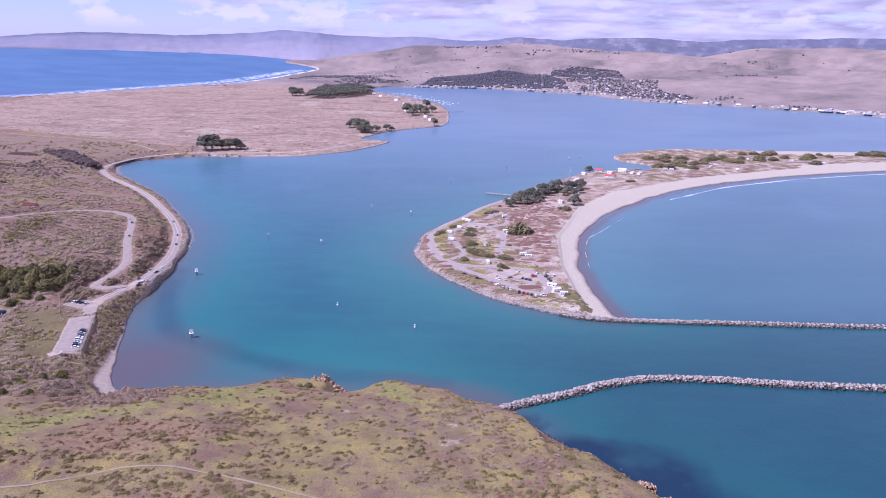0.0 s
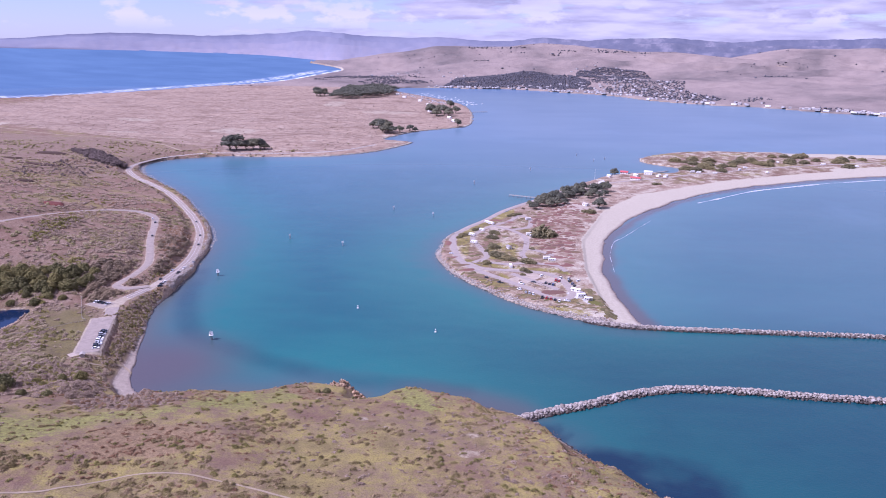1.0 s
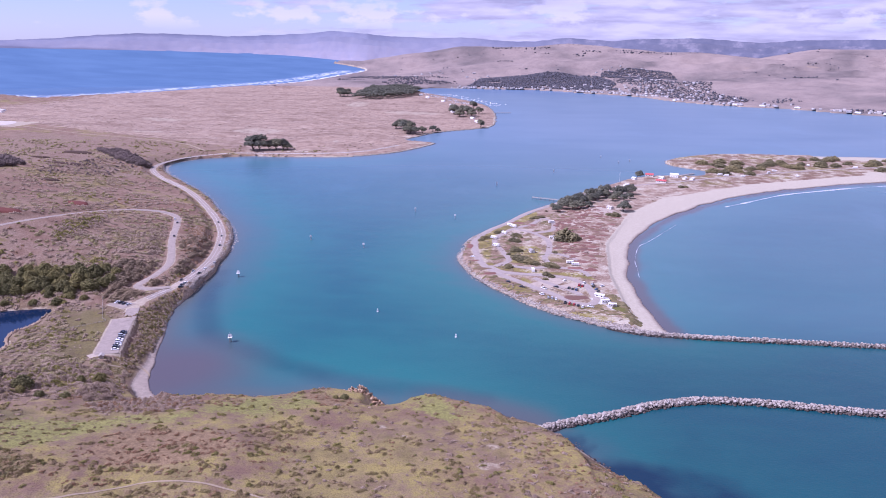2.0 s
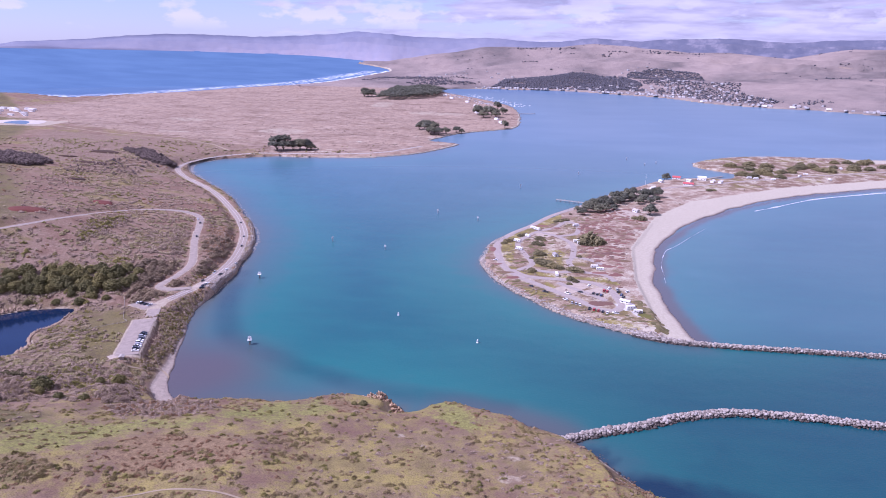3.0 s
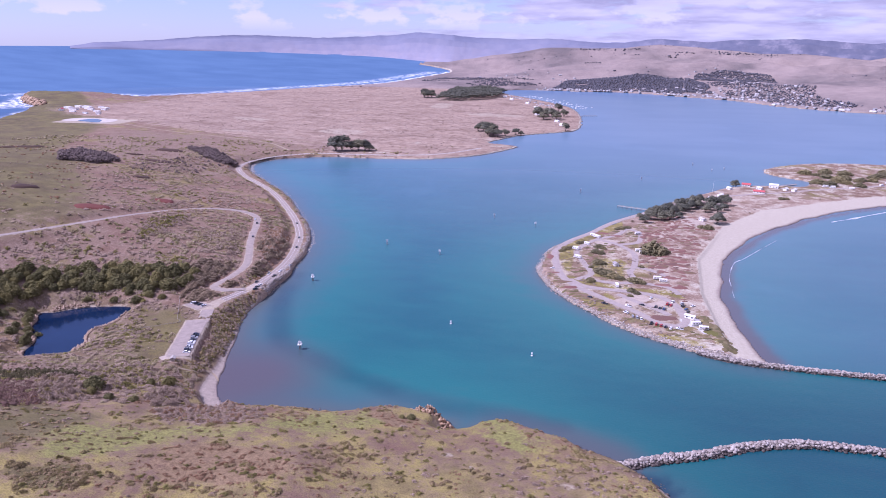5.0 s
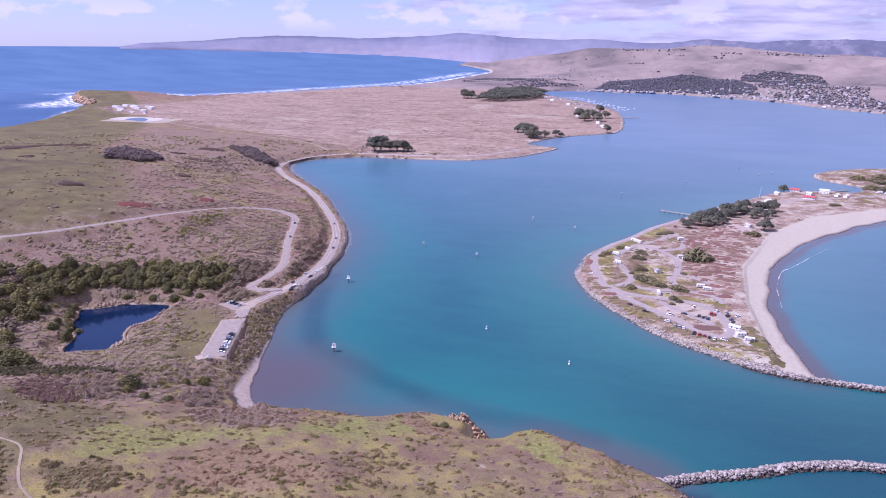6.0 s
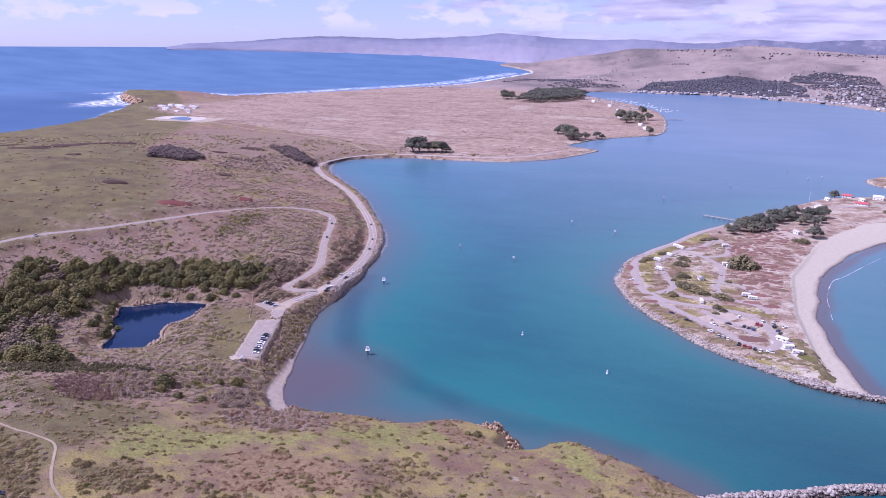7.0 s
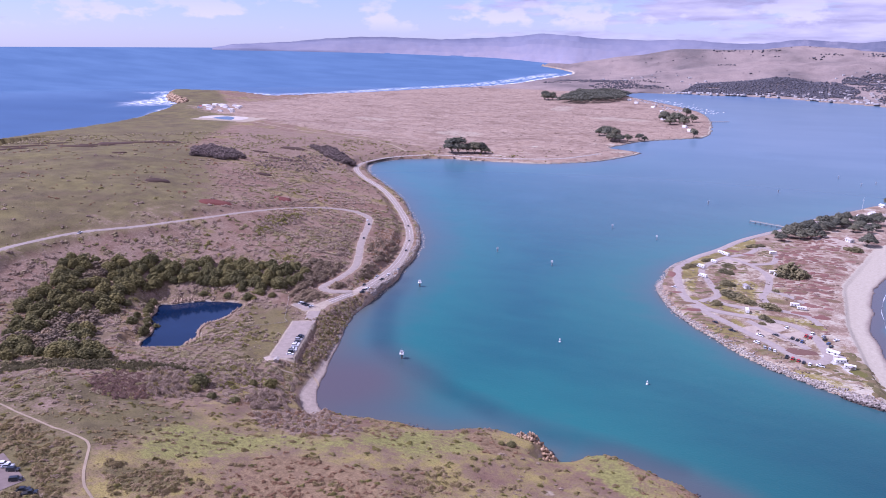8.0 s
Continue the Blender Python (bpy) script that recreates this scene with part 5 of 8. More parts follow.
# ---- plants ----
M_leaf_dark = varied("cypress_leaf", [(0.111, 0.114, 0.085), (0.156, 0.156, 0.111), (0.202, 0.195, 0.137), (0.130, 0.133, 0.098)], 0.9, 0.1, 1.2, True, True)
M_leaf_green = varied("green_leaf", [(0.12, 0.115, 0.055), (0.165, 0.155, 0.07), (0.20, 0.185, 0.085), (0.14, 0.13, 0.065)], 0.9, 0.1, 1.2, True, True)
M_leaf_oak = varied("grove_leaf", [(0.124, 0.114, 0.047), (0.168, 0.153, 0.063), (0.209, 0.186, 0.079), (0.144, 0.133, 0.057)], 0.9, 0.1, 1.2, True, True)
M_leaf_willow = varied("willow_twig", [(0.190, 0.145, 0.098), (0.250, 0.194, 0.131), (0.300, 0.233, 0.156)], 0.95, 0.1, 1.2, True, True)
M_scrub_grey = varied("sage_scrub_leaf", [(0.249, 0.182, 0.132), (0.317, 0.236, 0.173), (0.381, 0.287, 0.211), (0.296, 0.227, 0.156)], 0.95, 0.1, 1.2, True, by="hue")
M_scrub_mix = varied("coastal_scrub_leaf", [(0.155, 0.122, 0.049), (0.226, 0.176, 0.076), (0.292, 0.215, 0.119), (0.342, 0.254, 0.144), (0.209, 0.176, 0.061), (0.292, 0.215, 0.126)], 0.95, 0.1, 1.5, True, by="hue")
# the headland scrub's colours, lighter and bluer, with distance haze mixed in
M_scrub_slope = varied("slope_scrub_leaf", [(0.180, 0.152, 0.072), (0.263, 0.220, 0.109), (0.339, 0.269, 0.172), (0.398, 0.316, 0.206), (0.242, 0.220, 0.088), (0.339, 0.269, 0.182)], 0.95, 0.1, 1.5, True, by="hue")
M_hedge = varied("hedge_leaf", [(0.082, 0.072, 0.040), (0.118, 0.104, 0.052), (0.150, 0.130, 0.066), (0.100, 0.090, 0.050)], 0.95, 0.1, 1.5, True, by="hue")
M_scrub_red = varied("reddish_scrub_leaf", [(0.204, 0.114, 0.065), (0.262, 0.157, 0.089), (0.310, 0.196, 0.117), (0.213, 0.133, 0.073)], 0.95, 0.1, 1.5, True, by="hue")
M_scrub_mauve = varied("mauve_scrub_leaf", [(0.150, 0.088, 0.070), (0.190, 0.118, 0.092), (0.225, 0.146, 0.112), (0.150, 0.102, 0.070)], 0.95, 0.1, 1.5, True, by="hue")
M_scrub_green = varied("green_scrub_leaf", [(0.135, 0.124, 0.045), (0.200, 0.175, 0.058), (0.257, 0.224, 0.073), (0.171, 0.152, 0.062)], 0.95, 0.1, 1.5, True, by="hue")
M_reed = varied("dry_reed", [(0.30, 0.22, 0.15), (0.40, 0.30, 0.21), (0.34, 0.24, 0.18)], 0.95, 0.1, 1.0, True)
M_leaf_bush = varied("bush_leaf", [(0.138, 0.125, 0.067), (0.188, 0.166, 0.087), (0.237, 0.204, 0.110), (0.163, 0.145, 0.075)], 0.9, 0.1, 1.2, True, True)
M_tuft = varied("dune_tuft", [(0.173, 0.122, 0.091), (0.230, 0.169, 0.129), (0.302, 0.238, 0.190), (0.202, 0.144, 0.122)], 0.95, 0.1, 0.8, True)
M_ice = varied("ice_plant", [(0.20, 0.095, 0.07), (0.26, 0.13, 0.10), (0.17, 0.09, 0.06), (0.23, 0.14, 0.10)], 0.9, 0.2, 1.0, True)
M_thicket = varied("dark_thicket_leaf", [(0.116, 0.090, 0.085), (0.163, 0.127, 0.118), (0.209, 0.163, 0.147)], 0.95, 0.1, 1.0, True, by="hue")
M_gully = varied("gully_leaf", [(0.135, 0.102, 0.092), (0.17, 0.13, 0.115), (0.20, 0.155, 0.135), (0.15, 0.12, 0.10)], 0.95, 0.1, 0.8, True)
M_bark = simple("bark", (0.12, 0.09, 0.065), 0.95)


def tree_parts(seed, crown_r, height, wide, material, clumps=70, lean=0.0, bare=0.25, dome=False, leaf=1.0):
    """Trunk with limbs, and a crown of many uneven leafy clumps with gaps."""
    r = np.random.default_rng(seed)
    bm = bmesh.new()
    base_h = height * bare
    rod(bm, (0, 0, -0.6), (lean * 0.4, 0, base_h), 0.035 * height + 0.08, 0.025 * height + 0.05, 7)
    lobes = []
    for i in range(6):
        a = i * 1.05 + r.random() * 0.6
        rr = crown_r * (0.35 + 0.45 * r.random())
        tip = np.array([lean + rr * math.cos(a) * wide, rr * math.sin(a), base_h + (height - base_h) * (0.35 + 0.5 * r.random())])
        lobes.append(tip)
        rod(bm, (lean * 0.4, 0, base_h * 0.92), tuple(tip), 0.018 * height + 0.04, 0.03, 5)
    lobes.append(np.array([lean, 0, height * 0.82]))
    if dome:  # a few overlapping rounded heads
        lobes = [np.array([lean, 0, base_h])] + [np.array([lean + crown_r * 0.42 * math.cos(a + seed), crown_r * 0.42 * math.sin(a + seed), base_h * (0.6 + 0.5 * r.random())]) for a in (0.0, 2.2, 4.1)]
    V, F, at = [], [], 0
    for c in range(clumps):
        lob = lobes[r.integers(0, len(lobes))]
        d = r.normal(size=3)
        d /= np.linalg.norm(d)
        if dome:
            d[2] = abs(d[2])
            k = 0.86 if lob is lobes[0] else 0.56
            p = lob + d * np.array([crown_r * k * wide, crown_r * k, (height - base_h) * (0.85 if k > 0.8 else 0.62)]) * (0.9 + 0.16 * r.random())
            s = crown_r * (0.13 + 0.10 * r.random()) * leaf
        else:
            d[2] = abs(d[2]) * 0.8 - 0.15
            p = lob + d * np.array([crown_r * 0.42 * wide, crown_r * 0.42, (height - base_h) * 0.26])
            s = crown_r * (0.17 + 0.14 * r.random()) * leaf
        v, f = BUSHES[r.integers(0, len(BUSHES))]
        q = v * np.array([1.15, 1.15, 0.75]) * s
        an = r.random() * 6.28
        q = np.stack([q[:, 0] * math.cos(an) - q[:, 1] * math.sin(an), q[:, 0] * math.sin(an) + q[:, 1] * math.cos(an), q[:, 2]], 1)
        V.append(q + p)
        F.append(f + at)
        at += len(v)
    # loose sprays that break the outline
    for c in range(clumps * 2):
        lob = lobes[r.integers(0, len(lobes))]
        d = r.normal(size=3)
        d /= np.linalg.norm(d)
        d[2] = abs(d[2]) - 0.2
        p = lob + d * (np.array([crown_r * 0.58 * wide, crown_r * 0.58, (height - base_h) * 0.36]) if not dome else np.array([crown_r * 0.8 * wide, crown_r * 0.8, (height - base_h) * 0.8]))
        s = crown_r * (0.045 + 0.055 * r.random())
        q = r.normal(size=(4, 3)) * s
        V.append(q + p)
        F.append(np.array([[0, 1, 2], [0, 2, 3], [0, 3, 1], [1, 3, 2]]) + at)
        at += 4
    return bm, raw("crown", np.vstack(V), np.vstack(F), material)


TREES = {}


def tree_kind(kind, variants, label, category, **k):
    TREES[kind] = (label, category, [])
    for i in range(variants):
        bm, crown = tree_parts(100 * len(TREES) + i, **k)
        me = bpy.data.meshes.new("trunk")
        bm.to_mesh(me)
        bm.free()
        me.materials.append(M_bark)
        TREES[kind][2].append((me, crown))


tree_kind("oak", 5, "low dense dark green tree in the grove by the pond", "tree", crown_r=4.6, height=7.5, wide=1.1, material=M_leaf_oak, clumps=300, leaf=0.7, bare=0.10, dome=True)
tree_kind("cypress", 4, "dark windswept cypress tree with a broad crown", "tree", crown_r=6.5, height=12.0, wide=1.15, material=M_leaf_dark, clumps=240, lean=0.8, bare=0.06, leaf=0.72)
tree_kind("willow", 3, "grey leafless willow thicket", "shrub", crown_r=3.4, height=4.2, wide=1.1, material=M_leaf_willow, clumps=60, bare=0.1, dome=True)
tree_kind("bush", 4, "rounded dark green bush on sandy ground", "bush", crown_r=4.0, height=3.6, wide=1.2, material=M_leaf_bush, clumps=160, bare=0.06, dome=True, leaf=0.7)
tree_kind("gully", 3, "dark thicket", "shrub", crown_r=5.0, height=6.0, wide=1.1, material=M_gully, clumps=60, bare=0.05, dome=True)


QUEUE = []


def plant(*a, **k):
    QUEUE.append((a, k))


def grow(ground_z, kind, x, y, size=1.0, label="", group="", name=None):
    lab, cat, variants = TREES[kind]
    trunk, crown = variants[int(rng.integers(0, len(variants)))]
    px, py, pz, _ = drawn_in(x, y, ground_z)
    m = pose(float(px), float(py), float(pz), 0, 0, float(rng.random() * 360) if kind != "cypress" else float(-15 + rng.random() * 40))
    root = empty(name or ("bush" if cat == "bush" else "shrub" if cat == "shrub" else "tree"), m, label or lab, cat, group)
    k = float(drawn_in(x, y, 0)[3]) * size
    root.scale = (k * (0.9 + 0.2 * rng.random()), k * (0.9 + 0.2 * rng.random()), k * (0.85 + 0.3 * rng.random()))
    for nm, me in (("trunk", trunk), ("crown", crown)):
        o = new(nm, me)
        o.parent = root
    return root


def fill(poly, spacing, seed):
    """Plan points inside an outline, about evenly spread."""
    r = np.random.default_rng(seed)
    p = np.array(poly, float)
    lo, hi = p.min(0), p.max(0)
    xs, ys = np.meshgrid(np.arange(lo[0], hi[0], spacing), np.arange(lo[1], hi[1], spacing * 0.87))
    xs = xs + (np.arange(xs.shape[0]) % 2)[:, None] * spacing / 2
    pts = np.column_stack([xs.ravel(), ys.ravel()]) + (r.random((xs.size, 2)) - 0.5) * spacing * 0.8
    return pts[inside(pts[:, 0], pts[:, 1], p)]


GROVE = [(-320, 566), (-310, 545), (-316, 522), (-344, 508), (-388, 494), (-412, 462), (-402, 430), (-390, 392), (-350, 366), (-328, 352), (-350, 332), (-371, 318), (-408, 345), (-438, 383), (-460, 428), (-468, 453), (-446, 474), (-437, 490), (-400, 519), (-366, 545)]
for x, y in fill(GROVE, 7.6, 11):
    if rough2(np.array([x]), np.array([y]), 40, 151, 2)[0] > 0.70 and x < -360:
        plant("willow", x, y, 0.95 + 0.5 * rng.random(), "grey leafless tree in the grove by the pond", "grove by the pond", "tree")
    else:
        plant("oak", x, y, 0.62 + 0.62 * rng.random() ** 1.3, group="grove by the pond")
for x, y in ((-333, 497), (-345, 505), (-318, 508), (-329, 508), (-372, 490), (-352, 496), (-402, 440), (-385, 432), (-378, 420), (-260, 351), (-392, 452), (-388, 446), (-376, 433), (-368, 424), (-362, 414), (-398, 462), (-366, 430), (-384, 440)):
    plant("oak", x, y, 0.55 + 0.3 * rng.random(), "round green bush beside the pond", "bushes beside the pond", "bush")
# grey willow thickets round the grove and below the car park, too many stems to tell apart
THICKETS = ([(-318, 520), (-290, 505), (-280, 525), (-282, 580), (-305, 600)], [(-296, 590), (-276, 580), (-274, 640), (-290, 700), (-310, 690)], [(-337, 553), (-324, 589), (-299, 590), (-300, 547), (-311, 538)])
for x, y, s, lab in ((-260, 351, 1.05, "tall dark green tree among grey scrub"), (-232, 378, 0.75, "dark green bush above the cove"), (-239, 372, 0.5, "dark green bush above the cove"), (-232, 345, 0.55, "dark green bush above the cove"), (-243, 340, 0.5, "dark green bush above the cove"), (-256, 343, 0.5, "dark green bush above the cove"),
                     (-79, 367, 0.45, "dark green bush beside the rock outcrop"), (-84, 365, 0.35, "dark green bush beside the rock outcrop")):
    plant("oak", x, y, s, lab, "bushes above the cove", "bush")

# cypresses: by the dune shore, on the isthmus and at the point
for x, y, s in ((-462, 1330, 1.25), (-452, 1338, 1.15), (-436, 1350, 0.9), (-424, 1356, 0.85), (-412, 1362, 0.8), (-403, 1362, 0.6)):
    plant("cypress", x, y, s * 1.9, "dark cypress tree on the dune shore", "cypresses on the dune shore")
for x, y, s in ((-197, 1636, 1.1), (-223, 1732, 1.3), (-210, 1690, 1.3), (-235, 1725, 1.0), (-190, 1655, 1.2), (-177, 1632, 0.9), (-162, 1655, 0.8), (-140, 1684, 0.8), (-128, 1690, 0.6), (-117, 1698, 0.8), (-205, 1665, 1.3), (-46, 1752, 0.8), (-26, 1795, 0.95), (-33, 1772, 0.5),
                (-93, 2049, 1.3), (-112, 2100, 1.4), (-115, 2165, 1.3), (-57, 2050, 1.2), (-70, 2080, 1.3), (-38, 2135, 1.2), (-85, 2120, 1.4), (-59, 2300, 1.2), (-573, 2711, 1.5), (-590, 2725, 1.5), (-560, 2722, 1.4), (-585, 2700, 1.3)):
    plant("cypress", x, y, s * 1.5, "dark cypress tree by the harbour shore", "cypresses on the isthmus")
# trees of the spit
for x, y, s in ((74, 881, .55), (88, 880, .7), (91, 908, .8), (109, 897, .85), (114, 940, .9), (120, 905, .8), (134, 938, 1.0), (138, 974, .9), (153, 968, 1.0), (169, 1005, .95), (177, 967, 1.0), (188, 994, 1.0), (196, 972, .9), (204, 1000, .8),
                (100, 925, .8), (125, 955, .9), (145, 950, .9), (160, 985, .9), (96, 898, .8), (104, 912, .85), (116, 925, .85), (127, 930, .9), (140, 962, .95), (150, 985, .9), (163, 975, .95), (180, 985, 1.0), (120, 945, .85), (108, 932, .8), (95, 918, .7), (132, 915, .8), (170, 955, .9), (185, 955, .9), (173, 893, .95), (84, 895, .6), (245, 1146, .9), (240, 1140, .7), (200, 1018, .9), (212, 1040, .7), (205, 1030, .7)):
    plant("cypress" if (x * 7 + y * 3) % 10 > 1.5 or x > 110 else "willow", x, y, s * (0.75 + 0.45 * rng.random()), "grey-green cypress tree in the spit's windbreak", "windbreak on the spit", "tree")
for x, y, s in ((86, 754, 2.9), (83, 748, 1.5), (95, 758, 1.5), (-3, 748, .8), (-7, 740, .6), (3, 752, .7), (11, 772, .8), (16, 776, .6), (29, 704, 1.0), (34, 702, .7), (30, 678, 1.1), (36, 670, 1.2), (42, 664, 1.1), (48, 660, .8), (61, 655, 1.1), (67, 652, .7), (28, 741, .9), (33, 738, .7), (32, 760, .9), (36, 757, .6),
                (59, 845, .8), (66, 850, .7), (54, 842, .6), (21, 648, .8), (56, 627, .8), (60, 622, .6), (159, 866, 1.1), (152, 870, .8), (54, 615, .5), (289, 1059, .9), (297, 1062, .6), (22, 690, .5), (70, 700, .5)):
    plant("bush", x, y, s * (1.3 if s < 2 else 1.1), "rounded green bush among the camp pitches", "bushes on the spit")
for x, y in ((382, 1281), (396, 1271), (417, 1294), (418, 1231), (422, 1202), (444, 1284), (378, 1199), (390, 1180), (453, 1233), (470, 1234), (496, 1277), (517, 1322), (522, 1289), (524, 1268), (432, 1180), (531, 1258), (410, 1215), (405, 1250), (430, 1240), (445, 1225), (480, 1262), (505, 1285),
             (586, 1350), (609, 1351), (647, 1358), (589, 1276), (614, 1277), (650, 1307), (679, 1287), (709, 1334), (736, 1347), (743, 1324), (675, 1240), (848, 1354), (856, 1342), (823, 1352), (537, 1248), (840, 1348), (862, 1350), (630, 1340), (600, 1300), (560, 1290), (700, 1310)):
    plant("bush", x, y, (1.5 + 1.2 * rng.random()) if x < 800 else 2.8, "dark bushy tree on the far spit", "trees on the far spit")


for (a, k), z in zip(QUEUE, ground_at([q[0][1] for q in QUEUE], [q[0][2] for q in QUEUE])):
    grow(float(z), *a, **k)


def wood(name, pts, sizes, variants, label, category):
    """Many trees or shrubs too far or too dense to tell apart, as one mesh."""
    V, F, at = [], [], 0
    z = ground_at(pts[:, 0], pts[:, 1])
    x, y, z, k = drawn_in(pts[:, 0], pts[:, 1], z)
    shapes = []
    for trunk, crown in variants:
        v = np.empty(len(crown.vertices) * 3, np.float32)
        crown.vertices.foreach_get("co", v)
        f = np.empty(len(crown.loops), np.int32)
        crown.loops.foreach_get("vertex_index", f)
        shapes.append((v.reshape(-1, 3), f.reshape(-1, 3)))
    for i in range(len(pts)):
        v, f = shapes[i % len(shapes)]
        s, a = sizes[i] * k[i], rng.random() * 6.28
        c, sn = math.cos(a) * s, math.sin(a) * s
        V.append(np.stack([x[i] + v[:, 0] * c - v[:, 1] * sn, y[i] + v[:, 0] * sn + v[:, 1] * c, z[i] + v[:, 2] * s], 1))
        F.append(f + at)
        at += len(v)
    return tagged(new(name, raw(name, np.vstack(V), np.vstack(F), variants[0][1].materials[0])), label, category, kind="stuff")


far_kind = [tree_parts(900 + i, 7.0, 11.0, 1.2, M_leaf_dark, 16, 0.5, 0.1) for i in range(3)]
for b_, _ in far_kind:
    b_.free()
for i, poly in enumerate(THICKETS):
    pts = fill(poly, (6.0, 6.0, 5.0)[i], i + 1)
    clear = np.min([away(pts[:, 0], pts[:, 1], ln)[0] - w / 2 for ln, w in ROADS.values()], 0)
    pts = pts[(clear > 5.5) & (rng.random(len(pts)) < (0.7, 0.6, 0.8)[i])]
    wood("thicket", pts, 0.6 + 0.55 * rng.random(len(pts)), TREES["willow"][2], "grey leafless willow thicket", "thicket")
pts = fill([(-510, 2580), (-425, 2590), (-370, 2665), (-310, 2790), (-300, 3020), (-400, 3180), (-520, 3100)], 24, 5)
wood("wood", pts, 1.7 + 0.7 * rng.random(len(pts)), far_kind, "dark dense cypress wood on the isthmus", "wood")


# ---- low scrub, tufts and mats ----
def spread(n, az, dist, seed, keep, bunch=0):
    """Plan points thrown over a fan of the land, evenly to the eye, kept where keep() says so."""
    r = np.random.default_rng(seed)
    a = np.radians(az[0] + (az[1] - az[0]) * r.random(n))
    d = dist[0] * (dist[1] / dist[0]) ** r.random(n)
    x, y = EYE[0] - d * np.sin(a), EYE[1] + d * np.cos(a)
    if bunch:  # plants stand in small bunches with gaps between
        lead = (np.arange(n) // bunch) * bunch
        reach = (0.5 + 2.2 * r.random(n)[lead] ** 2) * d[lead] / 330.0
        x, y = x[lead] + r.normal(size=n) * reach, y[lead] + r.normal(size=n) * reach
    h, s, z = land(x, y)
    road_d = np.full(n, 99.0)
    for line, w in ROADS.values():
        road_d = np.minimum(road_d, away(x, y, line)[0] - w / 2)
    for line in TRAIL_LINES:
        road_d = np.minimum(road_d, away(x, y, line)[0] - 0.4)
    for cx, cy, hw, hl_, tr, _ in LOTS:
        c, sn = math.cos(tr), math.sin(tr)
        o = np.maximum(np.abs((x - cx) * c + (y - cy) * sn) - hw, np.abs(-(x - cx) * sn + (y - cy) * c) - hl_)
        road_d = np.minimum(road_d, o)
    ok = (s > np.where((y < 400) & (x > -190), 7.0, 2.5)) & (road_d > 2.6) & (away(x, y, POND, True)[0] > 4.5) & ~inside(x, y, POND) & (r.random(n) < keep(x, y, h, s, z))
    return np.column_stack([x, y, h])[ok]


TRAIL_LINES = [curve_through(t[1], 8) for t in TRAILS]


def clumpy(x, y, size, seed, lo, hi):
    return step(lo, hi, rough2(x, y, size, seed, 4, 0.55))


def lay(name, pts, lo, hi, material, label, tall=0.75, category="scrub", power=2.0, shapes=BUSHES):
    r = rng.random(len(pts))
    return scatter(name, pts, lo + (hi - lo) * r ** power, shapes, material, label, category, 0.35, tall)


def mounds(name, xy, radius, material, label, tall=0.55, category="scrub", seed=1):
    """Shrubs as fuzzy mounds of many sprigs, one hue a shrub, uneven in outline."""
    r = np.random.default_rng(seed)
    xy = np.asarray(xy, float)[:, :2]
    off_sand = (np.hypot(xy[:, 0] + 205, xy[:, 1] - 398) > 50) | (ground_at(xy[:, 0], xy[:, 1]) > 3.6)
    xy, radius = xy[off_sand], radius[off_sand]
    d = np.hypot(xy[:, 0] - EYE[0], xy[:, 1] - EYE[1])
    a = np.maximum(0.24, 0.00088 * d)
    n = np.clip((radius / a) ** 2 * 1.1, 3, 70).astype(int)
    i = np.repeat(np.arange(len(xy)), n)
    an, q = r.random(len(i)) * 6.283, np.sqrt(r.random(len(i)))
    lobe = 0.8 + 0.28 * np.sin(an * 2 + 6.28 * r.random(len(xy))[i]) + 0.2 * np.sin(an * 3 + 6.28 * r.random(len(xy))[i])
    x, y = xy[i, 0] + q * lobe * radius[i] * np.cos(an), xy[i, 1] + q * lobe * radius[i] * np.sin(an)
    z = ground_at(x, y) + (1 - q ** 1.7) * radius[i] * tall * (0.75 + 0.5 * r.random(len(i))) * (0.7 + 0.6 * r.random(len(xy))[i])
    size = a[i] * (0.65 + 0.75 * r.random(len(i)))
    return scatter(name, np.column_stack([x, y, z]), size, SPRIGS, material, label, category, 0.3, 0.9, hue=r.random(len(xy))[i])


def sizes(n, lo, hi, seed, power=2.5):
    return lo + (hi - lo) * np.random.default_rng(seed).random(n) ** power


# headland in the foreground
def near_keep(x, y):
    lush_, bed_, scrub_ = patch("lush", x, y), patch("bed", x, y), patch("scrub", x, y)
    return (0.06 + 0.7 * clumpy(x, y, 34, 3, 0.50, 0.60)) * (1 - 0.5 * lush_) * (1 - 0.8 * bed_) + 0.4 * scrub_ + 1.4 * patch("brush", x, y)


near_a = spread(21000, (58, -30), (205, 460), 1, lambda x, y, h, s, z: (z["spit"] < 0.5) * near_keep(x, y), 3)
mounds("coastal_scrub", near_a, sizes(len(near_a), 0.35, 2.3, 1), M_scrub_mix, "low grey-brown coastal scrub on the headland", 0.36, seed=1)
near_g = spread(9000, (58, -30), (205, 460), 31, lambda x, y, h, s, z: (z["spit"] < 0.5) * (0.5 * patch("scrub", x, y) + 0.3 * patch("olive", x, y) + 0.3 * clumpy(x, y, 34, 63, 0.54, 0.62)), 3)
mounds("coastal_scrub", near_g, sizes(len(near_g), 0.4, 1.9, 2), M_scrub_grey, "pale grey sage scrub on the headland", 0.36, seed=2)
near_b = spread(16000, (58, -20), (205, 430), 2, lambda x, y, h, s, z: (z["spit"] < 0.5) * (0.6 * patch("bed", x, y) + 0.25 * clumpy(x, y, 50, 8, 0.55, 0.62)), 3)
mounds("coastal_scrub", near_b, sizes(len(near_b), 0.35, 1.5, 3), M_scrub_red, "reddish brown low scrub on the headland", 0.4, seed=3)
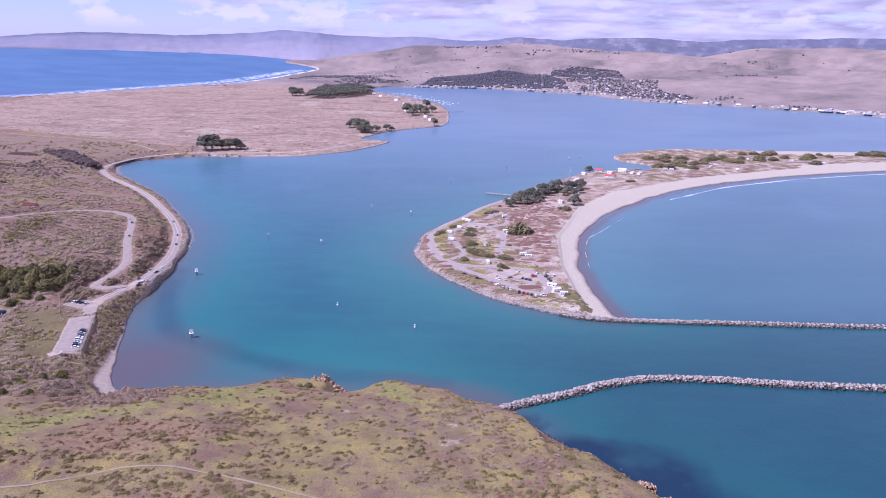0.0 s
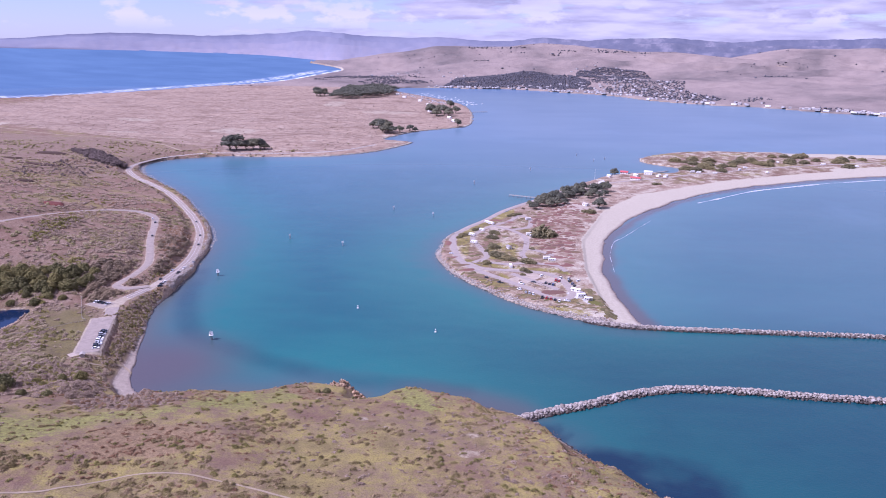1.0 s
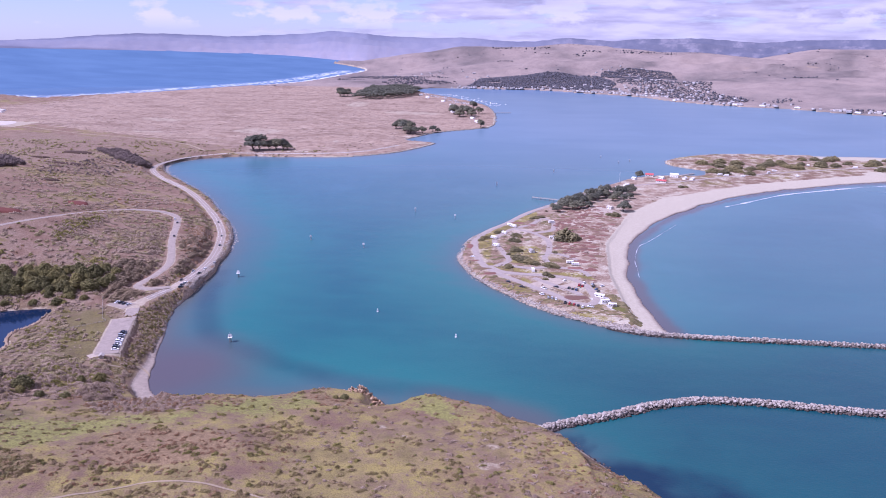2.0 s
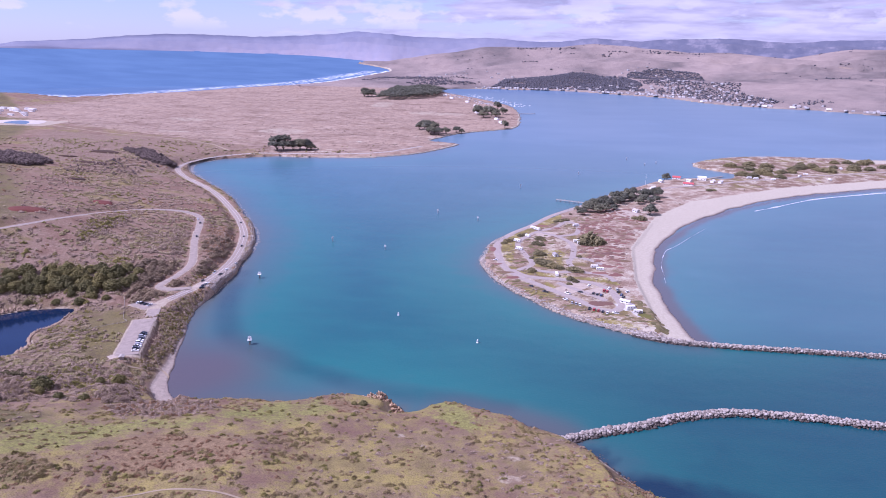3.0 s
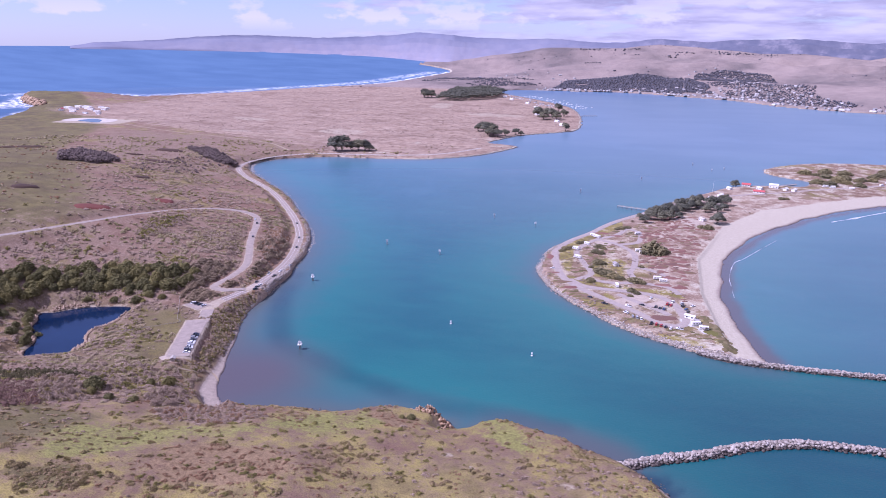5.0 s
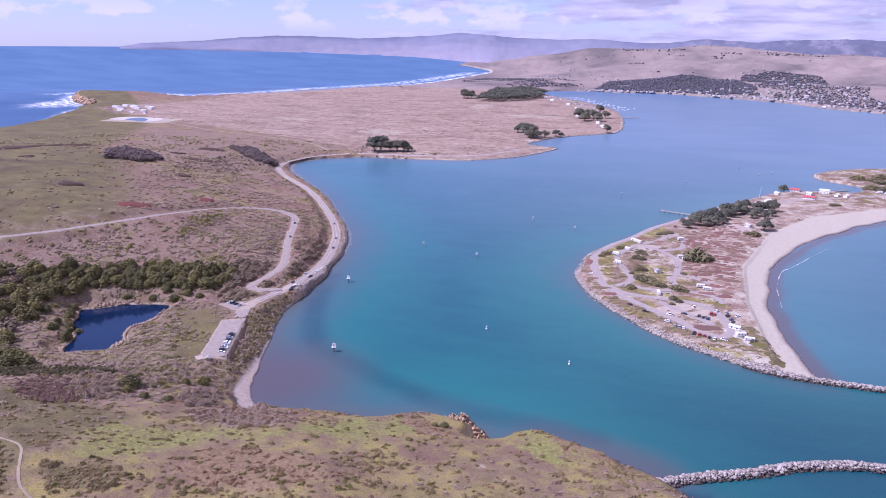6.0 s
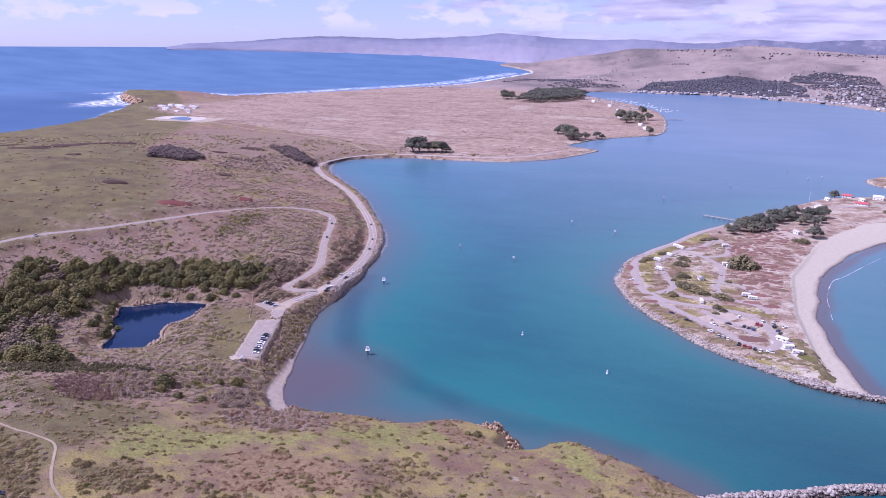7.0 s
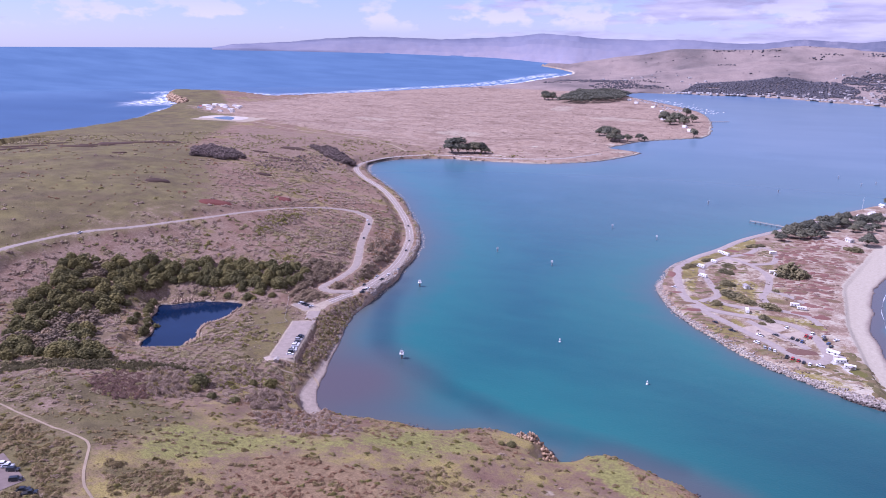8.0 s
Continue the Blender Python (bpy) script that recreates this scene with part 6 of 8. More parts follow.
near_c = spread(2600, (58, -20), (205, 430), 6, lambda x, y, h, s, z: (z["spit"] < 0.5) * (0.25 + 0.5 * clumpy(x, y, 40, 77, 0.5, 0.6)), 4)
mounds("coastal_scrub", near_c, sizes(len(near_c), 0.5, 1.8, 4), M_scrub_green, "scattered dark green bushes on the grassy headland", 0.6, seed=4)
clus = np.array([(-168, 249), (-158, 251), (-144, 255), (-151, 295), (-131, 276), (-117, 260), (-108, 257), (-109, 297), (-101, 295), (-91, 287), (-84, 251), (-90, 241), (-129, 237), (-85, 308), (-68, 273), (-76, 266),
                 (-69, 292), (-70, 317), (-55, 258), (-48, 293), (-36, 308), (-19, 325), (-4, 323), (-18, 276), (-11, 289), (-33, 340), (11, 267), (17, 311), (-3, 265), (26, 295), (-46, 269), (-65, 242), (38, 283), (50, 264)], float)
clus = (clus[:, None] + np.random.default_rng(9).normal(size=(len(clus), 9, 2)) * np.array([4.0, 2.4])).reshape(-1, 2)
mounds("coastal_scrub", clus, sizes(len(clus), 0.8, 2.0, 5, 1.2), M_scrub_mix, "dense dark coyote brush on the headland", 0.5, seed=5)
# bushes between the pond and the car park
by_lot = np.array([(-319, 439), (-320, 450), (-313, 422), (-302, 437), (-312, 458), (-287, 430), (-293, 414), (-312, 469), (-298, 427), (-280, 443), (-279, 434), (-283, 418), (-302, 419), (-320, 484), (-308, 448), (-296, 445)], float)
by_lot = (by_lot[:, None] + np.random.default_rng(19).normal(size=(len(by_lot), 7, 2)) * np.array([3.2, 3.6])).reshape(-1, 2)
mounds("coastal_scrub", by_lot[::2], sizes(len(by_lot[::2]), 1.0, 2.6, 6, 1.2), M_scrub_green, "olive bushes between the pond and the car park", 0.7, seed=35)
mounds("coastal_scrub", by_lot[1::2], sizes(len(by_lot[1::2]), 1.0, 2.6, 7, 1.2), M_scrub_grey, "grey bushes between the pond and the car park", 0.7, seed=36)


# slopes above the harbour road and behind the grove
MEADOW = np.array([(-322, 480), (-298, 492), (-275, 472), (-267, 440), (-256, 412), (-266, 400), (-282, 420), (-300, 455)], float)


def by_pond(x, y):
    return (1 - 0.3 * step(525, 495, y) * step(-430, -390, x)) * np.where(inside(x, y, MEADOW), 0.15, 1.0)


slope_a = spread(52000, (58, 10), (380, 1500), 3, lambda x, y, h, s, z: (z["spit"] < 0.5) * (x < -215) * (z["dune"] < 0.5) * (0.06 + 0.5 * clumpy(x, y, 40, 13, 0.46, 0.58)) * (1 - 0.96 * step(36, 54, h)) * by_pond(x, y), 3)
mounds("coastal_scrub", slope_a, sizes(len(slope_a), 0.8, 3.4, 6), M_scrub_slope, "grey-brown coastal scrub on the harbour slopes", 0.28, seed=6)
slope_b = spread(26000, (58, 10), (380, 1100), 4, lambda x, y, h, s, z: (z["spit"] < 0.5) * (x < -215) * (0.1 + 0.9 * clumpy(x, y, 60, 17, 0.49, 0.60)) * (1 - 0.95 * step(38, 55, h)) * by_pond(x, y), 3)
mounds("coastal_scrub", slope_b, sizes(len(slope_b), 0.8, 3.0, 7), M_scrub_grey, "pale grey sage thicket on the harbour slopes", 0.3, seed=7)
slope_d = spread(6000, (58, 10), (380, 1300), 14, lambda x, y, h, s, z: (z["spit"] < 0.5) * (x < -215) * clumpy(x, y, 70, 57, 0.53, 0.62) * (1 - 0.6 * step(45, 65, h)) * by_pond(x, y), 3)
mounds("coastal_scrub", slope_d, sizes(len(slope_d), 0.7, 2.4, 8), M_scrub_red, "reddish scrub on the harbour slopes", 0.28, seed=8)
slope_c = spread(5000, (58, 10), (380, 1500), 5, lambda x, y, h, s, z: (z["spit"] < 0.5) * (x < -215) * (0.12 + clumpy(x, y, 90, 23, 0.56, 0.66)) * (1 - 0.9 * step(38, 55, h)), 3)
mounds("coastal_scrub", slope_c, sizes(len(slope_c), 0.9, 3.2, 9), M_scrub_green, "dark green bushes on the headland slopes", 0.6, seed=9)


def thick(poly, gap, lo, hi, material, label, tall, seed, part_=1.0):
    pts = fill(poly, gap, seed)
    pts = pts[np.random.default_rng(seed).random(len(pts)) < part_]
    mounds("thicket", pts, sizes(len(pts), lo, hi, seed, 1.2), material, label, tall, "thicket", seed)


thick([(-363, 309), (-355, 324), (-322, 350), (-286, 371), (-281, 364), (-308, 336), (-339, 311), (-348, 298)], 2.6, 1.3, 2.6, M_hedge, "dark green hedge-like thicket below the grove", 0.8, 71)
thick([(-300, 312), (-309, 337), (-292, 343), (-262, 315), (-270, 301), (-284, 300)], 2.0, 0.8, 1.9, M_scrub_mauve, "reddish purple patch of low scrub", 0.6, 72)
thick([(-297, 348), (-288, 362), (-263, 348), (-251, 329), (-266, 318)], 3.0, 1.4, 3.0, M_scrub_grey, "grey leafless willow thicket", 1.0, 73, 0.5)
thick([(-297, 348), (-288, 362), (-263, 348), (-251, 329), (-266, 318)], 3.4, 1.2, 2.6, M_scrub_mix, "brown scrub among the willows", 0.9, 83, 0.4)
thick([(-279, 361), (-286, 380), (-267, 392), (-252, 396), (-240, 384), (-242, 361), (-256, 344)], 3.2, 1.2, 3.0, M_scrub_grey, "grey willow scrub above the cove", 0.8, 96, 0.55)
thick([(-279, 361), (-286, 380), (-267, 392), (-252, 396), (-240, 384), (-242, 361), (-256, 344)], 4.6, 1.2, 2.8, M_scrub_green, "olive bushes above the cove", 0.8, 97, 0.5)
thick([(-233, 357), (-223, 377), (-206, 359), (-221, 343)], 2.8, 1.4, 2.8, M_scrub_grey, "grey leafless willow thicket above the cove", 1.0, 74, 0.85)
thick([(-213, 332), (-211, 357), (-200, 374), (-163, 355), (-148, 337), (-162, 318), (-190, 317)], 2.6, 1.0, 2.4, M_scrub_grey, "grey shrubs along the edge of the headland", 0.7, 75, 0.42)
thick([(-213, 332), (-211, 357), (-200, 374), (-163, 355), (-148, 337), (-162, 318), (-190, 317)], 3.2, 0.9, 2.2, M_scrub_red, "reddish shrubs along the edge of the headland", 0.6, 84, 0.4)
BANK = [(-228, 408), (-228, 428), (-238, 466), (-250, 510), (-255, 542), (-260, 544), (-264, 521), (-262, 480), (-249, 462), (-237, 418), (-234, 404)]
thick(BANK, 2.3, 0.9, 2.0, M_scrub_grey, "grey shrubs on the bank below the car park", 0.8, 76, 0.5)
thick(BANK, 2.6, 0.9, 2.0, M_scrub_mix, "brown and olive shrubs on the bank below the car park", 0.8, 86, 0.6)
thick(BANK, 3.4, 0.9, 1.9, M_scrub_green, "dark green shrubs on the bank below the car park", 0.8, 77, 0.45)
RED_SLOPE = [(-322, 715), (-319, 738), (-303, 728), (-285, 668), (-287, 642), (-290, 633), (-308, 673)]
thick(RED_SLOPE, 2.4, 1.0, 2.4, M_scrub_red, "reddish shrubs between the hill road and the harbour road", 0.5, 87, 0.75)
thick(RED_SLOPE, 3.0, 1.2, 2.6, M_scrub_grey, "grey shrubs between the hill road and the harbour road", 0.5, 88, 0.8)
thick([(-397, 591), (-412, 636), (-407, 675), (-406, 700), (-394, 680), (-388, 629), (-389, 594)], 3.6, 1.4, 3.4, M_scrub_green, "olive shrubs along a low ridge of the headland", 0.75, 89, 0.5)
thick([(-397, 591), (-412, 636), (-407, 675), (-406, 700), (-390, 680), (-380, 629), (-385, 594)], 3.8, 1.2, 3.0, M_scrub_grey, "grey shrubs along a low ridge of the headland", 0.7, 90, 0.6)
thick([(-619, 897), (-656, 1128), (-573, 1081), (-552, 972), (-582, 885)], 9.0, 1.6, 4.2, M_scrub_grey, "grey scrub in a gully above the harbour road", 0.7, 94, 0.5)
thick([(-619, 897), (-656, 1128), (-573, 1081), (-552, 972), (-582, 885)], 12.0, 1.6, 4.0, M_thicket, "dark scrub in a gully above the harbour road", 0.8, 95, 0.4)
thick([(-345, 682), (-320, 640), (-305, 600), (-318, 585), (-345, 610), (-360, 650)], 5.0, 1.2, 3.4, M_scrub_grey, "grey scrub on the slope inside the road bend", 0.6, 78, 0.5)
for poly, seed in (([(-300, 205), (-290, 250), (-258, 256), (-238, 248), (-217, 231), (-207, 210), (-230, 192)], 91), ([(-211, 243), (-197, 259), (-181, 250), (-180, 234), (-201, 231)], 92)):
    pts = fill(poly, 2.4, seed)
    cx, cy, hw, hl_, tr, _ = LOTS[2]
    o = np.maximum(np.abs((pts[:, 0] - cx) * math.cos(tr) + (pts[:, 1] - cy) * math.sin(tr)) - hw, np.abs(-(pts[:, 0] - cx) * math.sin(tr) + (pts[:, 1] - cy) * math.cos(tr)) - hl_)
    pts = pts[(o > 2) & (np.min([away(pts[:, 0], pts[:, 1], t_)[0] for t_ in TRAIL_LINES], 0) > 2.6) & (np.random.default_rng(seed).random(len(pts)) < 0.5 + 0.5 * clumpy(pts[:, 0], pts[:, 1], 16, 93, 0.45, 0.6))]
    mounds("coastal_scrub", pts, sizes(len(pts), 0.5, 2.2, seed, 1.6), M_scrub_mix, "dense brown brush beside the footpath", 0.6, "scrub", seed)
# dry reeds round the pond
rr = np.random.default_rng(61)
ri = rr.integers(0, len(POND), 1500)
rt = rr.random(1500)[:, None]
rp = POND[ri] * (1 - rt) + np.roll(POND, -1, 0)[ri] * rt
rp = POND.mean(0) + (rp - POND.mean(0)) * (1.03 + 0.11 * rr.random(1500) ** 1.5)[:, None]
rp = rp[rough2(rp[:, 0], rp[:, 1], 14, 163, 3) > 0.44]
scatter("reeds", np.column_stack([rp, ground_at(rp[:, 0], rp[:, 1])]), 0.45 + 0.6 * rr.random(len(rp)), SPRIGS, M_reed, "dry tan reeds round the pond", "reeds", 0.3, 1.5)
# dark thickets in the gullies
for poly, seed in (([(-689, 861), (-738, 925), (-768, 1000), (-705, 975), (-655, 936), (-646, 885)], 1), ([(-700, 1195), (-670, 1213), (-593, 1148), (-560, 1112), (-578, 1092), (-644, 1147)], 2)):
    pts = fill(poly, 7.5, seed + 80)
    wood("thicket", pts, 0.9 + 0.6 * np.random.default_rng(seed).random(len(pts)), TREES["gully"][2], "dark rounded thicket in a gully of the headland", "thicket")
# dune plain
dunes = spread(17000, (50, -2), (1150, 3000), 9, lambda x, y, h, s, z: (z["dune"] > 0.3) * (0.25 + 0.75 * clumpy(x + 0.3 * y, y * 2.0, 120, 33, 0.45, 0.58)))
lay("dune_grass", dunes, 0.7, 2.3, M_tuft, "tan and russet tufts of dune grass on the isthmus", 0.4, "dune grass", 1.6, SPRIGS)
# mats of ice plant on the spit: low, rounded, drawn out along the old beach ridges
def low_mats(name, xy, rx, ry, turn, material, label, lift=0.0):
    r = np.random.default_rng(len(xy))
    V, F, at = [], [], 0
    k = np.arange(16) * 2 * np.pi / 16
    for (x, y), a, b, t in zip(xy, rx, ry, turn):
        ph = r.random(3) * 6.28
        w = 1 + 0.14 * np.sin(2 * k + ph[0]) + 0.10 * np.sin(3 * k + ph[1]) + 0.07 * np.sin(5 * k + ph[2])
        rings = []
        for f, h in ((1.0, -0.15), (0.86, 0.20), (0.5, 0.30)):
            u, v = a * f * w * np.cos(k), b * f * w * np.sin(k)
            rings.append(np.stack([x + u * math.cos(t) - v * math.sin(t), y + u * math.sin(t) + v * math.cos(t), h + 0.08 * r.random(16)], 1))
        V.append(np.vstack(rings + [np.array([[x, y, 0.34]])]))
        for q in range(2):
            for m in range(16):
                n_ = (m + 1) % 16
                F += [(at + 16 * q + m, at + 16 * q + n_, at + 16 * (q + 1) + n_), (at + 16 * q + m, at + 16 * (q + 1) + n_, at + 16 * (q + 1) + m)]
        F += [(at + 32 + m, at + 32 + (m + 1) % 16, at + 48) for m in range(16)]
        at += 49
    V = np.vstack(V)
    V[:, 2] = V[:, 2] * (1 + 2 * lift) + ground_at(V[:, 0], V[:, 1]) + lift * (V[:, 2] > 0)
    return tagged(new(name, raw(name, V, np.array(F), material)), label, "ground cover", kind="stuff")


M_mat = varied("ice_plant_mat", [(0.17, 0.08, 0.065), (0.235, 0.12, 0.095), (0.16, 0.09, 0.07), (0.20, 0.11, 0.08), (0.16, 0.115, 0.065)], 0.9, 0.2, 2.2, True)
M_russet = varied("russet_mat", [(0.165, 0.062, 0.05), (0.15, 0.06, 0.045)], 0.95, 0.1, 1.4, True)
M_brown = varied("brown_mat", [(0.090, 0.059, 0.041), (0.076, 0.050, 0.038), (0.097, 0.063, 0.049)], 0.95, 0.1, 1.4, True)
M_mat_green = varied("olive_mat", [(0.105, 0.093, 0.042), (0.15, 0.125, 0.055), (0.175, 0.13, 0.07), (0.20, 0.165, 0.085)], 0.9, 0.2, 2.2, True)
mp = fill([(88, 892), (135, 925), (178, 930), (152, 830), (122, 741), (108, 673), (100, 612), (93, 611), (88, 664), (69, 688), (78, 804)], 5.2, 141)
mr = np.random.default_rng(142)
mp = mp[mr.random(len(mp)) < 0.62 * step(0.30, 0.5, rough2(mp[:, 0], mp[:, 1], 30, 171, 3)) + 0.15]
kk = 0.45 + 0.85 * mr.random(len(mp)) ** 1.4
low_mats("ice_plant", mp, 3.6 * kk, 2.2 * kk * (0.7 + 0.6 * mr.random(len(mp))), 0.18 + 0.16 * mr.normal(size=len(mp)), M_mat, "reddish mats of ice plant on pale sand")
mo = fill([(104, 582), (113, 574), (119, 547), (121, 520), (110, 517), (113, 541), (107, 564)], 4.0, 143)
low_mats("ice_plant", mo, 2.0 + 2.0 * mr.random(len(mo)), 2.0 + 1.6 * mr.random(len(mo)), mr.random(len(mo)) * 3, M_mat_green, "olive brown mats along the edge of the beach")
mw = fill([(33, 712), (60, 690), (54, 640), (20, 640), (-8, 690), (0, 730), (20, 800), (60, 830), (70, 780), (40, 740), (40, 760), (100, 860), (88, 880), (50, 830)], 6.6, 144)
mw = np.vstack([mw, fill([(-20, 735), (-20, 680), (0, 640), (30, 600), (70, 560), (108, 540), (106, 528), (70, 540), (25, 580), (-8, 627), (-24, 675), (-24, 735)], 6.0, 145)])
mw = mw[np.min([away(mw[:, 0], mw[:, 1], curve_through(c_, 8))[0] for c_ in CAMP] + [away(mw[:, 0], mw[:, 1], ROADS["spit_road"][0])[0]], 0) > 5.0]
mw = mw[mr.random(len(mw)) < 0.75]
low_mats("grass_patch", mw, 1.8 + 3.2 * mr.random(len(mw)) ** 1.5, 1.0 + 1.2 * mr.random(len(mw)), 0.2 + 0.2 * mr.normal(size=len(mw)), M_mat_green, "olive patches of grass between the camp pitches")
tufts = spread(20000, (12, -34), (500, 1500), 12, lambda x, y, h, s, z: (z["spit"] > 0.5) * (h > 3.0) * (s > np.interp(y, [500, 720, 900, 1300], [28, 39, 64, 72]) * (z["beach"] > 0.1) + 5) * clumpy(x, y, 18, 47, 0.50, 0.60) * 0.8)
lay("beach_grass", tufts, 0.5, 1.6, M_tuft, "dry tufts of beach grass on the spit", 0.4, "beach grass", 1.6, SPRIGS)


def mat_patch(cx, cy, rx, ry, turn, material, label, n=None):
    r = np.random.default_rng(int(abs(cx * 13 + cy * 7)) % 9999)
    n = n or int(rx * ry * 2.2) + 12
    a, q = r.random(n) * 6.283, np.sqrt(r.random(n))
    u, v = q * rx * np.cos(a), q * ry * np.sin(a)
    c, s = math.cos(turn), math.sin(turn)
    x, y = cx + u * c - v * s, cy + u * s + v * c
    scatter("ice_plant" if material is M_ice else "grass_patch", np.column_stack([x, y, ground_at(x, y)]), 0.7 + 0.9 * r.random(n), BUSHES, material, label, "ground cover", 0.45, 0.22)


M_grass = varied("lawn_grass", [(0.10, 0.10, 0.03), (0.14, 0.13, 0.04), (0.12, 0.12, 0.045)], 0.9, 0.1, 1.0, True)
named = [(76, 570, 13, 5.5), (-19, 719, 5, 10), (-12, 667, 6, 3), (-4, 642, 9, 4), (3, 628, 8, 4), (85, 651, 9, 4), (94, 673, 8, 4), (99, 647, 8, 4), (112, 693, 7, 5), (111, 727, 8, 4), (100, 716, 9, 4), (88, 703, 8, 3), (36, 820, 8, 4), (52, 811, 7, 3)]
q_ = np.array(named, float)
low_mats("ice_plant", q_[:, :2], q_[:, 2], q_[:, 3], np.full(len(q_), 0.15), M_mat, "dark red mat of ice plant on sand")
q_ = np.array([(109.5, 547.5, 6.5, 6), (45, 690, 8, 10), (52, 700, 9, 5)])
low_mats("lawn", q_[:1, :2], q_[:1, 2], q_[:1, 3], np.full(1, 0.3), M_grass, "round lawn of short green grass on the spit")
q_ = np.array([(-474, 639, 14, 10), (-454, 734, 9, 8)])
low_mats("ground_cover", q_[:, :2], q_[:, 2] * 1.1, q_[:, 3] * 1.3, np.full(len(q_), 0.45), M_russet, "russet round patch of low plants on the hill", 0.8)
q_ = np.array([(-577, 671, 15, 9), (-887, 842, 26, 12), (-893, 885, 24, 11), (-898, 925, 26, 14), (-880, 962, 24, 12), (-858, 995, 28, 12), (-700, 1141, 26, 14), (-760, 800, 10, 6), (-640, 1010, 26, 12), (-700, 1040, 14, 8), (-560, 850, 12, 6), (-930, 760, 30, 10), (-980, 830, 34, 9), (-1010, 900, 30, 10)])
low_mats("ground_cover", q_[:, :2], q_[:, 2], q_[:, 3], np.full(len(q_), 0.7), M_brown, "brown patch of low plants on the grassy hill", 0.8)

# ---- vehicles ----
def paint(name, c, rough=0.3):
    return simple(name, c, rough, 0.5, 0.04, 0.8)


PAINTS = {"white": paint("white_car_paint", (0.80, 0.80, 0.80)), "dark": paint("dark_car_paint", (0.025, 0.028, 0.035)), "silver": paint("silver_car_paint", (0.42, 0.43, 0.45)), "red": paint("red_car_paint", (0.42, 0.03, 0.03)), "blue": paint("blue_car_paint", (0.05, 0.09, 0.20))}
M_glass = simple("tinted_glass", (0.02, 0.025, 0.03), 0.08, 0.6, 0.05)
M_tyre = simple("tyre_rubber", (0.02, 0.02, 0.02), 0.9)
M_rim = simple("wheel_rim", (0.5, 0.5, 0.5), 0.35, 0.5, 0.1, 2.0, 0.8)
M_cream = simple("cream_panel", (0.78, 0.76, 0.72), 0.5)


def wheels(root, xs, half, r):
    for x in xs:
        for s in (-1, 1):
            bm = bmesh.new()
            rod(bm, (x, s * (half - 0.22), r), (x, s * half, r), r, n=12)
            w = part("wheel", bm, M_tyre, root)
            bm = bmesh.new()
            rod(bm, (x, s * half, r), (x, s * (half + 0.02), r), r * 0.6, r * 0.5, 10)
            part("rim", bm, M_rim, w)


def make_car(colour, kind):
    root = new("car" if kind != "pickup" else "pickup_truck")
    L, Wd = (4.6, 1.85) if kind == "car" else (4.7, 1.9) if kind == "suv" else (5.6, 2.0)
    top = 1.45 if kind == "car" else 1.75
    h = 0.82 if kind == "car" else 1.0
    bm = bmesh.new()
    block(bm, -L / 2, L / 2, -Wd / 2, Wd / 2, 0.28, h, (0.97, 0.94), 0.12)
    part("body", bm, PAINTS[colour], root)
    bm = bmesh.new()
    if kind == "pickup":
        block(bm, -0.3, 1.5, -Wd * 0.45, Wd * 0.45, h - 0.02, top, (0.74, 0.86), 0.08, (-0.12, 0))
    elif kind == "suv":
        block(bm, -L * 0.48, L * 0.24, -Wd * 0.46, Wd * 0.46, h - 0.02, top - 0.06, (0.86, 0.86), 0.08, (-0.08, 0))
    else:
        block(bm, -L * 0.40, L * 0.24, -Wd * 0.45, Wd * 0.45, h - 0.02, top - 0.06, (0.62, 0.84), 0.08, (-0.05, 0))
    part("glazing", bm, M_glass, root, "dark tinted glass all round")
    bm = bmesh.new()
    if kind == "pickup":
        block(bm, -0.05, 1.05, -Wd * 0.38, Wd * 0.38, top - 0.05, top + 0.02, (0.94, 0.94), 0.03, (-0.02, 0))
    else:
        x0, x1 = (-L * 0.44, L * 0.14) if kind == "suv" else (-L * 0.28, L * 0.11)
        block(bm, x0, x1, -Wd * 0.385, Wd * 0.385, top - 0.10, top, (0.95, 0.95), 0.04)
    part("roof", bm, PAINTS[colour], root)
    if kind == "pickup":
        bm = bmesh.new()
        block(bm, -L / 2 + 0.12, -0.38, -Wd * 0.4, Wd * 0.4, h - 0.04, h + 0.015, (1, 1))
        part("load_bed", bm, M_tyre, root)
    for s in (-1, 1):
        bm = bmesh.new()
        block(bm, L / 2 - 0.06, L / 2 + 0.01, s * Wd * 0.36 - 0.2, s * Wd * 0.36 + 0.2, h - 0.28, h - 0.12, (1, 1), 0.02)
        part("headlight", bm, M_white, root)
    wheels(root, (-L * 0.31, L * 0.31), Wd / 2, 0.34 if kind == "car" else 0.39)
    return root


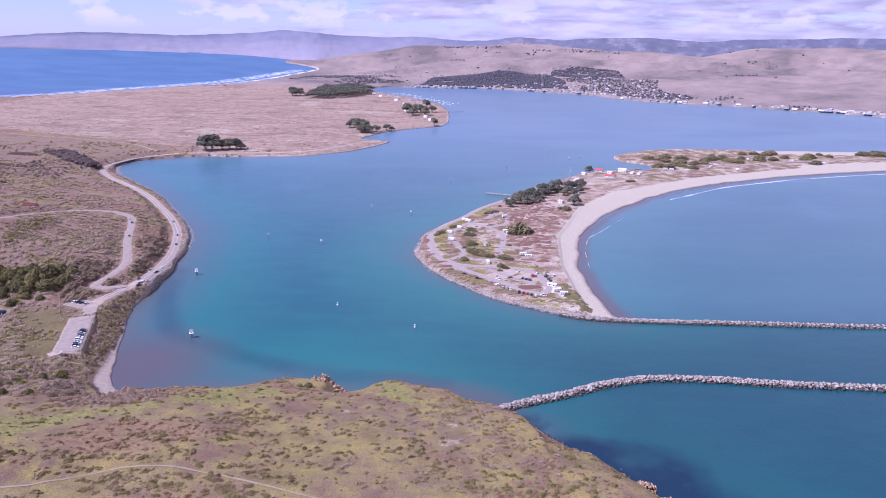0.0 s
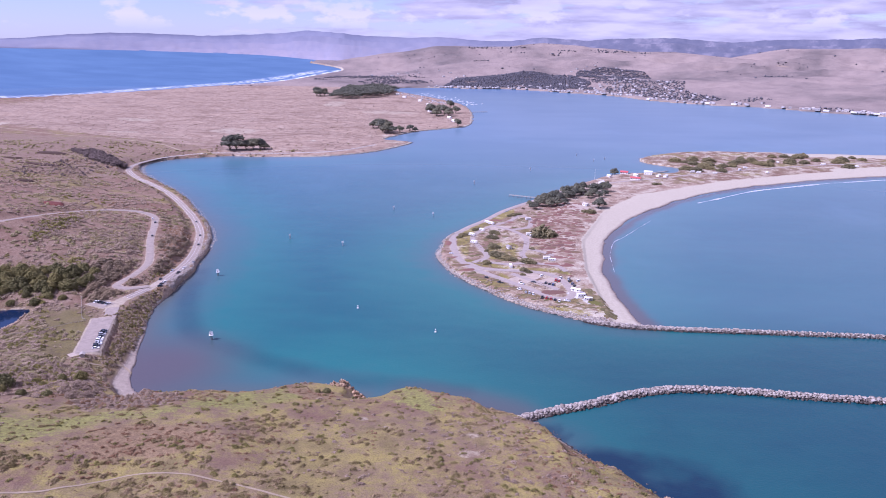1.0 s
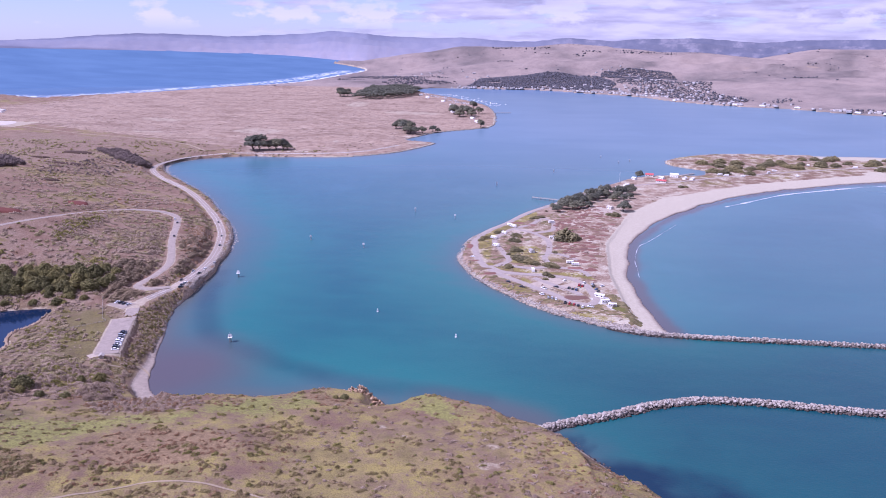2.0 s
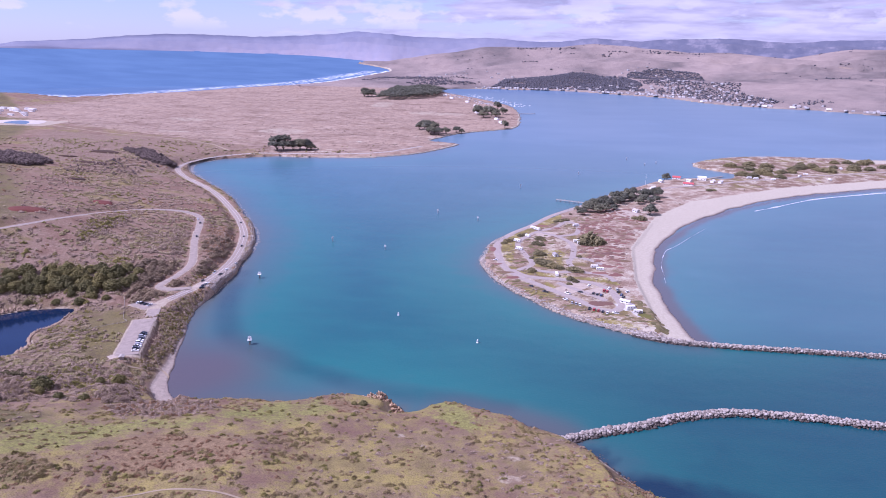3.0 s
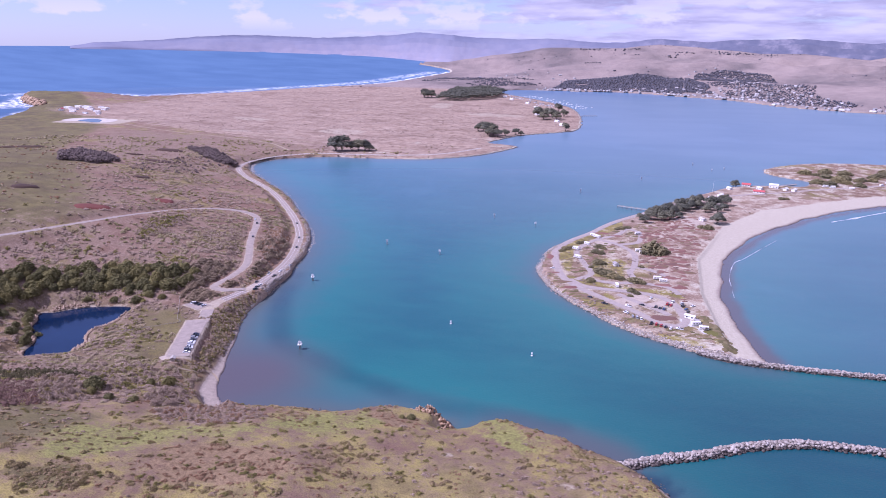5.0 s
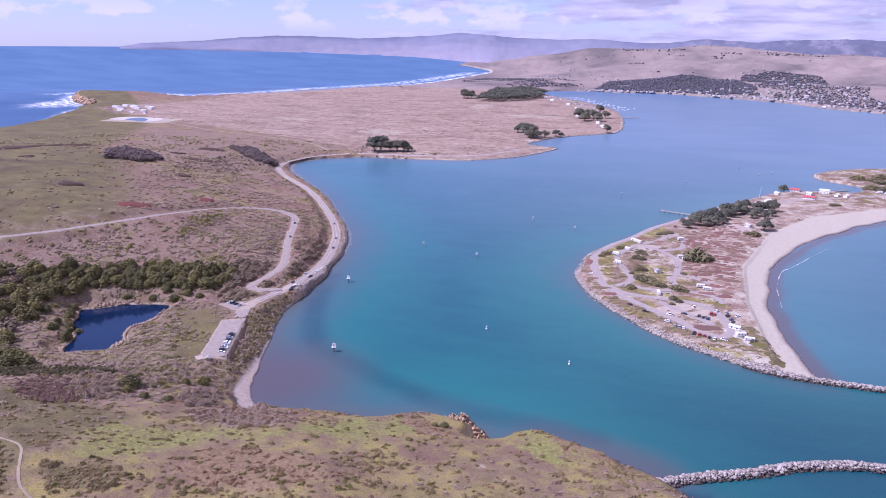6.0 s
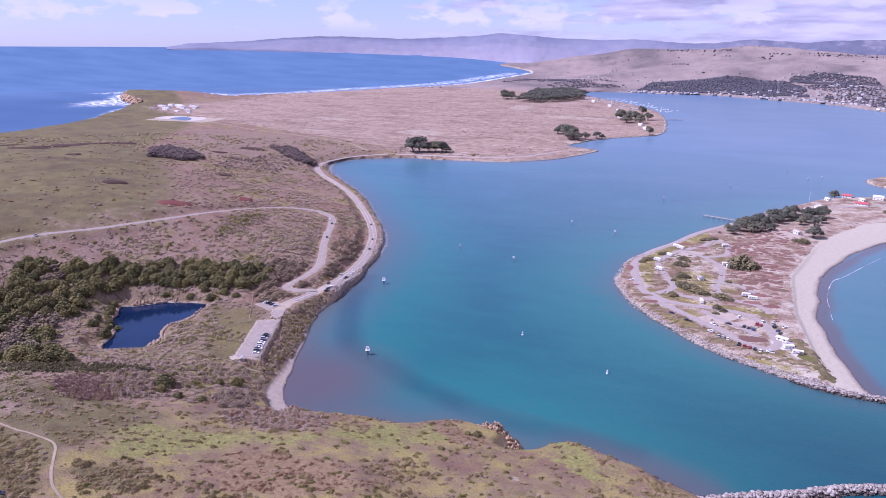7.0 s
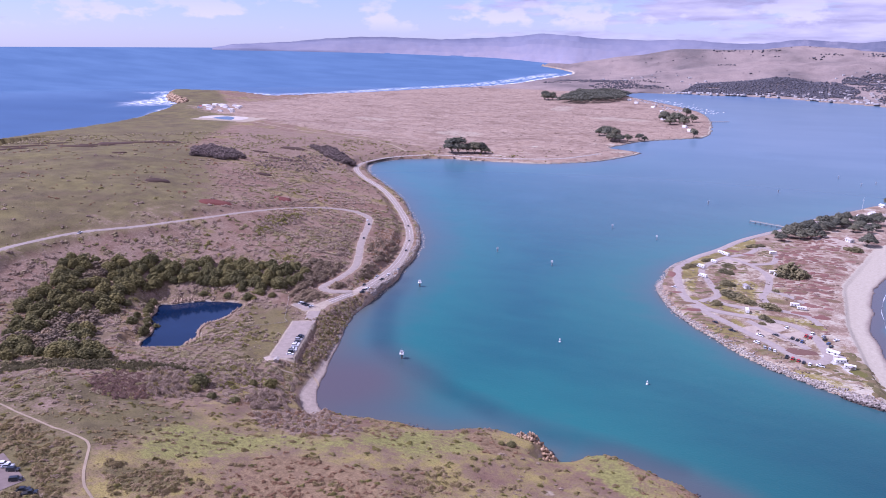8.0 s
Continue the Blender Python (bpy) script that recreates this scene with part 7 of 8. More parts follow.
def make_rv(kind):
    root = new("motorhome" if kind == "motor" else "travel_trailer")
    L, Wd, H = (8.2, 2.5, 3.2) if kind == "motor" else (7.0, 2.4, 2.9)
    bm = bmesh.new()
    block(bm, -L / 2, L / 2 - (1.3 if kind == "motor" else 0), -Wd / 2, Wd / 2, 0.55, H, (0.985, 0.96), 0.16)
    part("body", bm, M_cream, root)
    if kind == "motor":
        bm = bmesh.new()
        block(bm, L / 2 - 1.5, L / 2, -Wd * 0.44, Wd * 0.44, 0.5, 1.75, (0.7, 0.94), 0.14, (-0.2, 0))
        part("cab", bm, M_cream, root)
        bm = bmesh.new()
        block(bm, L / 2 - 1.25, L / 2 - 0.32, -Wd * 0.40, Wd * 0.40, 1.35, 2.05, (0.6, 0.92), 0.05, (-0.2, 0))
        part("windscreen", bm, M_glass, root)
    for s in (-1, 1):
        for x in (-L * 0.32, -L * 0.05, L * 0.2):
            bm = bmesh.new()
            block(bm, x - 0.45, x + 0.45, s * Wd / 2 - 0.04, s * Wd / 2 + 0.02, 1.5, 2.15, (1, 1), 0.02)
            part("window", bm, M_glass, root)
        bm = bmesh.new()
        block(bm, -L / 2 + 0.2, L / 2 - 1.6, s * Wd / 2 - 0.03, s * Wd / 2 + 0.015, 0.95, 1.15, (1, 1))
        part("stripe", bm, M_steel, root, "grey stripe along the side")
    for x in (-L * 0.25, L * 0.12):
        bm = bmesh.new()
        block(bm, x - 0.5, x + 0.5, -0.35, 0.35, H - 0.02, H + 0.25, (0.85, 0.85), 0.06)
        part("roof_vent", bm, M_white, root)
    wheels(root, (-L * 0.25, L * 0.32) if kind == "motor" else (-0.5, 0.5), Wd / 2 - 0.05, 0.4)
    return root


FLEET, USED = {}, set()
ABOUT = {"white": "white", "dark": "black", "silver": "silver grey", "red": "red", "blue": "dark blue"}


def vehicle(kind, colour, x, y, turn, where, group):
    """Parks one vehicle; the first of its look is built, the others are copies."""
    key = (kind, colour)
    if key not in FLEET:
        FLEET[key] = make_rv(kind) if kind in ("motor", "trailer") else make_car(colour, kind)
    lift = 0.12
    m = spot(x, y, turn, lift)
    ob = FLEET[key]
    if key in USED:
        ob = copy_thing(ob, m)
    else:
        USED.add(key)
        ob.matrix_basis = m
    if kind == "motor":
        tagged(ob, "cream motorhome " + where, "motorhome", group)
    elif kind == "trailer":
        tagged(ob, "white travel trailer " + where, "trailer", group)
    else:
        nm = {"car": "car", "suv": "off-roader", "pickup": "pickup truck"}[kind]
        tagged(ob, ABOUT[colour] + " " + nm + " " + where, "car" if kind != "pickup" else "truck", group)
    return ob


# the car park above the cove: nose to the rail on the water side
for i, (c, k) in enumerate((("white", "car"), ("dark", "suv"), ("white", "pickup"), ("silver", "car"), ("white", "suv"), ("white", "car"), ("dark", "car"), ("silver", "suv"), ("dark", "pickup"), ("dark", "car"))):
    v = -25.5 + i * 3.3
    cx, cy, hw, hl_, tr, z = LOTS[0]
    vehicle(k, c, cx + 4.6 * math.cos(tr) - v * math.sin(tr), cy + 4.6 * math.sin(tr) + v * math.cos(tr), math.degrees(tr) + float(rng.normal() * 2), "parked in the car park above the cove", "cars in the car park")
for x, y, c, k in ((-290.3, 507.1, "white", "car"), (-286.8, 506.1, "dark", "suv"), (-283.2, 504.6, "dark", "car"), (-279.2, 503.1, "silver", "car")):
    vehicle(k, c, x, y, 65, "parked in the pull-out", "cars in the pull-out")
for x, y, c, k, t in ((-247, 222, "white", "suv", 25), (-244, 222.5, "white", "car", 25), (-241, 222, "silver", "car", 27), (-237, 221, "dark", "suv", 22), (-230.5, 217, "dark", "suv", 30), (-223, 214, "dark", "car", 35), (-219.5, 213.5, "dark", "pickup", 35)):
    vehicle(k, c, x, y, t, "parked on the headland gravel", "cars on the headland")
for x, y, c, k, t in ((-318, 785, "dark", "car", 122), (-263, 664, "dark", "suv", 95), (-263, 612, "white", "car", 88), (-262, 596, "dark", "pickup", 80), (-270, 602, "white", "pickup", 95), (-261, 566, "white", "suv", 60), (-262, 561, "dark", "car", 70), (-260, 554, "dark", "suv", 60), (-269, 575, "dark", "car", 95), (-262, 632, "silver", "car", 95), (-292, 728, "dark", "car", 110), (-280, 692, "dark", "suv", 105)):
    vehicle(k, c, x, y, t, "beside the harbour road", "cars along the harbour road")
for x, y, c, k, t in ((-349, 741, "white", "car", 112), (-340, 727, "dark", "suv", 110), (-323, 681, "dark", "car", 115), (-495, 488, "white", "pickup", 110)):
    vehicle(k, c, x, y, t, "on the hill road", "cars on the hill road")
for i, (x, y, k, t) in enumerate(((7, 748, "motor", 150), (9, 718, "motor", 150), (19, 769, "trailer", 130), (30, 800, "motor", 140), (26, 806, "trailer", 140), (72, 754, "motor", 8), (75, 748, "trailer", 8), (82, 666, "motor", 5), (86, 660, "trailer", 0), (44, 638, "motor", 95), (76, 823, "trailer", 20), (100, 560, "motor", 10), (104, 553, "trailer", -5), (110, 921, "trailer", 40))):
    vehicle(k, "white", x, y, t, "parked on a camp pitch of the spit", "campers on the spit")
for x, y, c, k, t in ((-14, 679, "white", "car", 170), (20, 605, "dark", "car", 140), (32, 592, "dark", "pickup", 150), (48, 575, "white", "suv", 145), (51, 590, "white", "pickup", 150), (53, 568, "silver", "car", 90), (56, 566, "silver", "suv", 90), (59, 564, "white", "car", 90), (62, 595, "dark", "car", 150), (71, 613, "white", "car", 60), (73, 593, "dark", "suv", 70), (76, 591, "dark", "car", 70), (79, 589, "blue", "suv", 70), (83, 601, "red", "suv", 70), (85.5, 599, "red", "car", 70),
                      (66, 556, "dark", "pickup", 75), (69.5, 554.5, "red", "suv", 75), (73, 553, "red", "car", 75), (76, 551, "dark", "car", 75), (79.5, 549, "white", "car", 75), (86, 549, "white", "pickup", 165), (95, 605, "silver", "car", 60), (95, 599, "dark", "suv", 60), (96.5, 592, "blue", "car", 60), (97.5, 587, "dark", "car", 60), (103, 601, "white", "car", 40), (88, 607, "white", "suv", 60)):
    vehicle(k, c, x, y, t, "parked on the sand spit", "cars on the spit")

# ---- buildings ----
M_wallw = varied("painted_wall", [(0.62, 0.61, 0.59), (0.48, 0.46, 0.44), (0.38, 0.36, 0.35), (0.54, 0.50, 0.45), (0.34, 0.34, 0.36)], 0.7, 0.3, 0.7)
M_rooft = varied("shingle_roof", [(0.30, 0.27, 0.26), (0.42, 0.39, 0.37), (0.24, 0.20, 0.19), (0.52, 0.49, 0.47), (0.36, 0.28, 0.24)], 0.85, 0.2, 0.9)
M_roofred = simple("red_roof", (0.46, 0.10, 0.10), 0.6)
M_tanwall = simple("tan_wall", (0.42, 0.36, 0.29), 0.8)
M_roofwhite = simple("white_roof", (0.66, 0.65, 0.63), 0.7)
M_wallp = simple("white_wall", (0.82, 0.81, 0.78), 0.7)
M_pane = simple("window_pane", (0.05, 0.06, 0.075), 0.1, 0.6)


def building(name, w, l, h, rise, wall_m, roof_m, eave=0.5, rows=1, flat=False, panes=None):
    """A house: walls, pitched or flat roof, windows with frames, and a door."""
    root = new(name)
    bm = bmesh.new()
    if flat:
        block(bm, -w / 2, w / 2, -l / 2, l / 2, -1.5, h)
    else:
        pts = [(-w / 2, -1.5), (w / 2, -1.5), (w / 2, h), (0, h + rise), (-w / 2, h)]
        lo = [bm.verts.new((x, -l / 2, z)) for x, z in pts]
        hi = [bm.verts.new((x, l / 2, z)) for x, z in pts]
        bm.faces.new(lo)
        bm.faces.new(hi[::-1])
        for i in range(5):
            bm.faces.new((lo[i], hi[i], hi[(i + 1) % 5], lo[(i + 1) % 5]))
        bmesh.ops.recalc_face_normals(bm, faces=bm.faces)
    part("wall", bm, wall_m, root)
    bm = bmesh.new()
    if flat:
        block(bm, -w / 2 - eave, w / 2 + eave, -l / 2 - eave, l / 2 + eave, h + 0.003, h + 0.35, (1, 1), 0.05)
    else:
        k = rise / (w / 2)
        for s in (-1, 1):
            e = w / 2 + eave
            q = [(0, h + rise + 0.02), (s * e, h - eave * k + 0.02), (s * e, h - eave * k + 0.24), (0, h + rise + 0.26)]
            lo = [bm.verts.new((x, -l / 2 - eave, z)) for x, z in q]
            hi = [bm.verts.new((x, l / 2 + eave, z)) for x, z in q]
            bm.faces.new(lo)
            bm.faces.new(hi[::-1])
            for i in range(4):
                bm.faces.new((lo[i], hi[i], hi[(i + 1) % 4], lo[(i + 1) % 4]))
        bmesh.ops.recalc_face_normals(bm, faces=bm.faces)
    part("roof", bm, roof_m, root)
    n = max(2, int(l / 3.5)) if panes is None else panes
    for r in range(rows):
        for s in (-1, 1):
            for i in range(n):
                y = -l / 2 + l * (i + 0.5) / n
                z0 = 0.9 + r * 2.7
                bm = bmesh.new()
                block(bm, s * w / 2 - 0.05, s * w / 2 + 0.05, y - 0.6, y + 0.6, z0, z0 + 1.2)
                part("window", bm, M_pane, root)
    bm = bmesh.new()
    block(bm, -0.5, 0.5, -l / 2 - 0.06, -l / 2 + 0.04, 0.0, 2.1)
    part("door", bm, M_plank, root)
    return root


def put(ob, x, y, turn, label, category="building", group="", lift=0.0):
    ob.matrix_basis = spot(x, y, turn, lift)
    k = float(drawn_in(x, y, 0)[3])
    ob.scale = (k, k, k)
    return tagged(ob, label, category, group)


# by the car park and on the spit
put(building("restroom", 2.6, 3.4, 2.0, 0.6, M_tanwall, M_plank), -247, 408, 20, "small pale restroom with a dark roof by the car park")
put(building("camp_building", 3.6, 8, 2.3, 0.7, M_wallp, M_roofwhite, 0.4), 97, 574, 62, "white camp building with a pale roof on the spit")
put(building("camp_shed", 2.6, 4.0, 2.1, 0.5, M_tanwall, M_rooft), 101, 566, 62, "small tan shed beside the camp building")
put(building("fish_cleaning_shelter", 3.2, 5, 2.2, 0.6, M_tanwall, M_rooft), 104, 553, 30, "tan shelter with a shingle roof near the lawn")
put(building("restroom", 5, 8, 2.7, 1.1, M_wallp, M_rooft), 159, 907, 30, "pale restroom hut beside a gravel lot")
put(building("restroom", 4, 6, 2.6, 1.0, M_wallp, M_rooft), 46, 700, 20, "small camp restroom among bushes")
for cx, cy, hw, hl_, tr in ((95, 564, 4.5, 7.5, 0.5), (104.5, 551, 4.0, 5.5, 0.4)):
    u, v = np.meshgrid(np.linspace(-hw, hw, 4), np.linspace(-hl_, hl_, 4))
    px, py = cx + u * math.cos(tr) - v * math.sin(tr), cy + u * math.sin(tr) + v * math.cos(tr)
    tagged(sheet("pavement", px, py, ground_at(px.ravel(), py.ravel()).reshape(px.shape) + 0.2, M_concrete), "pale concrete slab beside the lawn", "pavement", kind="structure")
# the rescue station with its red roofs
put(building("station_house", 8, 12, 2.8, 1.8, M_wallp, M_roofred, 0.6, 1), 262, 1152, 70, "white station house with a bright red roof")
put(building("station_barracks", 7, 15, 2.6, 1.6, M_wallp, M_roofred, 0.6, 1), 268, 1098, 72, "long white barracks with a bright red roof")
put(building("station_office", 9, 11, 7.0, 2.2, M_wallp, M_roofwhite, 0.4, 2), 288, 1180, 60, "tall white station office with a pale roof")
put(building("boat_house", 8, 13, 4.5, 1.6, M_wallp, M_roofwhite, 0.4, 1), 300, 1146, 70, "white boat house with a pale roof")
for x, y in ((231, 1118), (312, 1128), (322, 1122), (208, 1062), (191, 1034), (276, 1128)):
    put(building("station_shed", 5, 8, 2.8, 1.2, M_wallp, M_roofwhite), x, y, float(rng.random() * 180), "small white shed at the rescue station", "building", "sheds at the rescue station")
for x, y in ((379, 1168), (387, 1161), (413, 1158), (467, 1193), (485, 1217), (624, 1347), (568, 1281), (641, 1264), (693, 1248), (505, 1172)):
    vehicle("motor" if rng.random() < 0.6 else "trailer", "white", x, y, float(rng.random() * 180), "standing on the far camp ground", "campers on the far spit")


def mast(x, y, h, label):
    root = empty("flagpole", spot(x, y), label, "mast")
    bm = bmesh.new()
    rod(bm, (0, 0, -0.5), (0, 0, h), 0.14, 0.07, 6)
    part("pole", bm, M_white, root)
    bm = bmesh.new()
    rod(bm, (-1.6, 0, h * 0.7), (1.6, 0, h * 0.7), 0.06, n=5)
    part("yard", bm, M_white, root)


mast(205, 1104, 17, "white flagpole with a yard at the station")

# the marine laboratory behind its pale basin
bz = 21.0
pool("basin_bank", bank, bz + 0.1, M_pale, "pale gravel rim of the laboratory basin")
pool("basin", basin_line, bz + 0.25, m_p, "shallow blue basin at the laboratory")
for x, y, w, l, h, t, f in ((-1425, 1800, 12, 40, 4, 72, 1), (-1432, 1850, 10, 30, 5, 72, 1), (-1385, 1770, 12, 44, 4, 72, 0), (-1395, 1838, 12, 36, 5, 72, 1), (-1360, 1800, 14, 34, 5, 72, 1), (-1352, 1845, 10, 30, 4, 72, 0), (-1330, 1770, 10, 30, 3.5, 72, 0),
                            (-1322, 1818, 12, 34, 4, 72, 1), (-1300, 1785, 10, 24, 3.5, 72, 0), (-1290, 1740, 8, 30, 3, 72, 1), (-1345, 1715, 8, 30, 3, 72, 1), (-1265, 1712, 8, 22, 3, 72, 0), (-1288, 1690, 7, 24, 3, 72, 1), (-1240, 1680, 7, 16, 3, 70, 0)):
    put(building("laboratory", w * 0.85, l * 0.75, h, 1.6, M_wallp, M_rooft if f == 0 else M_roofwhite, 0.4, 1, bool(f)), x, y, t, "long white laboratory building on the headland", "building", "laboratory buildings")
put(building("laboratory_store", 9, 18, 5, 2.4, M_wallp, M_roofred, 0.5, 1), -1400, 1740, 20, "laboratory store with a red roof", "building")

# fence and posts by the car park
def fence(pts, label):
    p = denser(curve_through(pts, 6), 26)
    z = ground_at(p[:, 0], p[:, 1])
    root = empty("fence", pose(float(p[0, 0]), float(p[0, 1]), float(z[0])), label, "fence")
    q = [Vector((float(a - p[0, 0]), float(b - p[0, 1]), float(c - z[0]))) for (a, b), c in zip(p, z)]
    for v in q:
        bm = bmesh.new()
        rod(bm, v - Vector((0, 0, 0.3)), v + Vector((0, 0, 1.2)), 0.09, n=6)
        part("post", bm, M_plank, root)
    for a, b in zip(q, q[1:]):
        bm = bmesh.new()
        for h in (0.55, 1.05):
            rod(bm, a + Vector((0, 0, h)), b + Vector((0, 0, h)), 0.06, n=4)
        part("rail", bm, M_plank, root)


fence([(-306, 514), (-294, 492), (-282, 471), (-277, 466), (-290, 457), (-303, 448), (-322, 436)], "weathered post and rail fence near the pond")

# ---- the far town, its woods and the marina ----
HOUSES = [building("house", w, l, h, r, M_wallw, M_rooft, 0.5, rows, panes=2) for w, l, h, r, rows in ((9, 13, 3.0, 2.2, 1), (10, 16, 5.6, 2.4, 2), (8, 11, 3.0, 2.6, 1), (12, 20, 5.4, 2.2, 2))]
LONG = building("warehouse", 11, 26, 4.5, 1.8, M_wallp, M_roofwhite, 0.4, 1)
TOWN = [  # outline, spacing
    ([(180, 3350), (420, 3160), (620, 2990), (700, 2770), (790, 2760), (760, 3100), (640, 3350), (450, 3500), (220, 3480)], 68),
    ([(700, 3100), (900, 3000), (960, 3300), (800, 3700), (640, 3600)], 70),
    ([(560, 4000), (900, 3900), (1000, 4300), (700, 4500)], 120),
    ([(800, 2680), (1050, 2500), (1100, 2560), (870, 2760)], 74),
    ([(1130, 2390), (1330, 2180), (1420, 2120), (1460, 2180), (1300, 2330), (1180, 2450)], 54),
    ([(-600, 4100), (-100, 3700), (100, 3800), (-300, 4400)], 150),
]
front = denser(curve_through(TOWN_SHORE[1:12], 6), 90)[2:]
g7 = np.gradient(front, axis=0)
front = front + np.stack([-g7[:, 1], g7[:, 0]], 1) / np.hypot(g7[:, 0], g7[:, 1])[:, None] * 24.0 + np.random.default_rng(3).normal(size=front.shape) * 6
front = front[np.random.default_rng(8).random(len(front)) < 0.25]
plots = np.vstack([front] + [fill(poly, sp, i + 20) for i, (poly, sp) in enumerate(TOWN)])
r7 = np.random.default_rng(77)
zs, ss, _ = land(plots[:, 0], plots[:, 1])
plots, zs = plots[ss > 14], zs[ss > 14]
first = set()
for (x, y), z in zip(plots[:290], zs[:290]):
    i = int(r7.integers(0, 4))
    a, b, c, k = drawn_in(x, y, z + 0.3)
    m = pose(float(a), float(b), float(c), 0, 0, float(r7.choice([30, 120, 35, 125, 60, 150]) + r7.normal() * 8))
    if i in first:
        ob = copy_thing(HOUSES[i], m)
    else:
        first.add(i)
        ob = HOUSES[i]
        ob.matrix_basis = m
    ob.scale = (float(k) * 0.8, float(k) * 0.8, float(k) * 0.85)
    tagged(ob, "small painted wooden house on the far harbour slope", "house", "houses of the far town")
quay = [(870, 2590, -42), (950, 2550, -38), (1045, 2490, -35), (1170, 2335, -50), (1235, 2290, -40), (1285, 2250, -42), (700, 2760, -70), (630, 2960, -45)]
for j, (x, y, t) in enumerate(quay):
    z = high(x, y)
    a, b, c, k = drawn_in(x, y, z + 0.4)
    m = pose(float(a), float(b), float(c), 0, 0, 90 + t)
    ob = LONG if j == 0 else copy_thing(LONG, m)
    ob.matrix_basis = m
    ob.scale = (0.7, 0.7, 0.6)
    tagged(ob, "long white waterfront shed with a pale roof", "building", "sheds on the far quay")

# more houses of the town, too far to tell one from another
def cottages(name, pts, label, seed):
    r = np.random.default_rng(seed)
    z, inland, _ = land(pts[:, 0], pts[:, 1])
    pts, z = pts[inland > 10], z[inland > 10]
    V, F, at = [], [], 0
    for (px, py), pz in zip(pts, z):
        a, b, c, k = (float(q) for q in drawn_in(px, py, pz))
        w, l_, h = (2.4 + 2.0 * r.random()) * k, (3.4 + 3.6 * r.random()) * k, (2.2 + 1.8 * r.random()) * k
        t = r.choice([0.5, 2.1, 0.6, 1.0]) + r.normal() * 0.15
        pr = np.array([(-w, -l_, -1), (w, -l_, -1), (w, l_, -1), (-w, l_, -1), (-w, -l_, h), (w, -l_, h), (w, l_, h), (-w, l_, h), (0, -l_, h * 1.5), (0, l_, h * 1.5)])
        V.append(np.stack([a + pr[:, 0] * math.cos(t) - pr[:, 1] * math.sin(t), b + pr[:, 0] * math.sin(t) + pr[:, 1] * math.cos(t), c + pr[:, 2]], 1))
        F.append(np.array([(0, 1, 5), (0, 5, 4), (1, 2, 6), (1, 6, 5), (2, 3, 7), (2, 7, 6), (3, 0, 4), (3, 4, 7), (4, 5, 8), (6, 7, 9), (5, 6, 9), (5, 9, 8), (7, 4, 8), (7, 8, 9)]) + at)
        at += 10
    tagged(new(name, raw(name, np.vstack(V), np.vstack(F), M_cottage)), label, "houses", kind="stuff")


M_cottage = varied("pale_cottage", [(0.62, 0.60, 0.59), (0.36, 0.34, 0.34), (0.48, 0.45, 0.44), (0.25, 0.235, 0.24), (0.42, 0.40, 0.38)], 0.8, 0.2, 0.8, True)
quayside = denser(curve_through(TOWN_SHORE[1:14], 6), 330)
gq = np.gradient(quayside, axis=0)
out_q = np.stack([-gq[:, 1], gq[:, 0]], 1) / np.hypot(gq[:, 0], gq[:, 1])[:, None]
rq = np.random.default_rng(5)
near_q = quayside + out_q * (16 + 30 * rq.random((330, 1)) ** 2)
near_q = near_q[rq.random(330) < 0.10 + 0.55 * step(0.42, 0.55, rough2(near_q[:, 0], near_q[:, 1], 260, 411, 2))]
cottages("waterfront_houses", near_q, "pale houses and sheds along the far waterfront", 6)
up_q = np.vstack([fill([(560, 3080), (700, 2780), (860, 2640), (960, 2700), (930, 2950), (800, 3250), (640, 3330)], 34, 91), fill([(-60, 3420), (220, 3360), (430, 3190), (520, 3240), (250, 3440)], 52, 92), fill([(1120, 2420), (1340, 2180), (1520, 1990), (1560, 2050), (1300, 2360)], 44, 93)])
cottages("hillside_houses", up_q[rq.random(len(up_q)) < 0.36], "pale houses on the slope of the far town", 7)

# dark foliage made bluer and greyer: distance haze painted into the colour
M_wood = varied("hazed_wood_leaf", [(0.085, 0.085, 0.098), (0.11, 0.107, 0.12), (0.138, 0.13, 0.14), (0.10, 0.097, 0.108)], 0.95, 0.05, 0.2, True)
woods = [  # outline, spacing, gaps
    ([(-120, 3440), (30, 3400), (230, 3375), (420, 3260), (560, 3180), (590, 3500), (520, 3900), (300, 4050), (-50, 3850)], 7.6, 0.27), ([(560, 3700), (760, 3600), (980, 3800), (1000, 4200), (800, 4300), (600, 4000)], 10, 0.38), ([(-850, 3800), (-250, 3420), (0, 3440), (60, 3700), (-300, 3900), (-800, 4200)], 15, 0.46),
    ([(600, 3000), (720, 2800), (900, 2640), (980, 2700), (900, 3000), (1000, 3300), (800, 3700), (600, 3600)], 15, 0.42), ([(1000, 2650), (1120, 2500), (1180, 2620), (1100, 2760)], 18, 0.5), ([(1150, 2390), (1330, 2180), (1450, 2110), (1470, 2170), (1230, 2420)], 17, 0.52),
    ([(600, 5300), (1500, 5700), (1400, 6000), (700, 5700)], 42, 0.5), ([(1500, 3600), (1650, 3600), (1640, 3760), (1500, 3740)], 20, 0.4), ([(-1180, 3090), (-1000, 3230), (-1010, 3260), (-1190, 3120)], 17, 0.5),
    ([(1900, 4300), (2050, 4350), (2000, 4500), (1880, 4450)], 22, 0.4), ([(0, 5100), (160, 5150), (120, 5300), (-20, 5250)], 24, 0.4), ([(-100, 6100), (500, 6000), (520, 6200), (-80, 6350)], 50, 0.5), ([(-450, 3300), (-340, 3280), (-360, 3560), (-560, 3560)], 17, 0.4)]
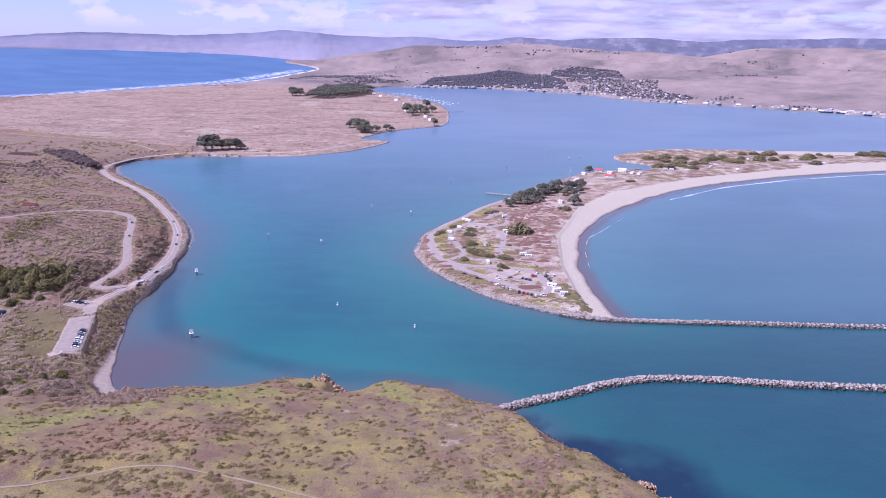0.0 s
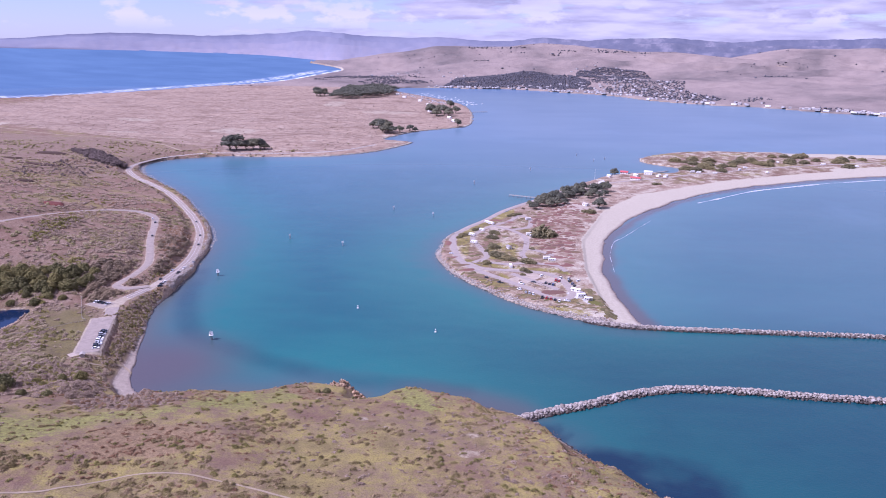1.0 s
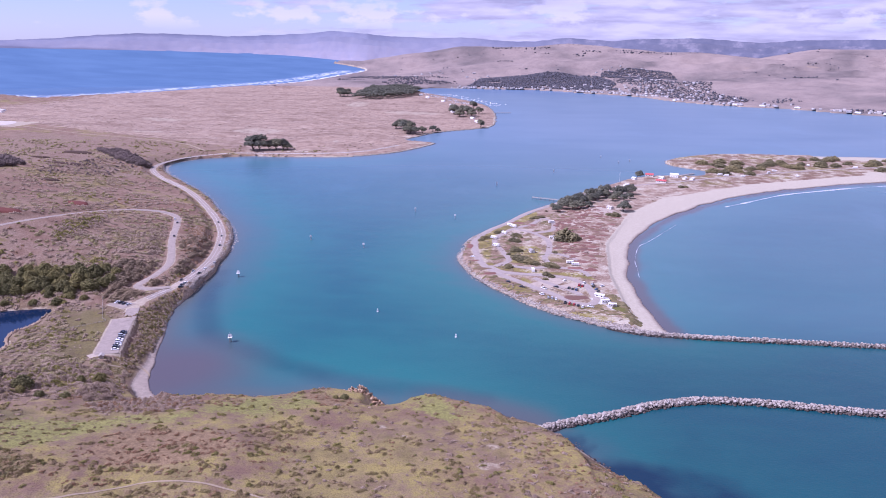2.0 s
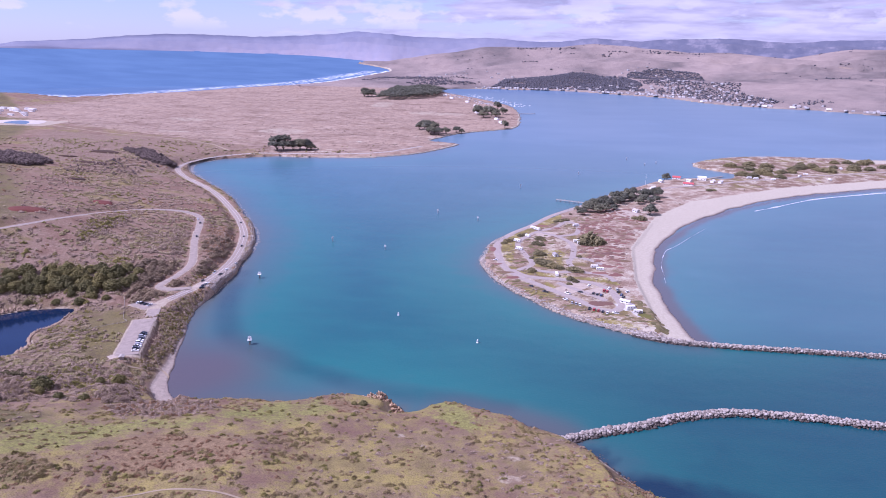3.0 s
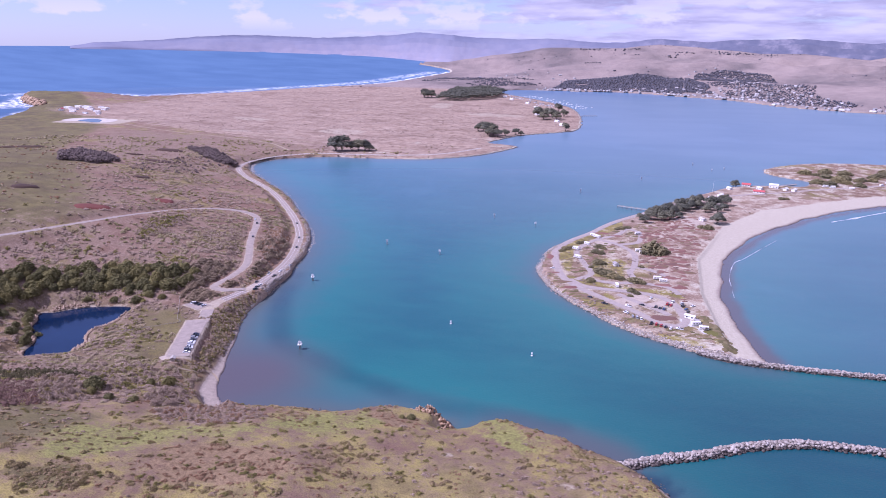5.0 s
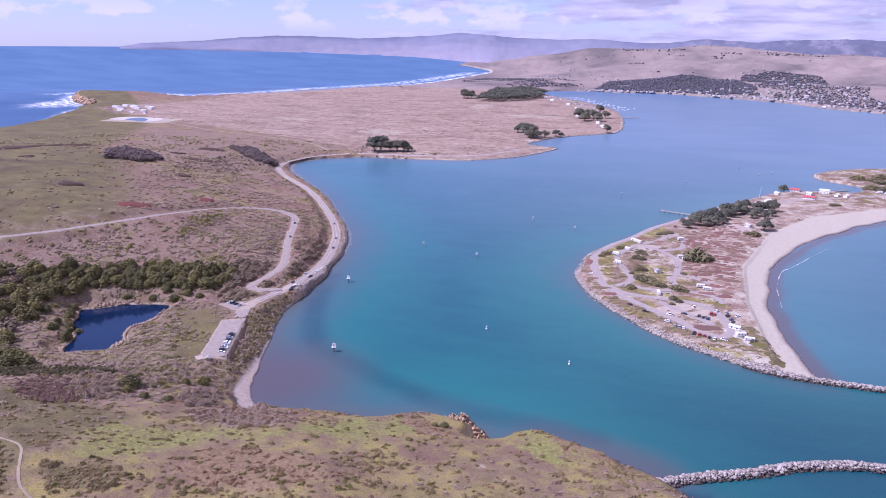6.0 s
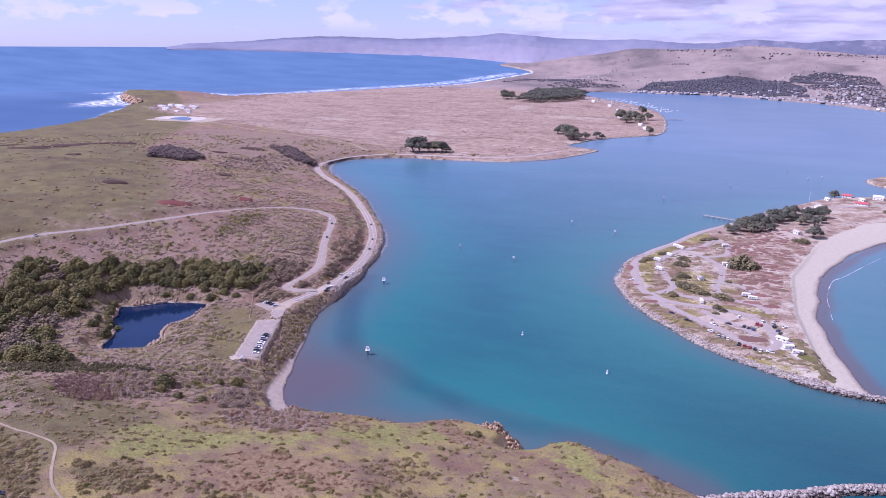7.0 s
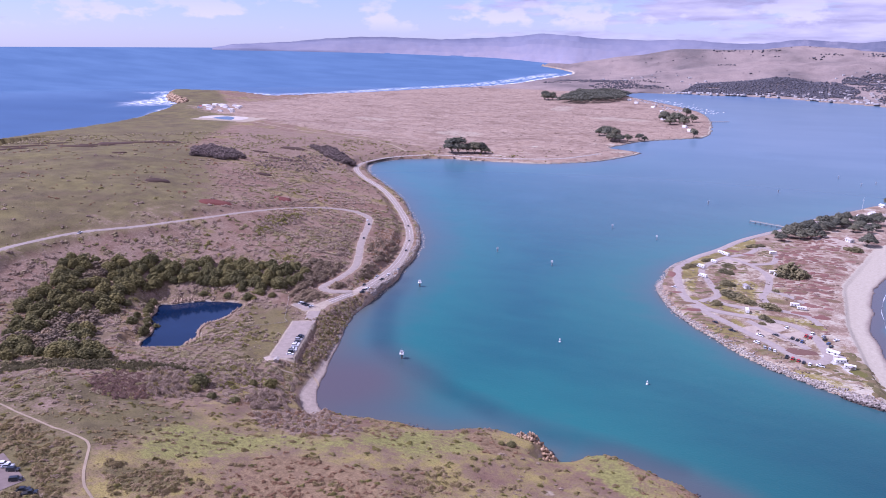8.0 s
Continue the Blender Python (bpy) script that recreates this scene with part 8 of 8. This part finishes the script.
for i, (poly, sp, gap) in enumerate(woods):
    pts = fill(poly, sp, i + 40)
    z_, s_, _ = land(pts[:, 0], pts[:, 1])
    w_ = (s_ > 12) & (rough2(pts[:, 0], pts[:, 1], 150, 19, 4) > gap)
    pts, z_ = pts[w_], z_[w_]
    if len(pts):
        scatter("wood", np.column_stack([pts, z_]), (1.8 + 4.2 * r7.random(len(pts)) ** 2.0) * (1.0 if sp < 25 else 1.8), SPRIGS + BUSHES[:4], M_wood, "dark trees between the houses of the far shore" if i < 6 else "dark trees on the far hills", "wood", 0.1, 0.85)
lone = np.column_stack([-800 + 3800 * r7.random(420), 3000 + 3600 * r7.random(420)])
lone = lone[rough2(lone[:, 0], lone[:, 1], 320, 139, 3) > 0.52]
lz, ls, lm = land(lone[:, 0], lone[:, 1])
w_ = (ls > 150) & (lm["north"] > 0.9)
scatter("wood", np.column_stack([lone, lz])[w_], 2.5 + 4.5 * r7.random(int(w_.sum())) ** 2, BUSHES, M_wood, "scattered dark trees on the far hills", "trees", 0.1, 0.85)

# boats in the marina
M_hull = simple("white_hull", (0.82, 0.82, 0.82), 0.35)


def boat_mesh():
    bm = bmesh.new()
    st = [(-5.2, 1.3, 1.0), (-2, 1.6, 1.0), (2, 1.4, 1.15), (4.4, 0.7, 1.4), (5.6, 0.05, 1.6)]
    rows = []
    for x, w, z in st:
        rows.append([bm.verts.new((x, s * w * f, q)) for s, f, q in ((-1, 1, z), (-1, 0.7, -0.3), (1, 0.7, -0.3), (1, 1, z))])
    for a, b in zip(rows, rows[1:]):
        for i in range(3):
            bm.faces.new((a[i], a[i + 1], b[i + 1], b[i]))
        bm.faces.new((a[3], a[0], b[0], b[3]))
    bm.faces.new(rows[0])
    bmesh.ops.recalc_face_normals(bm, faces=bm.faces)
    return bm


def make_boat():
    root = new("boat")
    part("hull", boat_mesh(), M_hull, root)
    bm = bmesh.new()
    block(bm, -2.2, 1.8, -1.0, 1.0, 0.98, 2.5, (0.8, 0.85), 0.12)
    part("cabin", bm, M_white, root)
    bm = bmesh.new()
    rod(bm, (0.4, 0, 2.4), (0.4, 0, 9.5), 0.12, 0.07, 5)
    part("mast", bm, M_steel, root)
    return root


boat = make_boat()
spots = []
for i in range(9):
    f = i / 8
    bx, by = -40 - 215 * f + 30, 2470 + 480 * f
    for j in range(7):
        spots.append((bx + 4 + 9 * j + r7.normal() * 5, by - 8 + 6 * j + r7.normal() * 14))
ok = land(np.array([s[0] for s in spots]), np.array([s[1] for s in spots]))[1] < -4
for j, (x, y) in enumerate([s for s, o in zip(spots, ok) if o]):
    a, b, c, k = drawn_in(x, y, 0.15)
    m = pose(float(a), float(b), float(c), 0, 0, float(60 + r7.normal() * 4))
    ob = boat if j == 0 else copy_thing(boat, m)
    ob.matrix_basis = m
    ob.scale = (1.05, 1.05, 0.8)
    tagged(ob, "white fishing boat with a mast at the marina", "boat", "boats in the marina")
for x, y, t in ((-27, 1993, 40), (-12, 1908, 35), (-92, 2159, 60), (-110, 2400, 50), (-150, 2560, 55), (-220, 2700, 60), (-260, 2850, 62)):
    put(building("marina_building", 8, 14, 4, 1.8, M_wallp, M_roofwhite, 0.4, 1), x - 25, y, t, "white marina building by the shore", "building", "marina buildings")
# cars in the marina's parking ground, too small to tell apart
n = 150
f = r7.random(n)
cx, cy = -75 - 200 * f + r7.normal(size=n) * 12, 2450 + 480 * f + r7.normal(size=n) * 16
scatter("parked_cars", np.column_stack([cx, cy, ground_at(cx, cy)]), np.full(n, 2.3), [blob(400 + i, 20, 0.6, 0.08) for i in range(3)], varied("mixed_car_paint", [(0.8, 0.8, 0.8), (0.5, 0.5, 0.52), (0.08, 0.08, 0.1), (0.75, 0.75, 0.75)], 0.4, 0.5, 1.0, True), "many cars parked at the marina", "cars", 0.2, 0.7)
